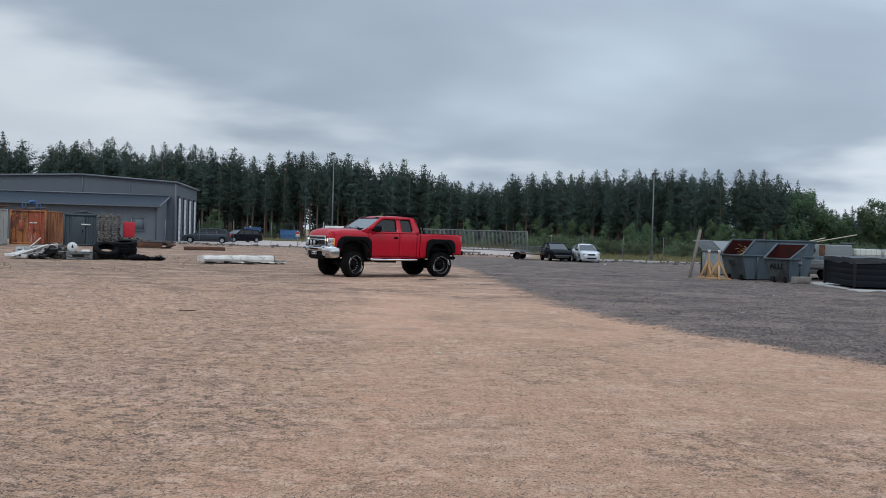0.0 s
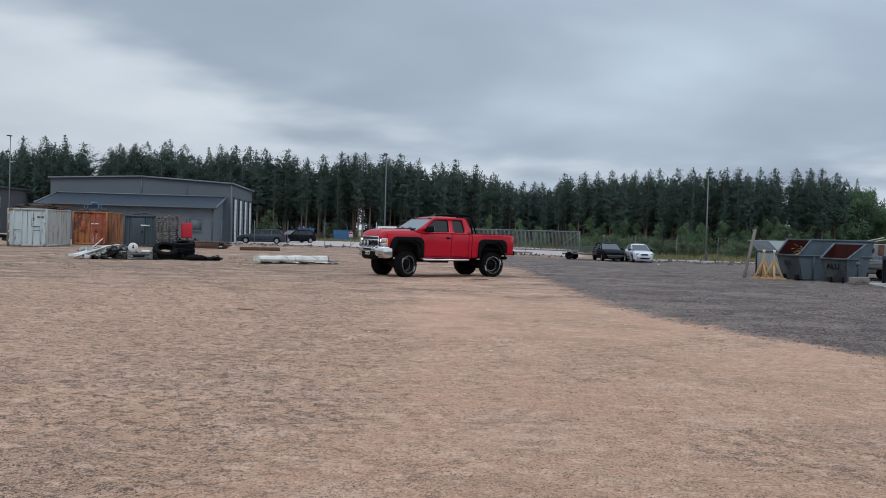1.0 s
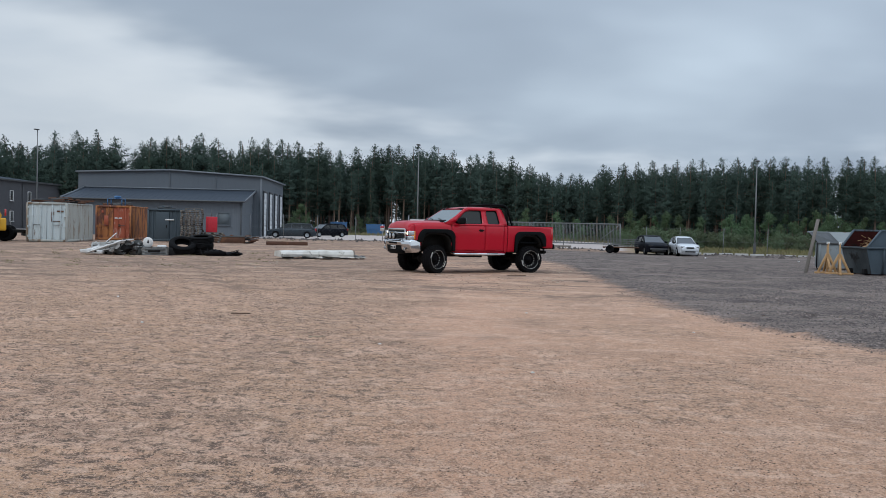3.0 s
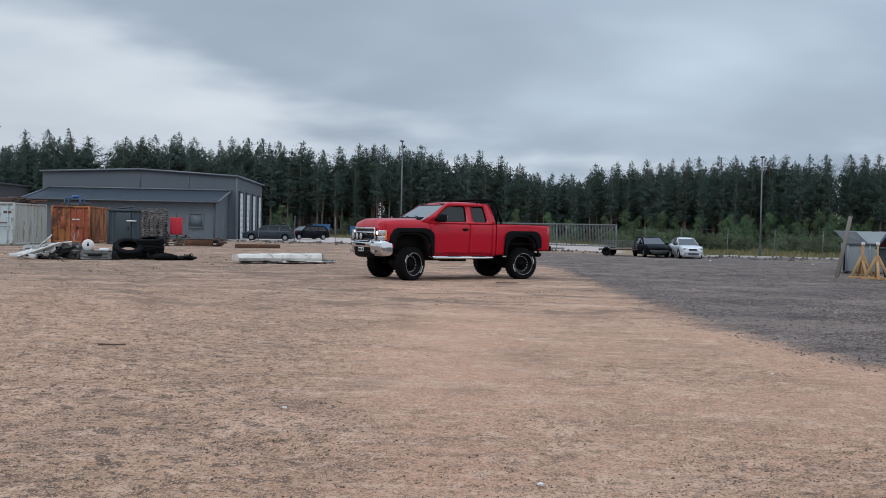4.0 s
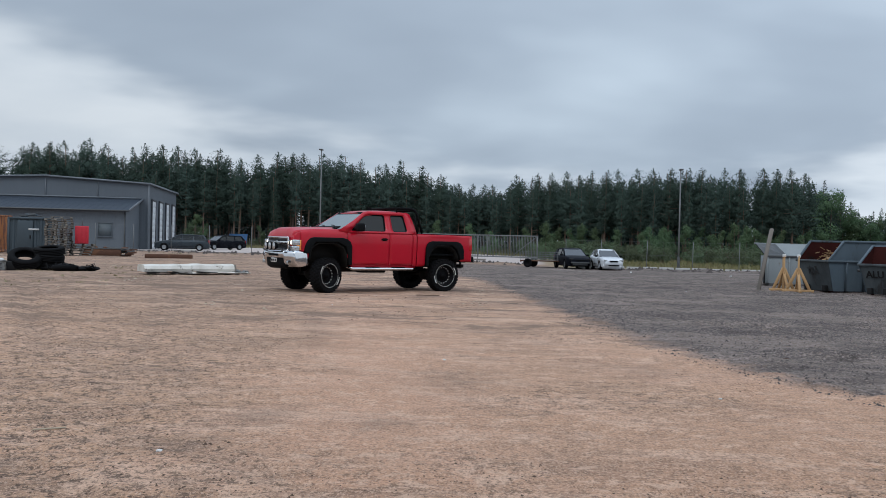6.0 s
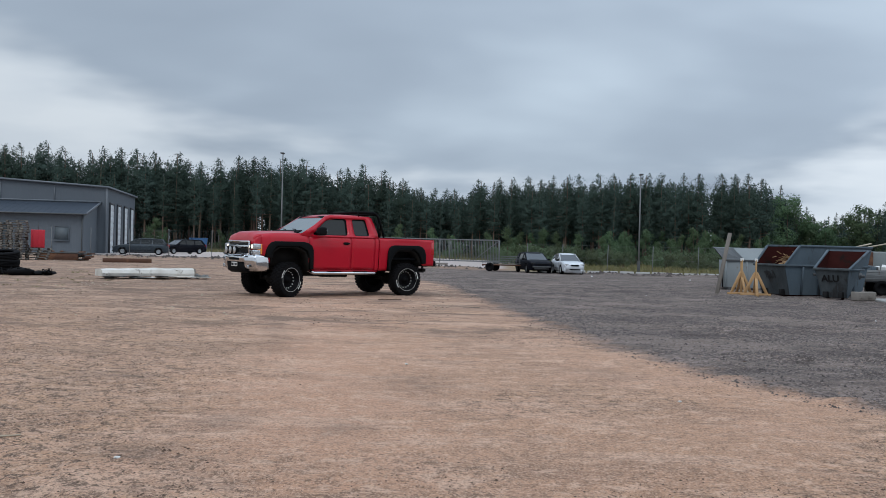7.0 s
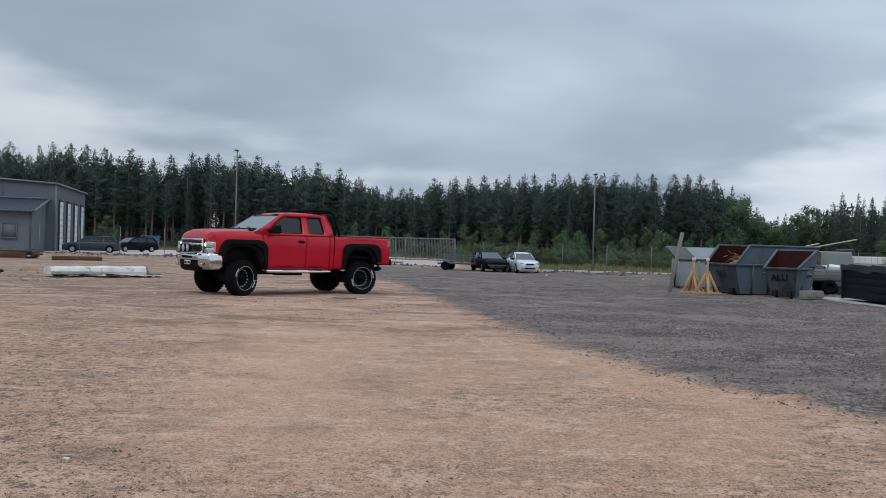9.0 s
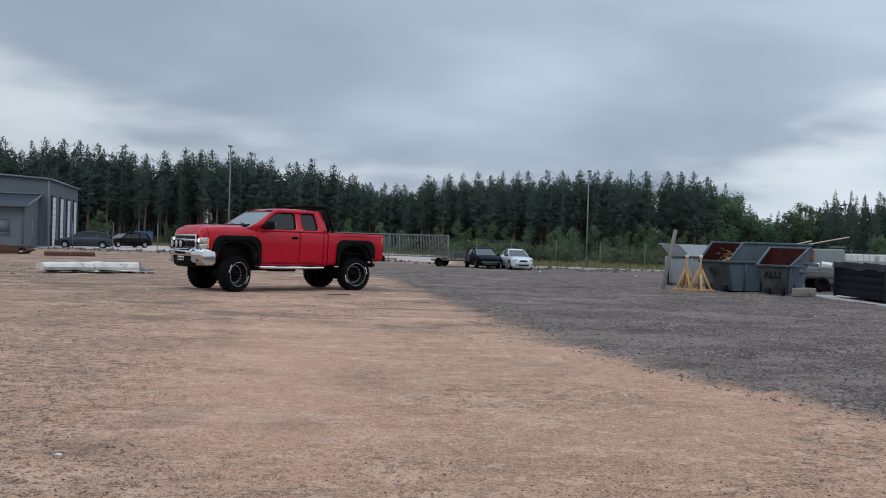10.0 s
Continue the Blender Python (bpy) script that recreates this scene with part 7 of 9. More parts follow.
def steel_store(at):
    c = thing("steel_store_box", at, "slate blue steel storage box with white label", "storage box")
    for a, e, out in (((0, -1.1), (0, 1.1), (-1, 0)), ((0, -1.1), (2.2, -1.1), (0, -1)), ((0, 1.1), (2.2, 1.1), (0, 1)), ((2.2, -1.1), (2.2, 1.1), (1, 0))):
        b = B()
        corrugated(b, a, e, 0.1, 2.2, out, 0.3)
        part("wall_panel", b, M_CONT_SLATE, c, smooth=0)
    b = B()
    for x in (0.0, 2.2):
        for y in (-1.1, 1.1):
            box(b, (x, y, 1.12), (0.12, 0.12, 2.24), bevel=0.01, seg=1)
    for z in (0.07, 2.2):
        for y in (-1.1, 1.1):
            box(b, (1.1, y, z), (2.2, 0.12, 0.12))
        for x in (0, 2.2):
            box(b, (x, 0, z), (0.12, 2.2, 0.12))
    part("corner_frame", b, M_CONT_SLATE, c)
    b = B()
    box(b, (1.1, 0, 2.24), (2.3, 2.3, 0.05))
    part("roof_sheet", b, M_CONT_SLATE, c)
    b = B()
    box(b, (-0.03, 0.15, 1.1), (0.05, 0.9, 1.9), bevel=0.01)
    d = part("door", b, M_CONT_SLATE, c)
    b = B()
    box(b, (-0.065, -0.15, 1.05), (0.03, 0.08, 0.2), bevel=0.01)
    part("handle", b, M_INK, d)
    b = B()
    box(b, (-0.062, -0.35, 1.52), (0.012, 0.62, 0.10))
    part("label_strip", b, M_FRAME_WHITE, c, "white label strip")


x, y = polar(-28.2, 64)
steel_store(pose(x, y, 0, 0, 0, heading(-20)))


def scrap_bundle(name, at, label, n, mats, spread, rng, tall=0.3):
    s = thing(name, at, label, "scrap metal")
    for i in range(n):
        b = B()
        a = rng.uniform(-0.4, 0.4)
        p = Vector((rng.uniform(-spread[0], spread[0]), rng.uniform(-spread[1], spread[1]), 0.06 + tall * i / n))
        d = Vector((math.cos(a), math.sin(a), rng.uniform(-0.04, 0.08))) * rng.uniform(0.5, 1.2) * spread[0]
        beam(b, p - d / 2, p + d / 2, rng.uniform(0.05, 0.16), rng.uniform(0.05, 0.13), 0.008)
        part("scrap_bar", b, mats[i % len(mats)], s)
    return s


rng = random.Random(21)
x, y = polar(-34.9, 60.5)
scrap_bundle("scrap_pile", pose(x, y, 2.42, 0, 0, 5), "rusty steel scraps lying on a white container", 9, (M_RUST, M_STEEL_DARK), (1.0, 0.5), rng, 0.3)
x, y = polar(-33.4, 61.5)
scrap_bundle("scrap_pile", pose(x, y, 2.42, 0, 0, 20), "rusty angle irons lying on a white container", 7, (M_RUST,), (0.9, 0.4), rng, 0.22)
x, y = polar(-34.2, 60.8)
scrap_bundle("scrap_pile", pose(x, y, 2.42, 0, 0, -12), "dark tangled scrap lying on a white container", 12, (M_STEEL_DARK, M_UNDER, M_RUST), (0.8, 0.5), rng, 0.35)
x, y = polar(-30.9, 67.5)
scrap_bundle("scrap_pile", pose(x, y, 2.42, 0, 0, 10), "rusty bars on an orange container", 6, (M_RUST, M_STEEL_DARK), (1.0, 0.5), rng, 0.18)
x, y = polar(-28.1, 65)
scrap_bundle("scrap_pile", pose(x, y, 2.265, 0, 0, 0), "dark scrap sheets on a slate storage box", 6, (M_STEEL_DARK, M_SKIP), (0.8, 0.5), rng, 0.18)


def blue_rack(at):
    r = thing("blue_pallet_frame", at, "small blue steel frame standing on an orange container", "pallet frame")
    b = B()
    for x in (-0.5, 0.5):
        for y in (-0.35, 0.35):
            beam(b, (x, y, 0), (x, y, 0.5), 0.06, 0.06)
    part("legs_frame", b, M_SKIP_BLUE, r)
    for i in range(5):
        q = B()
        box(q, (-0.44 + i * 0.22, 0, 0.5), (0.12, 0.8, 0.04))
        part("slat", q, M_SKIP_BLUE, r)
    b = B()
    lump(b, (0.05, 0, 0.62), 0.26, 0.45, 2, 0.2, rng)
    part("blue_bundle", b, M_SKIP_BLUE, r)


x, y = polar(-31.0, 66.2)
blue_rack(pose(x, y, 2.42, 0, 0, 10))


def build_pallet():
    p = thing("wooden_pallet", pose(0, 0, 0), "grey weathered wooden pallet in a stack", "pallet", "stacked pallets")
    deck = low = None
    for i in range(5):
        b = B()
        box(b, (0, 0, 0.133), (1.2, 0.12, 0.022))
        m = pose(0, -0.34 + i * 0.17, 0)
        deck = shared("deck_board", deck, p, m) if deck else part("deck_board", b, M_PALLET, p, at=m)
    for x in (-0.53, 0, 0.53):
        b = B()
        box(b, (x, 0, 0.112), (0.14, 0.8, 0.02))
        for y in (-0.35, 0, 0.35):
            box(b, (x, y, 0.06), (0.14, 0.12, 0.085))
        part("bearer", b, M_PALLET, p)
    for y in (-0.35, 0, 0.35):
        b = B()
        box(b, (0, 0, 0.011), (1.2, 0.1, 0.022))
        low = shared("bottom_board", low, p, pose(0, y, 0)) if low else part("bottom_board", b, M_PALLET, p, at=pose(0, y, 0))
    return p


PALLET = build_pallet()
laid = []


def pallet(x, y, z, turn, label="grey weathered wooden pallet in a stack"):
    m = pose(x, y, z, 0, 0, turn)
    if laid:
        o = copy_thing(PALLET, m)
    else:
        o = PALLET
        o.matrix_basis = m
    laid.append(o)
    if label != "grey weathered wooden pallet in a stack":
        tagged(o, label, "pallet", "stacked pallets")


for bearing, dist, n, seed in ((-26.75, 60.5, 15, 1), (-26.45, 61.9, 16, 2)):
    q = random.Random(seed)
    x, y = polar(bearing, dist)
    for i in range(n):
        pallet(x + q.uniform(-0.05, 0.05), y + q.uniform(-0.05, 0.05), i * 0.1455, 24 + q.uniform(-2, 2))
x, y = polar(-25.4, 61)
for i in range(5):
    pallet(x + 0.05 * i - 0.05, y, i * 0.1455, 22 + 3 * i, "grey wooden pallet under a red crate")


def red_crate(at):
    c = thing("red_crate", at, "bright red plastic crate standing on pallets", "crate")
    b = B()
    box(b, (0, 0, 0.53), (0.76, 0.7, 1.06), bevel=0.03)
    part("body", b, M_PLASTIC_RED, c)
    for k in range(3):
        q = B()
        box(q, (-0.25 + 0.25 * k, -0.355, 0.53), (0.05, 0.03, 0.98), bevel=0.008)
        part("rib", q, M_PLASTIC_RED, c)
    q = B()
    rod(q, (0.0, 0.2, 1.05), (0.0, 0.2, 1.5), 0.018)
    part("upright_rod", q, M_STEEL_DARK, c)


red_crate(pose(x, y, 5 * 0.1455, 0, 0, 24))
x, y = polar(-24.0, 61.5)
scrap_bundle("steel_beams", pose(x, y, 0, 0, 0, 22), "stack of rusty steel beams on the ground", 12, (M_RUST, M_RUST, M_STEEL_DARK), (1.2, 0.4), rng, 0.45)


def rusty_trough(at):
    t = thing("rusty_trough", at, "long rusty steel trough standing on the sand", "steel trough")
    b = B()
    box(b, (0, -0.28, 0.27), (2.2, 0.05, 0.46), bevel=0.008, seg=1)
    part("side", b, M_RUST, t)
    b = B()
    box(b, (0, 0.28, 0.27), (2.2, 0.05, 0.46), bevel=0.008, seg=1)
    part("side", b, M_RUST, t)
    for s in (-1.1, 0.0, 1.1):
        b = B()
        box(b, (s, 0, 0.24), (0.05, 0.56, 0.42))
        part("end_plate", b, M_RUST, t)
    b = B()
    box(b, (0, -0.315, 0.47), (2.24, 0.03, 0.08), bevel=0.006, seg=1)
    part("rim", b, M_STEEL_DARK, t)
    for i, (px, pz, r) in enumerate(((-0.3, 0.5, 0.14), (0.2, 0.52, 0.1), (-0.7, 0.48, 0.1))):
        b = B()
        lump(b, (px, 0, pz), r, 0.8, 1, 0.3, rng)
        part("rusty_lump", b, M_RUST, t, smooth=0)


rusty_trough(pose(x - 0.1, y - 0.7, 0, 0, 0, 22))
x, y = polar(-22.7, 61.0)
scrap_bundle("scrap_pile", pose(x, y, 0, 0, 0, 40), "small heap of rusty machine parts on sand", 11, (M_RUST, M_STEEL_DARK), (0.6, 0.5), rng, 0.5)


def rusty_frame(at):
    f = thing("rusty_floor_frame", at, "low rusty steel frame lying on the sand", "steel frame")
    for a, b2 in (((-1.3, -0.4, 0.12), (1.3, -0.4, 0.12)), ((-1.3, 0.5, 0.12), (1.3, 0.5, 0.12)), ((-1.3, -0.4, 0.12), (-1.3, 0.5, 0.12)), ((1.3, -0.4, 0.12), (1.3, 0.5, 0.12)), ((0, -0.4, 0.12), (0, 0.5, 0.12))):
        q = B()
        beam(q, a, b2, 0.10, 0.22, 0.008)
        part("rail", q, M_RUST, f)


rusty_frame(pose(-20.6, 54.6, 0, 0, 0, 22))

# ---------------------------------------------------------------- loader and axle


def wheel_loader(at):
    w = thing("wheel_loader", at, "yellow wheel loader with large tyres parked on the yard", "wheel loader")
    b = B()
    prism(b, [(-2.6, 1.0), (-2.7, 1.6), (-2.4, 2.15), (-0.6, 2.35), (-0.5, 1.0)], -0.75, 0.75, bevel=0.08, seg=3)
    part("engine_hood", b, M_YELLOW, w)
    b = B()
    box(b, (-2.75, 0, 1.05), (0.4, 1.7, 0.75), bevel=0.08)
    part("counterweight", b, M_YELLOW, w)
    b = B()
    box(b, (0.3, 0, 1.35), (1.8, 1.5, 0.6), bevel=0.05)
    box(b, (1.6, 0, 1.2), (1.6, 0.9, 0.7), bevel=0.05)
    part("chassis", b, M_YELLOW, w)
    b = B()
    box(b, (0.1, 0, 2.4), (1.25, 1.3, 1.5), bevel=0.06, taper=(0.88, 0.9))
    part("cab_glass", b, M_PANE, w)
    b = B()
    for x in (-0.52, 0.72):
        for y in (-0.62, 0.62):
            beam(b, (x, y, 1.6), (x * 0.9, y * 0.92, 3.15), 0.09, 0.09)
    part("cab_frame", b, M_INK, w)
    b = B()
    box(b, (0.1, 0, 3.2), (1.45, 1.45, 0.14), bevel=0.05)
    part("cab_roof", b, M_YELLOW, w)
    for s in (1, -1):
        b = B()
        prism(b, [(-2.5, 1.55), (-2.4, 1.75), (-0.9, 1.75), (-0.75, 1.5), (-0.85, 1.5), (-0.95, 1.65), (-2.3, 1.65)], *sorted((s * 0.72, s * 1.3)), bevel=0.02)
        part("mudguard", b, M_TRIM, w)
        b = B()
        box(b, (-2.9, s * 0.72, 1.75), (0.1, 0.16, 0.4), bevel=0.02)
        part("tail_light", b, M_TAIL, w)
        b = B()
        box(b, (-0.3, s * 1.0, 0.75), (0.5, 0.3, 0.05), bevel=0.01)
        box(b, (-0.3, s * 1.0, 1.1), (0.45, 0.26, 0.05), bevel=0.01)
        part("step", b, M_YELLOW, w)
        beam(B(), (0, 0, 0), (0, 0, 1), 0.1, 0.1).free()
        b = B()
        beam(b, (1.3, s * 0.45, 1.7), (3.2, s * 0.5, 0.8), 0.16, 0.3, 0.02)
        part("lift_arm", b, M_YELLOW, w)
        for x, nm in ((1.6, "front_wheel"), (-1.6, "rear_wheel")):
            t = B()
            lathe(t, [(0.38, -0.25), (0.60, -0.29), (0.74, -0.27), (0.78, -0.18), (0.79, 0), (0.78, 0.18), (0.74, 0.27), (0.60, 0.29), (0.38, 0.25)], 36)
            for i in range(22):
                for k in (-1, 1):
                    q = B()
                    box(q, (0, k * 0.15, 0.785), (0.11, 0.24, 0.05), (0, 0, 25 * k), bevel=0.006, seg=1)
                    join(t, q, Matrix.Rotation(math.tau * (i + 0.25 * k) / 22, 4, "Y"))
            wh = part(nm, t, M_TYRE, w, at=pose(x, s * 1.02, 0.80, 0, 0, 0 if s > 0 else 180))
            q = B()
            lathe(q, [(0.40, 0.24), (0.37, 0.18), (0.30, 0.08), (0.16, 0.06), (0.15, 0.16), (0.001, 0.17)], 28)
            part("rim", q, M_YELLOW, wh, "yellow rim")
    b = B()
    prism(b, [(3.0, 0.1), (3.9, 0.08), (3.3, 0.6), (3.2, 1.25), (2.95, 1.1)], -1.3, 1.3, bevel=0.01)
    part("bucket", b, M_STEEL_DARK, w)


wheel_loader(pose(-37.6, 44.1, 0, 0, 0, 215))


def axle_set(at):
    a = thing("lorry_axle", at, "black lorry axle with twin tyres lying on the ground", "lorry axle")
    q = B()
    rod(q, (0, -0.9, 0.5), (0, 0.9, 0.5), 0.09, 10)
    lump(q, (0, 0, 0.5), 0.26, 1.0, 2, 0.05)
    part("axle_beam", q, M_UNDER, a)
    for y in (-0.95, 0.95, 0.62, -0.62):
        t = B()
        lathe(t, [(0.29, -0.12), (0.42, -0.14), (0.49, -0.12), (0.5, 0), (0.49, 0.12), (0.42, 0.14), (0.29, 0.12), (0.10, 0.04), (0.001, 0.04)], 28)
        part("tyre", t, M_TYRE, a, at=pose(0, y, 0.5))
    for s in (-1, 1):
        q = B()
        box(q, (1.0, s * 0.42, 0.62), (2.4, 0.09, 0.2), bevel=0.01)
        part("chassis_rail", q, M_UNDER, a)
    q = B()
    box(q, (1.2, 0, 0.5), (0.7, 0.7, 0.4), (0, 8, 5), bevel=0.05)
    part("gearbox", q, M_STEEL_DARK, a)


x, y = polar(-37.4, 60)
axle_set(pose(x, y, 0, 0, 0, heading(62)))

# ---------------------------------------------------------------- scrap heap and tyres on the sand


def loose_tyre(at, R, W, label):
    t = B()
    lathe(t, [(R * 0.58, -W * 0.40), (R * 0.72, -W * 0.5), (R * 0.92, -W * 0.46), (R * 0.99, -W * 0.34), (R * 0.995, -W * 0.24), (R * 0.965, -W * 0.22), (R * 0.965, -W * 0.16), (R, -W * 0.14), (R, -W * 0.03), (R * 0.97, -W * 0.02), (R * 0.97, W * 0.02), (R, W * 0.03), (R, W * 0.14), (R * 0.965, W * 0.16), (R * 0.965, W * 0.22), (R * 0.995, W * 0.24), (R * 0.99, W * 0.34), (R * 0.92, W * 0.46), (R * 0.72, W * 0.5), (R * 0.58, W * 0.40), (R * 0.62, W * 0.3), (R * 0.85, W * 0.2), (R * 0.85, -W * 0.2), (R * 0.62, -W * 0.3), (R * 0.58, -W * 0.40)], 32, "z")
    o = finish("old_tyre", t, M_TYRE, smooth=40)
    o.matrix_basis = at
    return tagged(o, label, "tyre", "heap of old tyres")


tx, ty = polar(-27.9, 38.0)
loose_tyre(pose(tx - 0.20, ty - 0.2, 0.42, 27, 10, 12), 0.60, 0.36, "large black lorry tyre lying tilted on sand")
loose_tyre(pose(tx + 0.38, ty + 0.45, 0.70, 7, -5, 40), 0.55, 0.3, "worn black tyre lying on another tyre")
loose_tyre(pose(tx + 0.34, ty + 0.5, 0.17, 0, 0, 40), 0.56, 0.34, "worn black tyre lying flat in a heap")
loose_tyre(pose(tx + 0.40, ty + 0.42, 0.46, 4, 6, 10), 0.54, 0.26, "worn black tyre in the middle of a heap")
bx, by = polar(-25.9, 37.2)


def rubber_scraps(at):
    s = thing("rubber_scrap", at, "torn black tyre rubber and hoses on sand", "rubber scrap")
    q = random.Random(4)
    for i in range(16):
        b = B()
        a, r = q.uniform(0, math.tau), q.uniform(0.12, 0.3)
        c = Vector((q.uniform(-0.8, 0.75), q.uniform(-0.3, 0.3), 0.06))
        w = q.uniform(1.5, 4.0)
        pts = [c + Vector((r * math.cos(a + w * k / 6), 0.5 * r * math.sin(a + w * k / 6), 0.02 + 0.22 * q.random() * math.sin(math.pi * k / 6))) for k in range(7)]
        tube(b, [(v.x, v.y, max(0.03, v.z)) for v in pts], q.uniform(0.014, 0.04), 6)
        part("rubber_strip", b, M_TYRE, s)
    for k in range(2):
        b = B()
        lump(b, (0.35 + 0.3 * k, 0.1, 0.08), 0.26, 0.4, 2, 0.25, q)
        part("torn_carcass", b, M_TYRE, s, smooth=0)
    b = B()
    lump(b, (-0.2, 0, 0.12), 0.45, 0.35, 2, 0.15, q)
    part("torn_carcass", b, M_TYRE, s)


rubber_scraps(spot(bx, by, 20))


def scrap_heap(at):
    s = thing("scrap_heap", at, "heap of white car bumpers, pipes and crumpled grey sheets", "scrap heap")
    q = random.Random(9)
    b = B()
    prism(b, [(-0.75, 0.02), (-0.8, 0.16), (-0.4, 0.30), (0.3, 0.52), (0.78, 0.60), (0.80, 0.52), (0.3, 0.40), (-0.3, 0.12)], -0.2, 0.2, bevel=0.03)
    part("bumper_shell", b, M_WHITEMETAL, s, "white plastic bumper shell", at=pose(-0.3, -0.15, 0.02, 8, 0, 6))
    b = B()
    prism(b, [(-0.5, 0.02), (-0.55, 0.15), (-0.1, 0.24), (0.4, 0.2), (0.4, 0.05)], -0.22, 0.22, bevel=0.04)
    part("lamp_panel", b, M_WHITEMETAL, s, "broken white front panel", at=pose(-0.75, -0.3, 0, 0, 5, -12))
    for k in range(3):
        b = B()
        lump(b, (-0.85 + 0.2 * k, -0.53, 0.13), 0.06, 0.8, 1, 0.05, q)
        part("dark_socket", b, M_INK, s)
    b = B()
    beam(b, (-0.75, 0, 0.05), (0.15, 0.1, 0.92), 0.12, 0.04, 0.005)
    part("white_bar", b, M_WHITEMETAL, s)
    for a, e2, w in (((-1.0, -0.5, 0.08), (0.45, -0.35, 0.62), 0.22), ((-0.9, -0.45, 0.05), (0.1, -0.3, 0.30), 0.16), ((-0.2, -0.4, 0.5), (0.9, -0.3, 0.66), 0.10)):
        b = B()
        beam(b, a, e2, w, 0.06, 0.02)
        part("bumper_strip", b, M_WHITEMETAL, s, "long white bumper strip")
    b = B()
    beam(b, (-0.1, 0.2, 0.45), (0.75, 0.15, 0.68), 0.08, 0.05, 0.005)
    part("grey_bar", b, M_GREYSHEET, s)
    for c, r, m, nm in (((0.55, 0.1, 0.25), 0.34, M_INK, "black_sack"), ((0.25, 0.3, 0.2), 0.3, M_STEEL_DARK, "dark_panel"), ((0.95, 0.1, 0.26), 0.36, M_GREYSHEET, "crumpled_sheet"), ((1.2, 0.05, 0.20), 0.32, M_GREYSHEET, "crumpled_sheet"), ((-0.2, 0.3, 0.15), 0.3, M_UNDER, "dark_part")):
        b = B()
        lump(b, c, r, 0.85, 2, 0.22, q)
        part(nm, b, m, s, smooth=0)
    for i in range(34):
        b = B()
        x = q.uniform(-0.75, 1.45)
        top = 0.62 - 0.22 * abs(x - 0.35)
        c = Vector((x, q.uniform(-0.45, 0.3), q.uniform(0.08, top)))
        w, hh = q.uniform(0.07, 0.24), q.uniform(0.05, 0.2)
        ring = [c + Vector((sx * w + q.uniform(-0.06, 0.06), q.uniform(-0.14, 0.14), max(-c.z + 0.02, sz * hh + q.uniform(-0.05, 0.05)))) for sx, sz in ((-1, -1), (0.1, -1.2), (1, -0.8), (1.1, 0.5), (0.2, 1.2), (-1, 1))]
        hub = b.verts.new(c + Vector((0, q.uniform(-0.08, 0.08), 0)))
        vs = [b.verts.new(v) for v in ring]
        for k in range(6):
            b.faces.new((hub, vs[k], vs[(k + 1) % 6]))
        bmesh.ops.solidify(b, geom=list(b.faces), thickness=0.012)
        part("bent_sheet", b, (M_GREYSHEET, M_WHITEMETAL, M_GREYSHEET, M_GREYSHEET, M_STEEL_DARK, M_WHITEMETAL)[i % 6], s, smooth=0)
    for i in range(24):
        b = B()
        p = Vector((q.uniform(-1.0, 1.3), q.uniform(-0.5, 0.4), 0.04 + q.uniform(0, 0.35)))
        d = Vector((q.uniform(-0.5, 0.5), q.uniform(-0.3, 0.3), q.uniform(-0.15, 0.15)))
        beam(b, p - d / 2, p + d / 2, 0.05, 0.02)
        part("scrap_strip", b, (M_GREYSHEET, M_WHITEMETAL, M_RUST, M_UNDER)[i % 4], s)


sx, sy = polar(-32.7, 38.3)
scrap_heap(spot(sx, sy, 26))


def cable_reel(at):
    r = thing("white_reel", at, "white round drum with a dark hub on scrap", "cable reel")
    b = B()
    lathe(b, [(0.05, -0.12), (0.30, -0.12), (0.31, -0.10), (0.31, 0.10), (0.30, 0.12), (0.05, 0.12)], 28)
    part("drum", b, M_FRAME_WHITE, r)
    b = B()
    lathe(b, [(0.001, -0.135), (0.06, -0.13), (0.07, -0.11)], 16)
    box(b, (0, -0.13, 0.08), (0.05, 0.02, 0.16))
    part("hub", b, M_INK, r)


rx_, ry_ = polar(-30.55, 37.62)
cable_reel(spot(rx_, ry_, 28, 0.55) @ Matrix.Diagonal((0.7, 0.7, 0.7, 1)))


def metal_bin(at):
    m = thing("metal_bin", at, "dented grey galvanised metal bin lying in scrap", "metal bin")
    q = random.Random(31)
    b = B()
    box(b, (0, 0, 0.17), (1.10, 0.55, 0.34), bevel=0.03)
    bmesh.ops.subdivide_edges(b, edges=list(b.edges), cuts=3, use_grid_fill=True)
    for v in b.verts:
        v.co += Vector((q.uniform(-0.02, 0.02), q.uniform(-0.025, 0.025), q.uniform(-0.012, 0.02)))
    part("body", b, M_GREYSHEET, m, smooth=0)
    b = B()
    lathe(b, [(0.20, 0.0), (0.21, 0.05), (0.16, 0.09), (0.001, 0.10)], 20, "z", (0.28, 0.05, 0.34))
    part("lid", b, M_WHITEMETAL, m, "round pale lid")
    for z in (0.10, 0.25):
        b = B()
        box(b, (0.0, -0.29, z), (0.85, 0.02, 0.04), bevel=0.005)
        part("rib", b, M_STEEL_DARK, m)
    # flat black strip between the ribs, drawing a recess by its shade
    b = B()
    box(b, (-0.05, -0.285, 0.175), (0.5, 0.012, 0.10))
    part("dark_recess", b, M_UNDER, m)


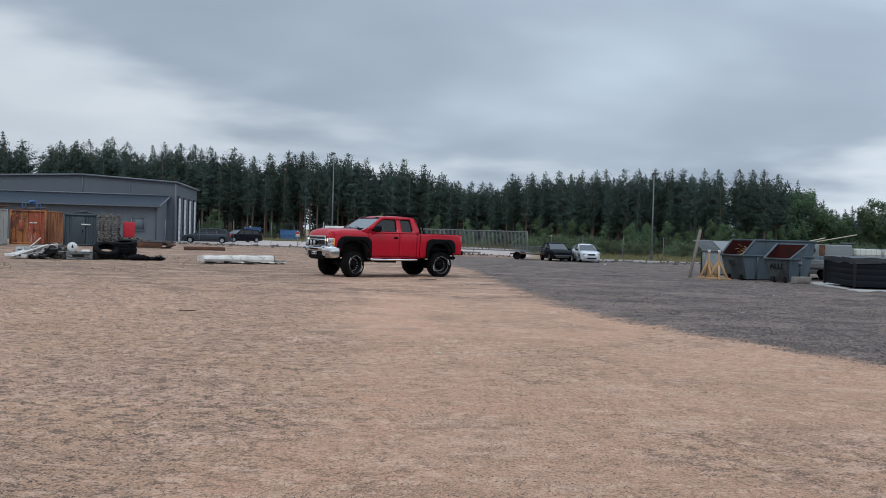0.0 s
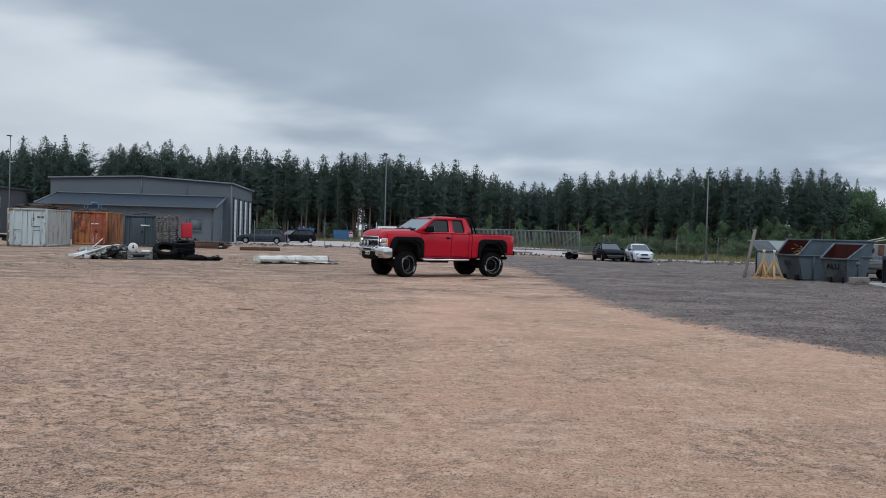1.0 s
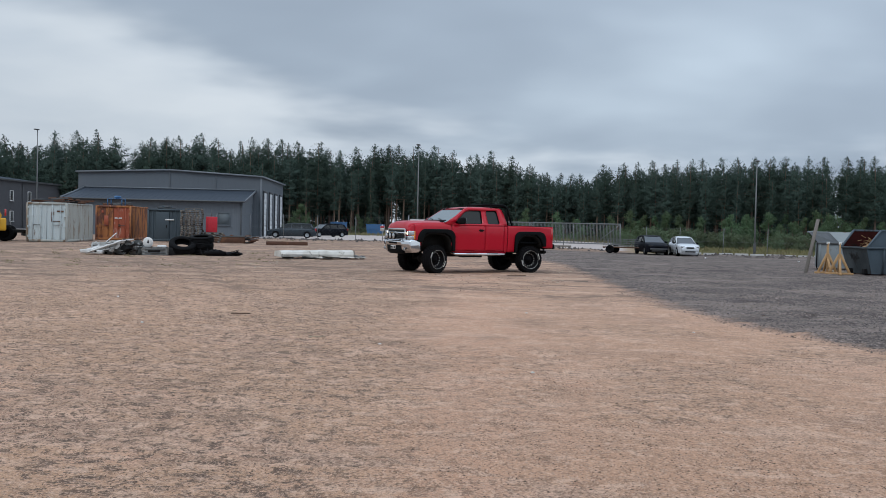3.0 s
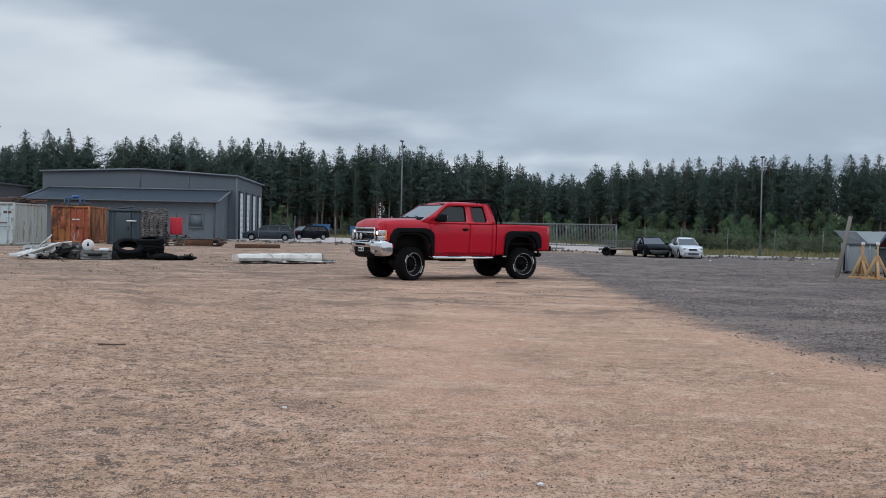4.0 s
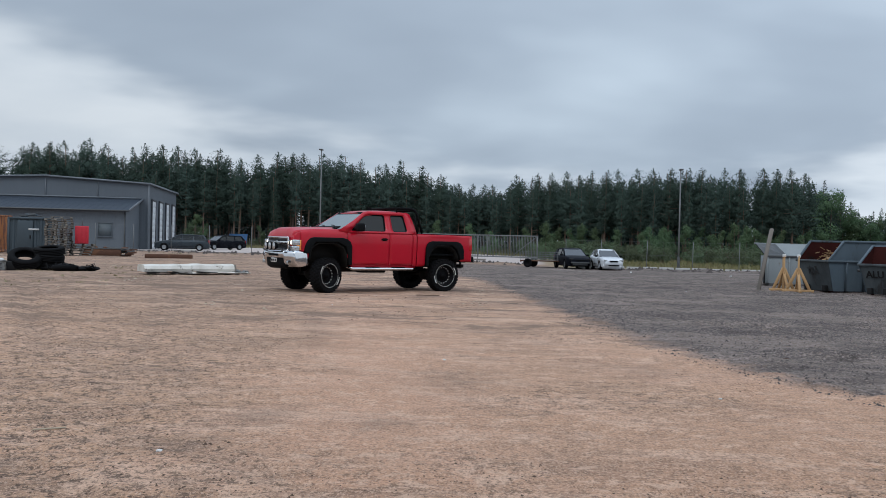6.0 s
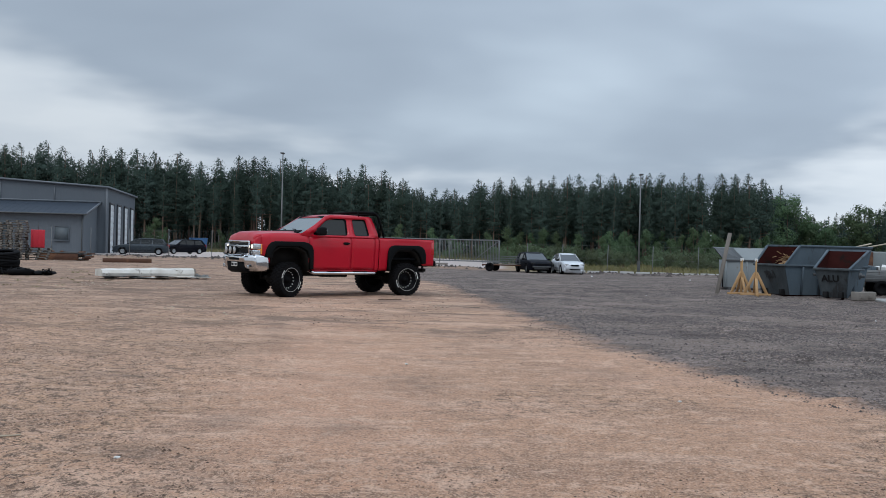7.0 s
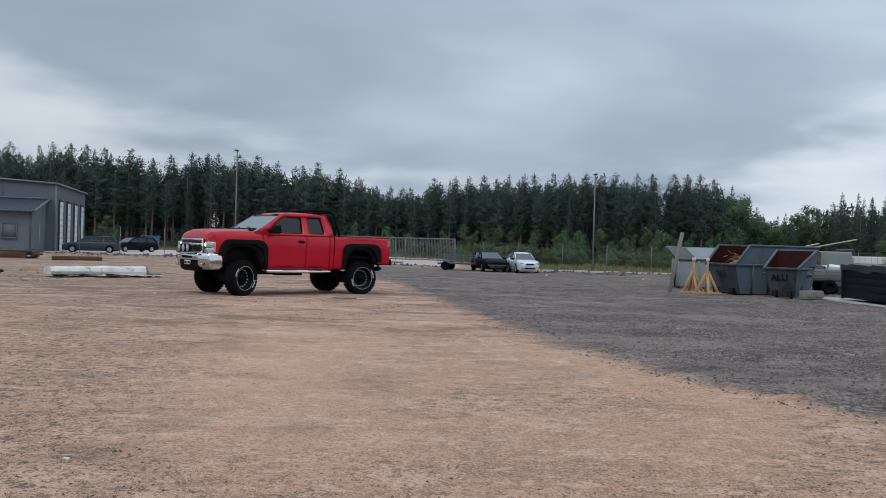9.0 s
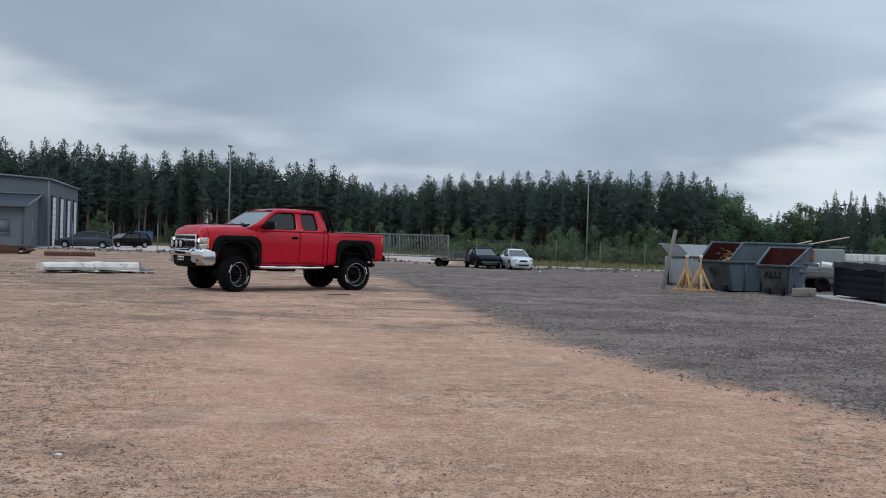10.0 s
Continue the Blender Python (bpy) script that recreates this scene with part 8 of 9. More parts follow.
gx, gy = polar(-30.1, 37.6)
metal_bin(spot(gx, gy, 28))
dx, dy = polar(-28.9, 37.8)
q_ = B()
box(q_, (0, 0, 0.16), (0.55, 0.5, 0.32), (0, 0, 8), bevel=0.03)
o_ = finish("dark_case", q_, M_INK, smooth=35)
o_.matrix_basis = spot(dx, dy, 28)
tagged(o_, "dark plastic case lying beside old tyres", "case")


def wrapped_bundle(at):
    w = thing("wrapped_bundle", at, "long flat bundle wrapped in dirty white sheeting on battens", "wrapped bundle")
    q = random.Random(12)
    b = B()
    n = 60
    rings = []
    for i in range(n + 1):
        u = i / n
        x = -1.62 + 3.24 * u
        sag = noise.noise(Vector((x * 1.6, 0, 3)))
        crease = noise.noise(Vector((x * 6.0, 0, 7)))
        hgt = 0.35 + 0.025 * u + 0.025 * sag + 0.010 * crease
        hem = 0.10 + 0.05 * max(0.0, noise.noise(Vector((x * 2.3, 5, 0)))) + 0.03 * crease
        ring = []
        for y, z in ((-0.50, hem), (-0.53 + 0.03 * crease, 0.2), (-0.47 - 0.02 * sag, hgt - 0.04), (-0.3, hgt + 0.012 * crease), (0.1, hgt + 0.02 * sag), (0.45, hgt - 0.02), (0.5, 0.2), (0.48, 0.09)):
            ring.append(b.verts.new((x, y + q.uniform(-0.006, 0.006), z)))
        rings.append(ring)
    for r0, r1 in zip(rings, rings[1:]):
        for k in range(8):
            b.faces.new((r0[k], r0[(k + 1) % 8], r1[(k + 1) % 8], r1[k]))
    b.faces.new(rings[0][::-1])
    b.faces.new(rings[-1])
    bmesh.ops.recalc_face_normals(b, faces=list(b.faces))
    part("sheeting", b, M_TARP_WHITE, w, smooth=25)
    for x in (-1.2, -0.3, 0.6, 1.4):
        b = B()
        box(b, (x, 0, 0.045), (0.10, 1.25, 0.09), bevel=0.006, seg=1)
        part("batten", b, M_WOOD_GREY, w)
    for i in range(16):
        b = B()
        x0 = q.uniform(-1.8, 1.4)
        box(b, (x0 + 0.4, -0.6 + q.uniform(-0.12, 0.1), 0.05 + q.uniform(0, 0.04)), (q.uniform(0.4, 1.1), 0.16, 0.02), (q.uniform(-12, 12), q.uniform(-3, 3), q.uniform(-6, 6)), bevel=0.004, seg=1)
        part("loose_strip", b, (M_TARP_WHITE, M_GREYSHEET, M_INK)[i % 3], w)
    b = B()
    box(b, (1.66, 0, 0.22), (0.05, 0.9, 0.27), bevel=0.01)
    part("end_board", b, M_WOOD_GREY, w, "grey end board")
    for i in range(4):
        b = B()
        lump(b, (1.85 + 0.1 * i, q.uniform(-0.4, 0.3), 0.08), 0.13, 0.7, 1, 0.3, q)
        part("torn_scrap", b, M_GREYSHEET, w, smooth=0)


wrapped_bundle(pose(-11.95, 33.45, 0, 0, 0, 36))

# ---------------------------------------------------------------- skips


def hopper_skip(at, label, L, W, H, lip, outside, inside, back_slope=0.3, flare=0.12, ribs=4):
    """An open skip: a low lip at local x = 0, sides that rise to the full height."""
    s = thing("waste_skip", at, label, "waste skip", "waste skips in the yard")
    t = 0.03
    bw, tw = W / 2 - flare, W / 2
    rise = 0.93 * L if L < 2.4 else 0.55

    def y_at(z):
        return bw + (tw - bw) * min(1, z / H)

    def sheet(bm, pts, n):
        plate(bm, pts, n)

    outline = [(0.28, 0.05), (0.0, lip), (rise, H), (L, H), (L - back_slope, 0.05)]
    for k in (1, -1):
        o = B()
        pts = [(x, k * y_at(z), z) for x, z in outline]
        a = [o.verts.new(p) for p in pts]
        c = [o.verts.new((p[0], p[1] - k * t, p[2])) for p in pts]
        o.faces.new(a)
        o.faces.new(c[::-1])
        for i in range(5):
            o.faces.new((a[i], c[i], c[(i + 1) % 5], a[(i + 1) % 5]))
        bmesh.ops.recalc_face_normals(o, faces=list(o.faces))
        side = part("side_plate", o, outside, s, smooth=0)
        li = B()
        a = [li.verts.new((p[0] + (0.02 if p[0] < 0.2 else -0.01), p[1] - k * (t + 0.004), p[2] - (0.0 if p[2] < 0.2 else 0.02))) for p in pts]
        li.faces.new(a)
        part("inner_lining", li, inside, side, "rusty red inner face", smooth=0)
        for i in range(ribs):
            u = (i + 0.6) / ribs
            x = 0.30 + (L - back_slope - 0.4) * u
            rb = B()
            ztop = lip - 0.05 if x < rise * 0.8 else lip
            beam(rb, (x, k * (y_at(0.05) + 0.02), 0.06), (x, k * (y_at(ztop) + 0.02), ztop), 0.06, 0.05)
            part("rib", rb, outside, side)
        st = B()
        beam(st, (0.02, k * (y_at(lip) + 0.02), lip), (L - 0.2 * back_slope, k * (y_at(lip) + 0.02), lip), 0.05, 0.07)
        part("side_rail", st, outside, side)
        rim = B()
        beam(rim, (rise, k * tw, H), (L + 0.02, k * tw, H), 0.09, 0.07, 0.01)
        beam(rim, (0.0, k * y_at(lip), lip), (rise, k * tw, H), 0.08, 0.06, 0.01)
        part("rim_bar", rim, outside, side)
        lug = B()
        cyl(lug, (L * 0.42, k * (tw + 0.08), lip * 0.8), 0.05, 0.16, "y", 12)
        cyl(lug, (L * 0.42, k * (tw + 0.02), lip * 0.8), 0.11, 0.03, "y", 14)
        part("lifting_lug", lug, M_STEEL_DARK, side)
    f = B()
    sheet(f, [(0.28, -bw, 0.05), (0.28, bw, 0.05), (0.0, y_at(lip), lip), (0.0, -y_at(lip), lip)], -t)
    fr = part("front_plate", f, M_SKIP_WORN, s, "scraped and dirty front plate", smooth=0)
    rim = B()
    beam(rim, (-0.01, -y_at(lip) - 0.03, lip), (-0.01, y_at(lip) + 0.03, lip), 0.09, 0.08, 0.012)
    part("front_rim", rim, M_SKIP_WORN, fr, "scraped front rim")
    for k in (1, -1):
        pk = B()
        box(pk, (0.18, k * bw * 0.62, 0.14), (0.16, 0.14, 0.2), bevel=0.01)
        part("hook_pocket", pk, M_INK, fr)
    bk = B()
    sheet(bk, [(L - back_slope, -bw, 0.05), (L - back_slope, bw, 0.05), (L, tw, H), (L, -tw, H)], t)
    bp = part("back_plate", bk, outside, s, smooth=0)
    li = B()
    sheet(li, [(L - back_slope - 0.05, -bw + 0.03, 0.05), (L - back_slope - 0.05, bw - 0.03, 0.05), (L - 0.05, tw - 0.04, H - 0.02), (L - 0.05, -tw + 0.04, H - 0.02)], 0.01)
    part("inner_back", li, inside, bp, "rusty red inner face", smooth=0)
    rim = B()
    beam(rim, (L + 0.01, -tw, H), (L + 0.01, tw, H), 0.08, 0.07, 0.01)
    part("back_rim", rim, outside, bp)
    fl = B()
    box(fl, ((L - back_slope + 0.28) / 2, 0, 0.055), (L - back_slope - 0.28, 2 * bw, 0.03))
    for k in (1, -1):
        box(fl, ((L - back_slope + 0.28) / 2, k * bw * 0.6, 0.02), (L - back_slope - 0.4, 0.10, 0.06))
    part("floor_plate", fl, inside, s)
    return s


# big skip with wood waste: its front lip faces the yard's middle
BIG = pose(9.95, 33.2, ground_height(10, 33) - 0.0, 0, 0, heading(69))
big = hopper_skip(BIG, "blue-grey steel waste skip with rusty lining, filled with wood chips", 3.6, 1.7, 1.72, 1.05, M_SKIP, M_RUST_RED)
q = random.Random(5)
wb = B()
for i in range(90):
    p = Vector((q.uniform(0.55, 3.0), q.uniform(-0.65, 0.65), 1.08 + q.uniform(0, 0.3) + 0.16 * i / 90))
    d = Vector((q.uniform(-0.25, 0.25), q.uniform(-0.25, 0.25), q.uniform(-0.10, 0.10)))
    beam(wb, p - d / 2, p + d / 2, 0.04, 0.015)
for i in range(10):
    lump(wb, (0.95 + 0.23 * i, q.uniform(-0.3, 0.3), 1.0 + 0.075 * min(i, 6)), 0.45, 0.5, 3, 0.22, q)
o_ = finish("wood_waste", wb, M_CHIPS, smooth=0)
o_.matrix_basis = BIG
tagged(o_, "orange-brown heap of wood chips lying in a skip", "wood chips", kind="stuff")
letters("painted_letters", "TR\u00c4", 0.30, M_SKIP_BLACK, big, pose(0.07, 0.06, 0.70, -0.0, 0, -90) @ pose(0, 0, 0, 15.5, 0, 0))

ALU = pose(11.33, 31.2, ground_height(11, 31), 0, 0, heading(44))
alu = hopper_skip(ALU, "small blue-grey steel skip with the painted letters ALU", 1.30, 1.36, 1.58, 0.97, M_SKIP, M_RUST_RED, 0.92, 0.28, 0)
letters("painted_letters", "ALU", 0.31, M_INK, alu, pose(0.065, 0.06, 0.66, -0.0, 0, -90) @ pose(0, 0, 0, 15.5, 0, 0))


def tub_skip(at, label):
    """A pale skip with upright lower walls and a flared top."""
    s = thing("waste_skip", at, label, "waste skip", "waste skips in the yard")
    L, W, z0, z1, z2, fl = 4.2, 1.9, 0.12, 1.18, 1.66, 0.42
    b = B()
    box(b, (L / 2, 0, (z0 + z1) / 2), (L, W, z1 - z0), bevel=0.01)
    body = part("body", b, M_SKIP_PALE, s)
    for i in range(6):
        r = B()
        box(r, (0.1 + i * (L - 0.2) / 5, -W / 2 - 0.02, (z0 + z1) / 2), (0.06, 0.05, z1 - z0), bevel=0.006, seg=1)
        part("rib", r, M_SKIP_PALE, body)
    lo = [(0, -W / 2, z1), (L, -W / 2, z1), (L, W / 2, z1), (1.0, W / 2, z1)]
    hi = [(-fl, -W / 2 - 0.25, z2), (L + fl, -W / 2 - 0.25, z2), (L + fl, W / 2 + 0.25, z2), (0.55, W / 2 + 0.25, z2)]
    for i in range(1, 4):
        f = B()
        j = (i + 1) % 4
        plate(f, [lo[i], lo[j], hi[j], hi[i]], 0.03)
        part("flared_side", f, M_STEEL_DARK if i == 3 else M_SKIP_PALE, s, smooth=0)
        r = B()
        beam(r, hi[i], hi[j], 0.06, 0.06, 0.01)
        part("rim_bar", r, M_SKIP_PALE, s)
    r = B()
    box(r, (L / 2, -W / 2 - 0.03, z1), (L + 0.05, 0.06, 0.07), bevel=0.01)
    part("waist_rail", r, M_STEEL_DARK, s)
    for x in (0.25, L - 0.25):
        k = B()
        box(k, (x, 0, 0.06), (0.14, W, 0.12), bevel=0.01)
        part("skid", k, M_STEEL_DARK, s)
    d = B()
    rod(d, (-0.02, -W / 2 - 0.06, 0.1), (-0.02, -W / 2 - 0.06, z1), 0.03)
    part("corner_pipe", d, M_INK, s)


tub_skip(pose(9.75, 39.0, ground_height(10, 39), 0, 0, -9), "pale grey steel skip with a flared top")


def trestle(at):
    s = thing("timber_trestle", at, "new pine timber trestle with slanting braces", "trestle", "pair of timber trestles")
    H = 1.2
    for a, b2, w in (((0, 0, 0.0), (0, 0, H), 0.125), ((-0.38, 0, 0.04), (-0.02, 0, 0.78), 0.095), ((0.38, 0, 0.04), (0.02, 0, 0.78), 0.095)):
        q = B()
        beam(q, a, b2, 0.045, w, 0.006)
        part("leg", q, M_WOOD_NEW, s)
    for y in (-0.32, 0.32):
        q = B()
        beam(q, (0, y, 0.04), (0, 0, 0.66), 0.09, 0.045, 0.006)
        part("brace", q, M_WOOD_NEW, s)
    for a, b2 in (((-0.5, 0, 0.04), (0.5, 0, 0.04)), ((0, -0.4, 0.04), (0, 0.4, 0.04))):
        q = B()
        beam(q, a, b2, 0.09, 0.09, 0.006)
        part("foot", q, M_WOOD_NEW, s)
    q = B()
    box(q, (0, -0.02, H + 0.0), (0.10, 0.08, 0.10), bevel=0.01)
    part("cap", q, M_FRAME_WHITE, s, "white painted cap")


trestle(spot(8.95, 33.0, 14))
trestle(spot(9.24, 32.3, -6))
lp = B()
beam(lp, (0, 0, 0.0), (0.46, 0.25, 2.12), 0.16, 0.06, 0.01)
o_ = finish("leaning_plank", lp, M_WOOD_GREY, smooth=35)
o_.matrix_basis = spot(8.22, 33.35, 0)
tagged(o_, "grey weathered plank leaning against a pale skip", "plank")
for k, (a, b2) in enumerate((((0, 0, 0.12), (1.1, 0.3, 0.02)), ((0.3, -0.2, 0.05), (1.4, 0.0, 0.04)))):
    lp = B()
    beam(lp, a, b2, 0.12, 0.04, 0.005)
    o_ = finish("loose_board", lp, M_WOOD_PALE, smooth=35)
    o_.matrix_basis = spot(9.1, 34.0 + 0.2 * k, -8)
    tagged(o_, "pale sawn board lying before a skip", "board")


def old_tank(at):
    t = thing("steel_tank", at, "pale grey steel tank box with a round port", "tank")
    b = B()
    box(b, (1.15, 0, 0.95), (2.3, 1.8, 1.4), bevel=0.06)
    part("body", b, M_TANK_GREY, t)
    for x in (0.4, 1.9):
        b = B()
        box(b, (x, 0, 0.13), (0.2, 1.7, 0.26), bevel=0.01)
        part("foot", b, M_STEEL_DARK, t)
    b = B()
    cyl(b, (0.55, -0.93, 1.38), 0.17, 0.06, "y", 20, bevel=0.01)
    p = part("port_ring", b, M_STEEL_DARK, t)
    # black disc for the shade in the port, no hole is cut
    b = B()
    cyl(b, (0.55, -0.962, 1.38), 0.13, 0.02, "y", 20)
    part("port_hole", b, M_INK, p)
    b = B()
    box(b, (1.0, -0.93, 1.0), (0.26, 0.05, 1.25), bevel=0.01)
    part("rusty_strip", b, M_RUST, t, "rusty brown strip")
    b = B()
    tube(b, [(1.9, 0.2, 1.6), (1.9, 0.2, 1.72), (2.5, 0.2, 1.72)], 0.05)
    part("pipe", b, M_STEEL_DARK, t)


old_tank(spot(14.3, 38.6, -14))
for k, (a, b2, w) in enumerate((((0, 0, 1.68), (2.2, 0.4, 2.14), 0.16), ((-0.25, 0.1, 1.68), (0.85, 0.3, 1.95), 0.2))):
    lp = B()
    beam(lp, a, b2, w, 0.04, 0.005)
    o_ = finish("sawn_board", lp, M_WOOD_PALE, smooth=35)
    o_.matrix_basis = spot(14.45, 37.7 + 0.25 * k, -10)
    tagged(o_, "pale sawn board sticking out over a tank", "board")


def tipping_trailer(at):
    t = thing("flat_trailer", at, "grey metal drop-side trailer loaded with clutter", "trailer")
    b = B()
    box(b, (0, 0, 0.52), (2.4, 1.5, 0.06))
    part("bed", b, M_STEEL_DARK, t)
    for c, sz in (((0, -0.76, 0.74), (2.4, 0.04, 0.40)), ((0, 0.76, 0.74), (2.4, 0.04, 0.40)), ((-1.2, 0, 0.74), (0.04, 1.5, 0.40)), ((1.2, 0, 0.74), (0.04, 1.5, 0.40))):
        b = B()
        box(b, c, sz, bevel=0.008, seg=1)
        for k in (-0.12, 0.0, 0.12):
            box(b, (c[0], c[1] - 0.022 if sz[0] > 1 else c[1], c[2] + k), (sz[0] * 0.98 if sz[0] > 1 else 0.05, 0.012 if sz[0] > 1 else sz[1], 0.02))
        part("drop_side", b, M_GALV_DULL, t, "dull grey drop side")
    for s in (1, -1):
        w = B()
        lathe(w, [(0.001, 0.02), (0.14, 0.03), (0.15, 0.08), (0.22, 0.09), (0.28, 0.06), (0.28, -0.06), (0.22, -0.09), (0.001, -0.07)], 24)
        part("wheel", w, M_TYRE, t, at=pose(0.1, s * 0.72, 0.28, 0, 0, 0 if s > 0 else 180))
    b = B()
    beam(b, (-1.2, 0, 0.45), (-2.4, 0, 0.42), 0.08, 0.08)
    part("drawbar", b, M_STEEL_DARK, t)
    q = random.Random(3)
    for i in range(8):
        b = B()
        box(b, (q.uniform(-1, 1), q.uniform(-0.5, 0.5), 0.8 + q.uniform(0, 0.22)), (q.uniform(0.2, 0.5), q.uniform(0.2, 0.4), q.uniform(0.1, 0.3)), (q.uniform(-15, 15), q.uniform(-15, 15), q.uniform(0, 90)), bevel=0.02)
        part("loaded_scrap", b, (M_INK, M_SKIP, M_FRAME_WHITE, M_STEEL_DARK)[i % 4], t)


tipping_trailer(spot(14.75, 36.2, -10))


def ibc_tank(at):
    t = thing("ibc_tank", at, "white plastic liquid tank in a galvanised wire cage", "tank", "row of caged tanks")
    b = B()
    box(b, (0, 0, 0.68), (1.12, 0.94, 1.0), bevel=0.07, seg=3)
    part("bottle", b, M_TANK, t)
    b = B()
    cyl(b, (0, 0, 1.2), 0.11, 0.05, seg=18, bevel=0.01)
    part("lid", b, M_INK, t)
    b = B()
    for x in (-0.45, 0, 0.45):
        for y in (-0.42, 0.42):
            box(b, (x, y, 0.08), (0.16, 0.12, 0.14))
    box(b, (0, 0, 0.155), (1.2, 1.0, 0.02))
    part("pallet_base", b, M_STEEL_DARK, t)
    for k in range(6):
        for y in (-0.5, 0.5):
            q = B()
            rod(q, (-0.58 + k * 0.232, y, 0.16), (-0.58 + k * 0.232, y, 1.19), 0.012, 6)
            part("cage_bar", q, M_STEEL, t)
    for z in (0.35, 0.62, 0.9, 1.19):
        q = B()
        tube(q, [(-0.6, -0.5, z), (0.6, -0.5, z), (0.6, 0.5, z), (-0.6, 0.5, z), (-0.6, -0.5, z)], 0.012, 6)
        part("cage_ring", q, M_STEEL, t)


def crate_stand(at):
    c = thing("timber_stand", at, "low grey timber stand under caged tanks", "stand")
    for k in range(3):
        q = B()
        box(q, (0, -0.5 + 0.5 * k, 0.15), (3.9, 0.16, 0.3), bevel=0.01)
        part("sleeper", q, M_WOOD_GREY, c)


crate_stand(spot(17.6, 38.9, -12))
for k in range(3):
    ibc_tank(spot(16.35 + 1.25 * k, 39.15 - 0.26 * k, -12, 0.30))


def black_box(at):
    t = thing("black_cabin_box", at, "large black panelled box with a vinyl cover", "storage box")
    b = B()
    box(b, (1.1, -1.7, 0.52), (2.2, 3.4, 0.9), bevel=0.02)
    part("core", b, M_BLACKBOX, t)
    for i in range(4):
        for c, sz in (((-0.012, -1.7, 0.18 + i * 0.214), (0.024, 3.4, 0.212)), ((1.1, -3.412, 0.18 + i * 0.214), (2.2, 0.024, 0.212))):
            q = B()
            box(q, c, sz, bevel=0.0015, seg=1)
            part("panel_board", q, M_BLACKBOX, t)
    b = B()
    for x, y in ((-0.02, -0.02), (-0.02, -3.4), (2.2, -3.4)):
        box(b, (x, y, 0.52), (0.09, 0.09, 0.95), bevel=0.01)
        part("corner_post", b, M_INK, t)
        b = B()
    box(b, (1.1, -1.7, 1.02), (2.32, 3.52, 0.20))
    bmesh.ops.subdivide_edges(b, edges=list(b.edges), cuts=15, use_grid_fill=True)
    for v in b.verts:
        n = Vector((v.co.x * 1.3, v.co.y * 1.6, v.co.z * 2.0))
        fold = noise.noise(n * 1.2) + 0.6 * noise.noise(n * 3.1)
        edge = v.co.x < -0.05 or v.co.y < -3.45
        v.co += Vector((-0.03 * fold if edge else 0, -0.03 * fold if edge else 0, 0.045 * fold - (0.05 * noise.noise(n * 2.0) if edge and v.co.z < 0.95 else 0)))
    part("vinyl_cover", b, M_BLACKCOVER, t, "crumpled black vinyl cover", smooth=60)


black_box(pose(12.9, 30.0, ground_height(13, 29) + 0.055, 0, 0, 0))
sb = B()
box(sb, (1.75, -2.6, -0.02), (3.6, 6.4, 0.14), bevel=0.02)
o_ = finish("concrete_slab", sb, M_CONCRETE_PALE, smooth=35)
o_.matrix_basis = spot(12.62, 31.0, 0)
tagged(o_, "pale concrete slab under a black box", "slab")
for bxx, byy, a in ((12.05, 30.7, 15), (12.45, 31.0, -8)):
    cb = B()
    box(cb, (0, 0, 0.14), (0.40, 0.35, 0.28), bevel=0.03)
    box(cb, (0, -0.178, 0.12), (0.14, 0.02, 0.10), bevel=0.008)
    o_ = finish("concrete_block", cb, M_CONCRETE, smooth=35)
    o_.matrix_basis = spot(bxx, byy, a)
    tagged(o_, "rough grey concrete block on gravel", "block", "concrete blocks")


def far_skip(bearing, dist, w, h, d, paint, label, turn=0.0):
    x, y = polar(bearing, dist)
    s = thing("waste_skip", pose(x, y, -0.05, 0, 0, -bearing + turn), label, "waste skip", "blue skips on the paved plot")
    b = B()
    prism(b, [(-w / 2 + 0.16, 0.1), (-w / 2, h), (w / 2, h), (w / 2 - 0.16, 0.1)], -d / 2, d / 2, bevel=0.02)
    part("body", b, paint, s)
    for z in (h - 0.04, h * 0.55):
        q = B()
        box(q, (0, -d / 2 - 0.02, z), (w + 0.06 - (h - z) * 0.2, 0.08, 0.09), bevel=0.01)
        part("rail", q, paint, s)
    for k in range(4):
        q = B()
        box(q, (-w * 0.36 + k * w * 0.24, -d / 2 - 0.02, h * 0.55), (0.07, 0.06, h * 0.86), bevel=0.008)
        part("rib", q, paint, s)
    for x2 in (-w * 0.3, w * 0.3):
        q = B()
        box(q, (x2, 0, 0.05), (0.14, d, 0.1))
        part("skid", q, M_STEEL_DARK, s)
    # the body is solid: a black sheet on top stands for the shaded opening
    q = B()
    box(q, (0, 0, h - 0.02), (w - 0.14, d - 0.14, 0.06))
    part("dark_inside", q, M_INK, s)


far_skip(-16.75, 126, 2.1, 1.7, 1.8, M_SKIP_BLUE, "blue steel waste skip on the paved plot", 8)
far_skip(-14.45, 124, 2.4, 1.5, 1.8, M_SKIP_BLUE, "blue steel waste skip with a notched front", -5)
far_skip(-10.3, 122, 2.2, 1.5, 1.8, M_SKIP_BLACK, "black steel waste skip near the sign")
far_skip(-12.0, 124, 2.0, 1.2, 1.6, M_SKIP_BLACK, "black steel waste skip behind the sign")
far_skip(-7.6, 122, 2.2, 1.6, 1.8, M_SKIP_BLUE, "blue steel waste skip beside the gate", 6)
far_skip(-5.5, 100, 2.9, 1.45, 1.9, M_SKIP_BLUE, "long blue steel waste skip behind the gate")


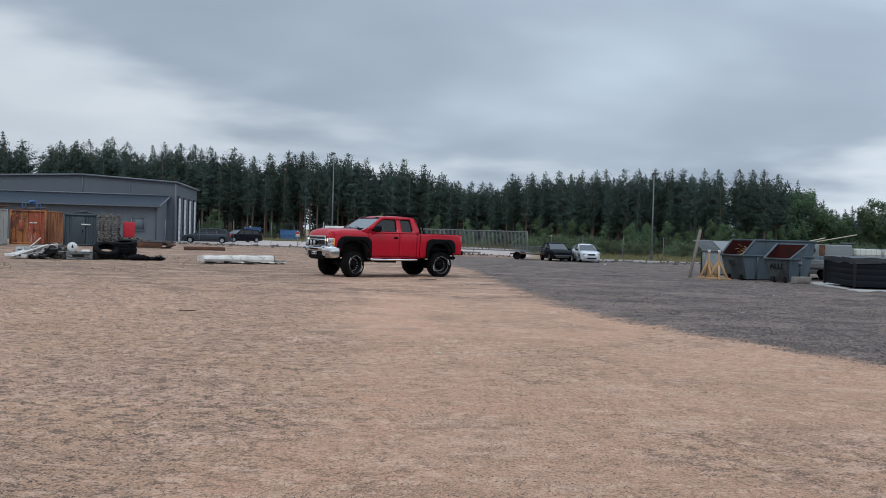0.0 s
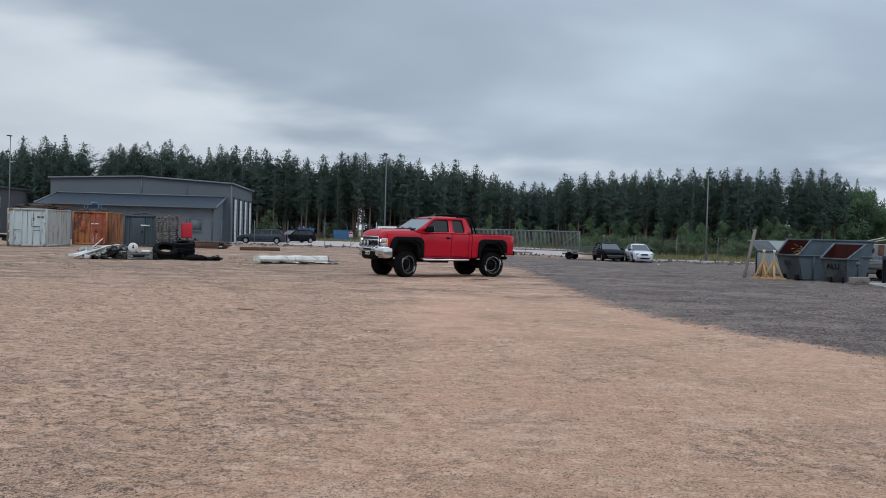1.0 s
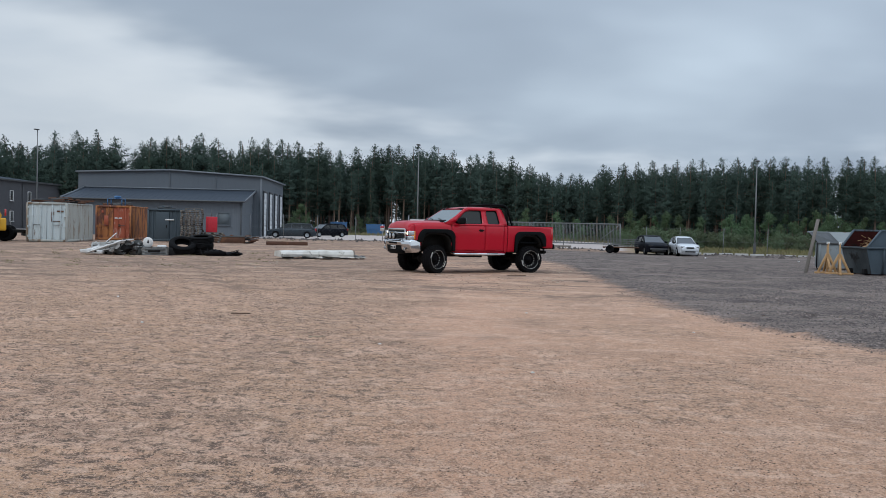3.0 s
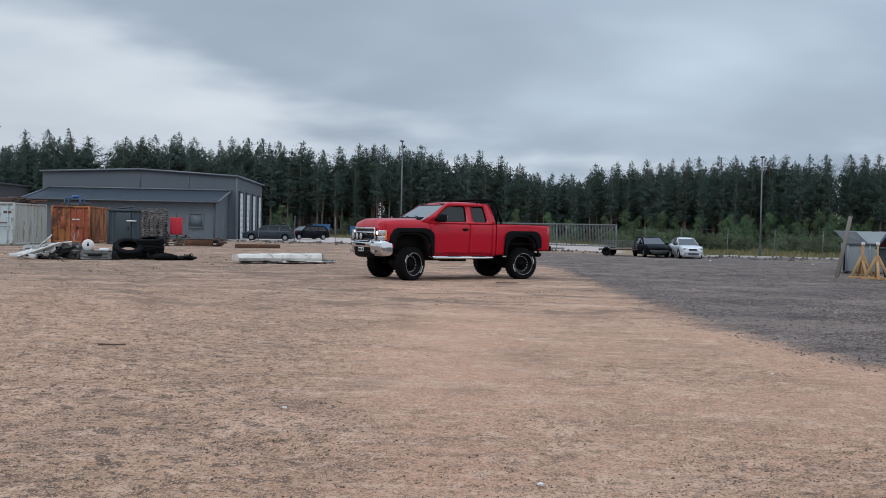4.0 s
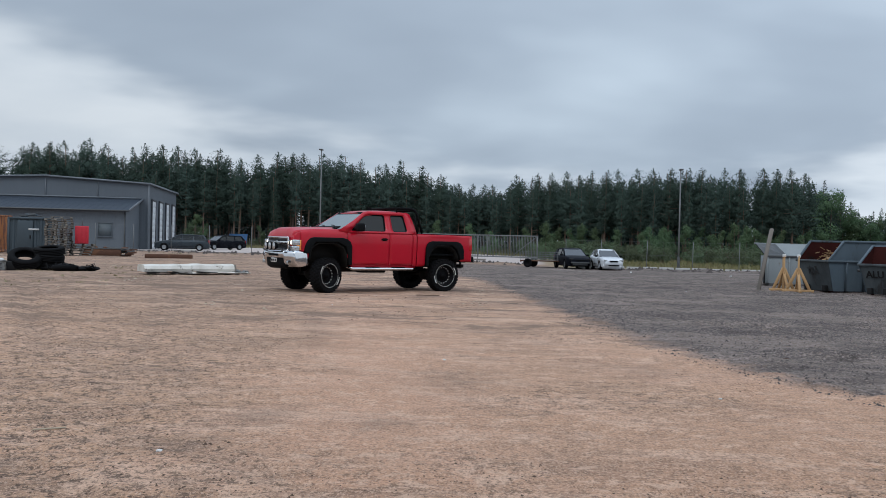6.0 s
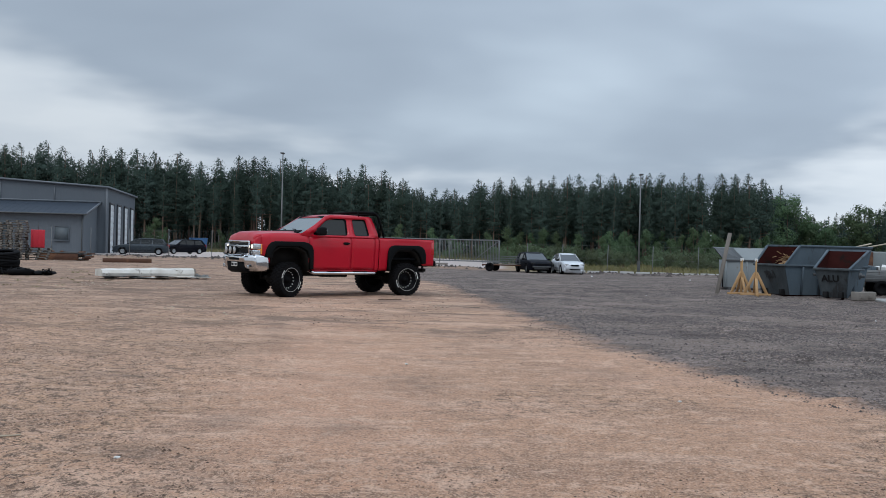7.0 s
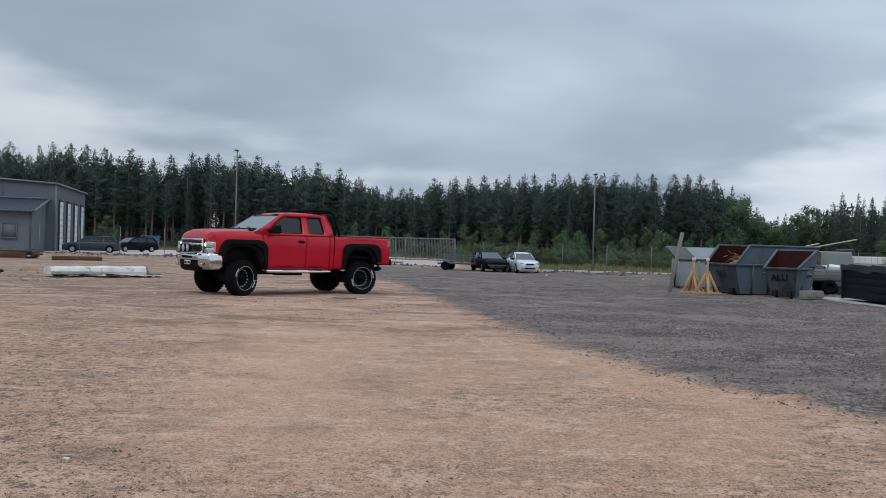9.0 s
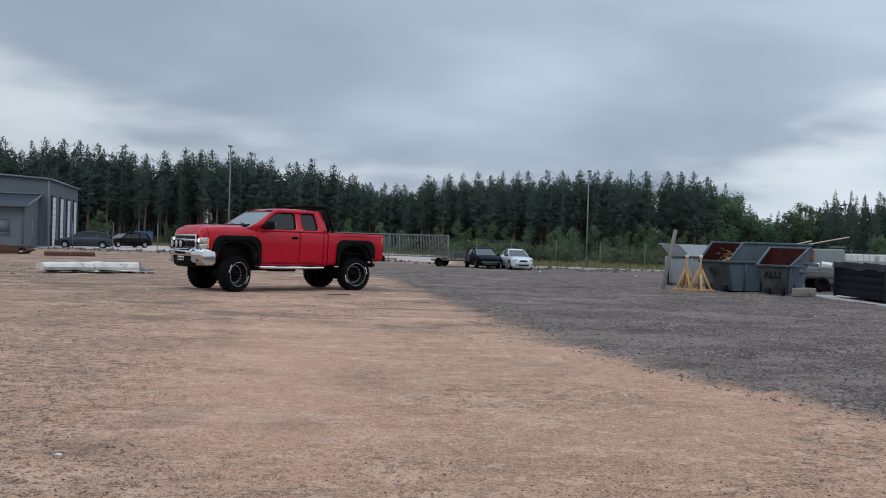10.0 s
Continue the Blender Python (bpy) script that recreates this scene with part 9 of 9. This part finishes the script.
def mesh_trailer(at):
    t = thing("mesh_trailer", at, "small grey trailer with mesh sides and rusty frame", "trailer")
    b = B()
    for y in (-0.75, 0.75):
        beam(b, (-1.5, y, 0.45), (1.3, y, 0.45), 0.06, 0.08)
    for x in (-1.5, -0.5, 0.4, 1.3):
        beam(b, (x, -0.75, 0.45), (x, 0.75, 0.45), 0.06, 0.06)
    beam(b, (1.3, 0, 0.42), (1.5, 0, 0.38), 0.07, 0.07)
    part("frame", b, M_RUST, t)
    for y in (-0.75, 0.75):
        q = B()
        for k in range(15):
            rod(q, (-1.5 + 0.2 * k, y, 0.48), (-1.5 + 0.2 * k, y, 1.05), 0.010, 5)
        for z in (0.6, 0.75, 0.9, 1.05):
            rod(q, (-1.5, y, z), (1.3, y, z), 0.010, 5)
        part("mesh_side", q, M_GALV_DULL, t, smooth=0)
    for s in (1, -1):
        w = B()
        lathe(w, [(0.001, 0.02), (0.15, 0.03), (0.16, 0.08), (0.24, 0.09), (0.30, 0.06), (0.30, -0.06), (0.24, -0.09), (0.001, -0.07)], 24)
        part("wheel", w, M_TYRE, t, at=pose(0.75, s * 0.88, 0.30, 0, 0, 0 if s > 0 else 180))
    b = B()
    box(b, (-0.2, 0, 0.49), (2.5, 1.4, 0.02))
    part("bed_board", b, M_WOOD_GREY, t)


mesh_trailer(spot(1.55, 66.3, 166))

# ---------------------------------------------------------------- loose bits on the ground


def small_stick(x, y, turn, length, r, label, mat=M_WOOD_GREY):
    b = B()
    q = random.Random(int(x * 31 + y * 7))
    p = [Vector((0, 0, r))]
    for k in range(4):
        p.append(p[-1] + Vector((length / 4, q.uniform(-0.06, 0.06) * length, 0)))
    tube(b, [tuple(v) for v in p], r, 6)
    o = finish("stick", b, mat, smooth=35)
    o.matrix_basis = spot(x, y, turn, 0.01)
    tagged(o, label, "stick", "sticks on the sand")


small_stick(-5.65, 9.15, 5, 0.32, 0.010, "short dark broken stick lying on sand", M_CLOD)
small_stick(-3.42, 6.5, 32, 0.22, 0.006, "thin pale twig lying on sand", M_WOOD_PALE)
small_stick(-2.6, 24.2, 10, 0.6, 0.010, "dark bent branch lying on sand", M_CLOD)
small_stick(3.2, 12.6, -10, 0.3, 0.005, "thin dark twig on sand", M_CLOD)
small_stick(-0.4, 22.0, 12, 0.4, 0.008, "broken brown stick on sand", M_WOOD_GREY)
q = random.Random(77)
for i, (x, y) in enumerate([(-0.85, 11.2), (-0.18, 4.2), (-6.3, 7.3), (-9.0, 11.5), (-3.9, 19.8), (6.8, 58.5), (1.9, 9.0), (-2.3, 6.0), (8.6, 21.0), (5.2, 30.0), (-6.8, 33.5), (-15.5, 41), (-8.3, 62), (12.0, 55.0)]):
    b = B()
    lump(b, (0, 0, 0.012), 0.014 + 0.012 * q.random() + (0.06 if y > 30 else 0), 0.5, 1, 0.35, q)
    o = finish("litter_scrap", b, M_FRAME_WHITE, smooth=0)
    o.matrix_basis = spot(x, y, q.uniform(0, 360), 0.01)
    tagged(o, "small white scrap of litter on the ground", "litter", "bits of litter")

# pale weeds on the sand at the side of the yard
verts, faces = [], []
for i in range(260):
    x, y = q.uniform(-26, -12), q.uniform(22, 40)
    if q.random() < 0.35:
        x, y = q.uniform(-40, -20), q.uniform(62, 72)
    for k in range(12):
        a, w = q.uniform(0, math.tau), q.uniform(0.006, 0.016)
        ox, oy = x + q.gauss(0, 0.07), y + q.gauss(0, 0.07)
        n = len(verts)
        verts.extend([(ox - w * math.cos(a), oy - w * math.sin(a), 0), (ox + w * math.cos(a), oy + w * math.sin(a), 0), (ox + q.gauss(0, 0.06), oy + q.gauss(0, 0.06), q.uniform(0.03, 0.09))])
        faces.append((n, n + 1, n + 2))
tagged(new("yard_weeds", cloud_mesh("yard_weeds", (verts, faces), M_WEED)), "thin scattered green weeds on sand", "weeds", kind="stuff")



def on_far_sand(rng):
    while True:
        y = rng.uniform(16, 62)
        x = rng.uniform(-0.62, -0.02) * (y + 4)
        if noise.noise(Vector((x * 0.3, y * 0.3, 6))) > rng.uniform(-0.3, 0.4):
            return x, y


def in_litter_patches(rng):
    while True:
        y = rng.uniform(16, 62)
        x = rng.uniform(-0.62, -0.02) * (y + 4)
        if noise.noise(Vector((x * 0.55, y * 0.30, 16))) + 0.6 * noise.noise(Vector((x * 1.8, y * 0.9, 2))) > 0.42 + rng.uniform(-0.1, 0.2):
            return x, y


# stones
scatter("pale_debris", M_WOOD_PALE, "pale bits of debris strewn on the sand", 1500, in_litter_patches, (0.010, 0.050), 0.5, 13)
scatter("dark_debris", M_CLOD, "dark crumbs of earth strewn on the sand", 9000, on_far_sand, (0.008, 0.030), 0.45, 14)
scatter("sand_pebbles", M_PEBBLE, "small brown pebbles strewn on the sand", 40000, on_sand, (0.003, 0.010), 0.8, 1)
scatter("soil_clods", M_CLOD, "dark soil clods strewn on the sand", 75000, on_sand, (0.0045, 0.014), 0.5, 2)
scatter("gravel_stones", M_STONE_DARK, "dark crushed gravel stones", 60000, on_gravel, (0.005, 0.026), 0.7, 3)
scatter("pale_gravel", M_STONE, "pale stones among the dark gravel", 12000, on_gravel, (0.005, 0.018), 0.7, 9)
scatter("border_stones", M_STONE_DARK, "dark stones strewn along the gravel edge", 4000, along_border, (0.003, 0.010), 0.6, 4)


def along_fence(rng):
    if rng.random() < 0.6:
        return rng.uniform(-36, 1), rng.gauss(71.3, 0.9)
    return rng.uniform(4, 32), rng.gauss(64.6, 0.7)


scatter("rubble", M_STONE_DARK, "dark earth and stone rubble along the fence", 1600, along_fence, (0.04, 0.22), 0.7, 5)
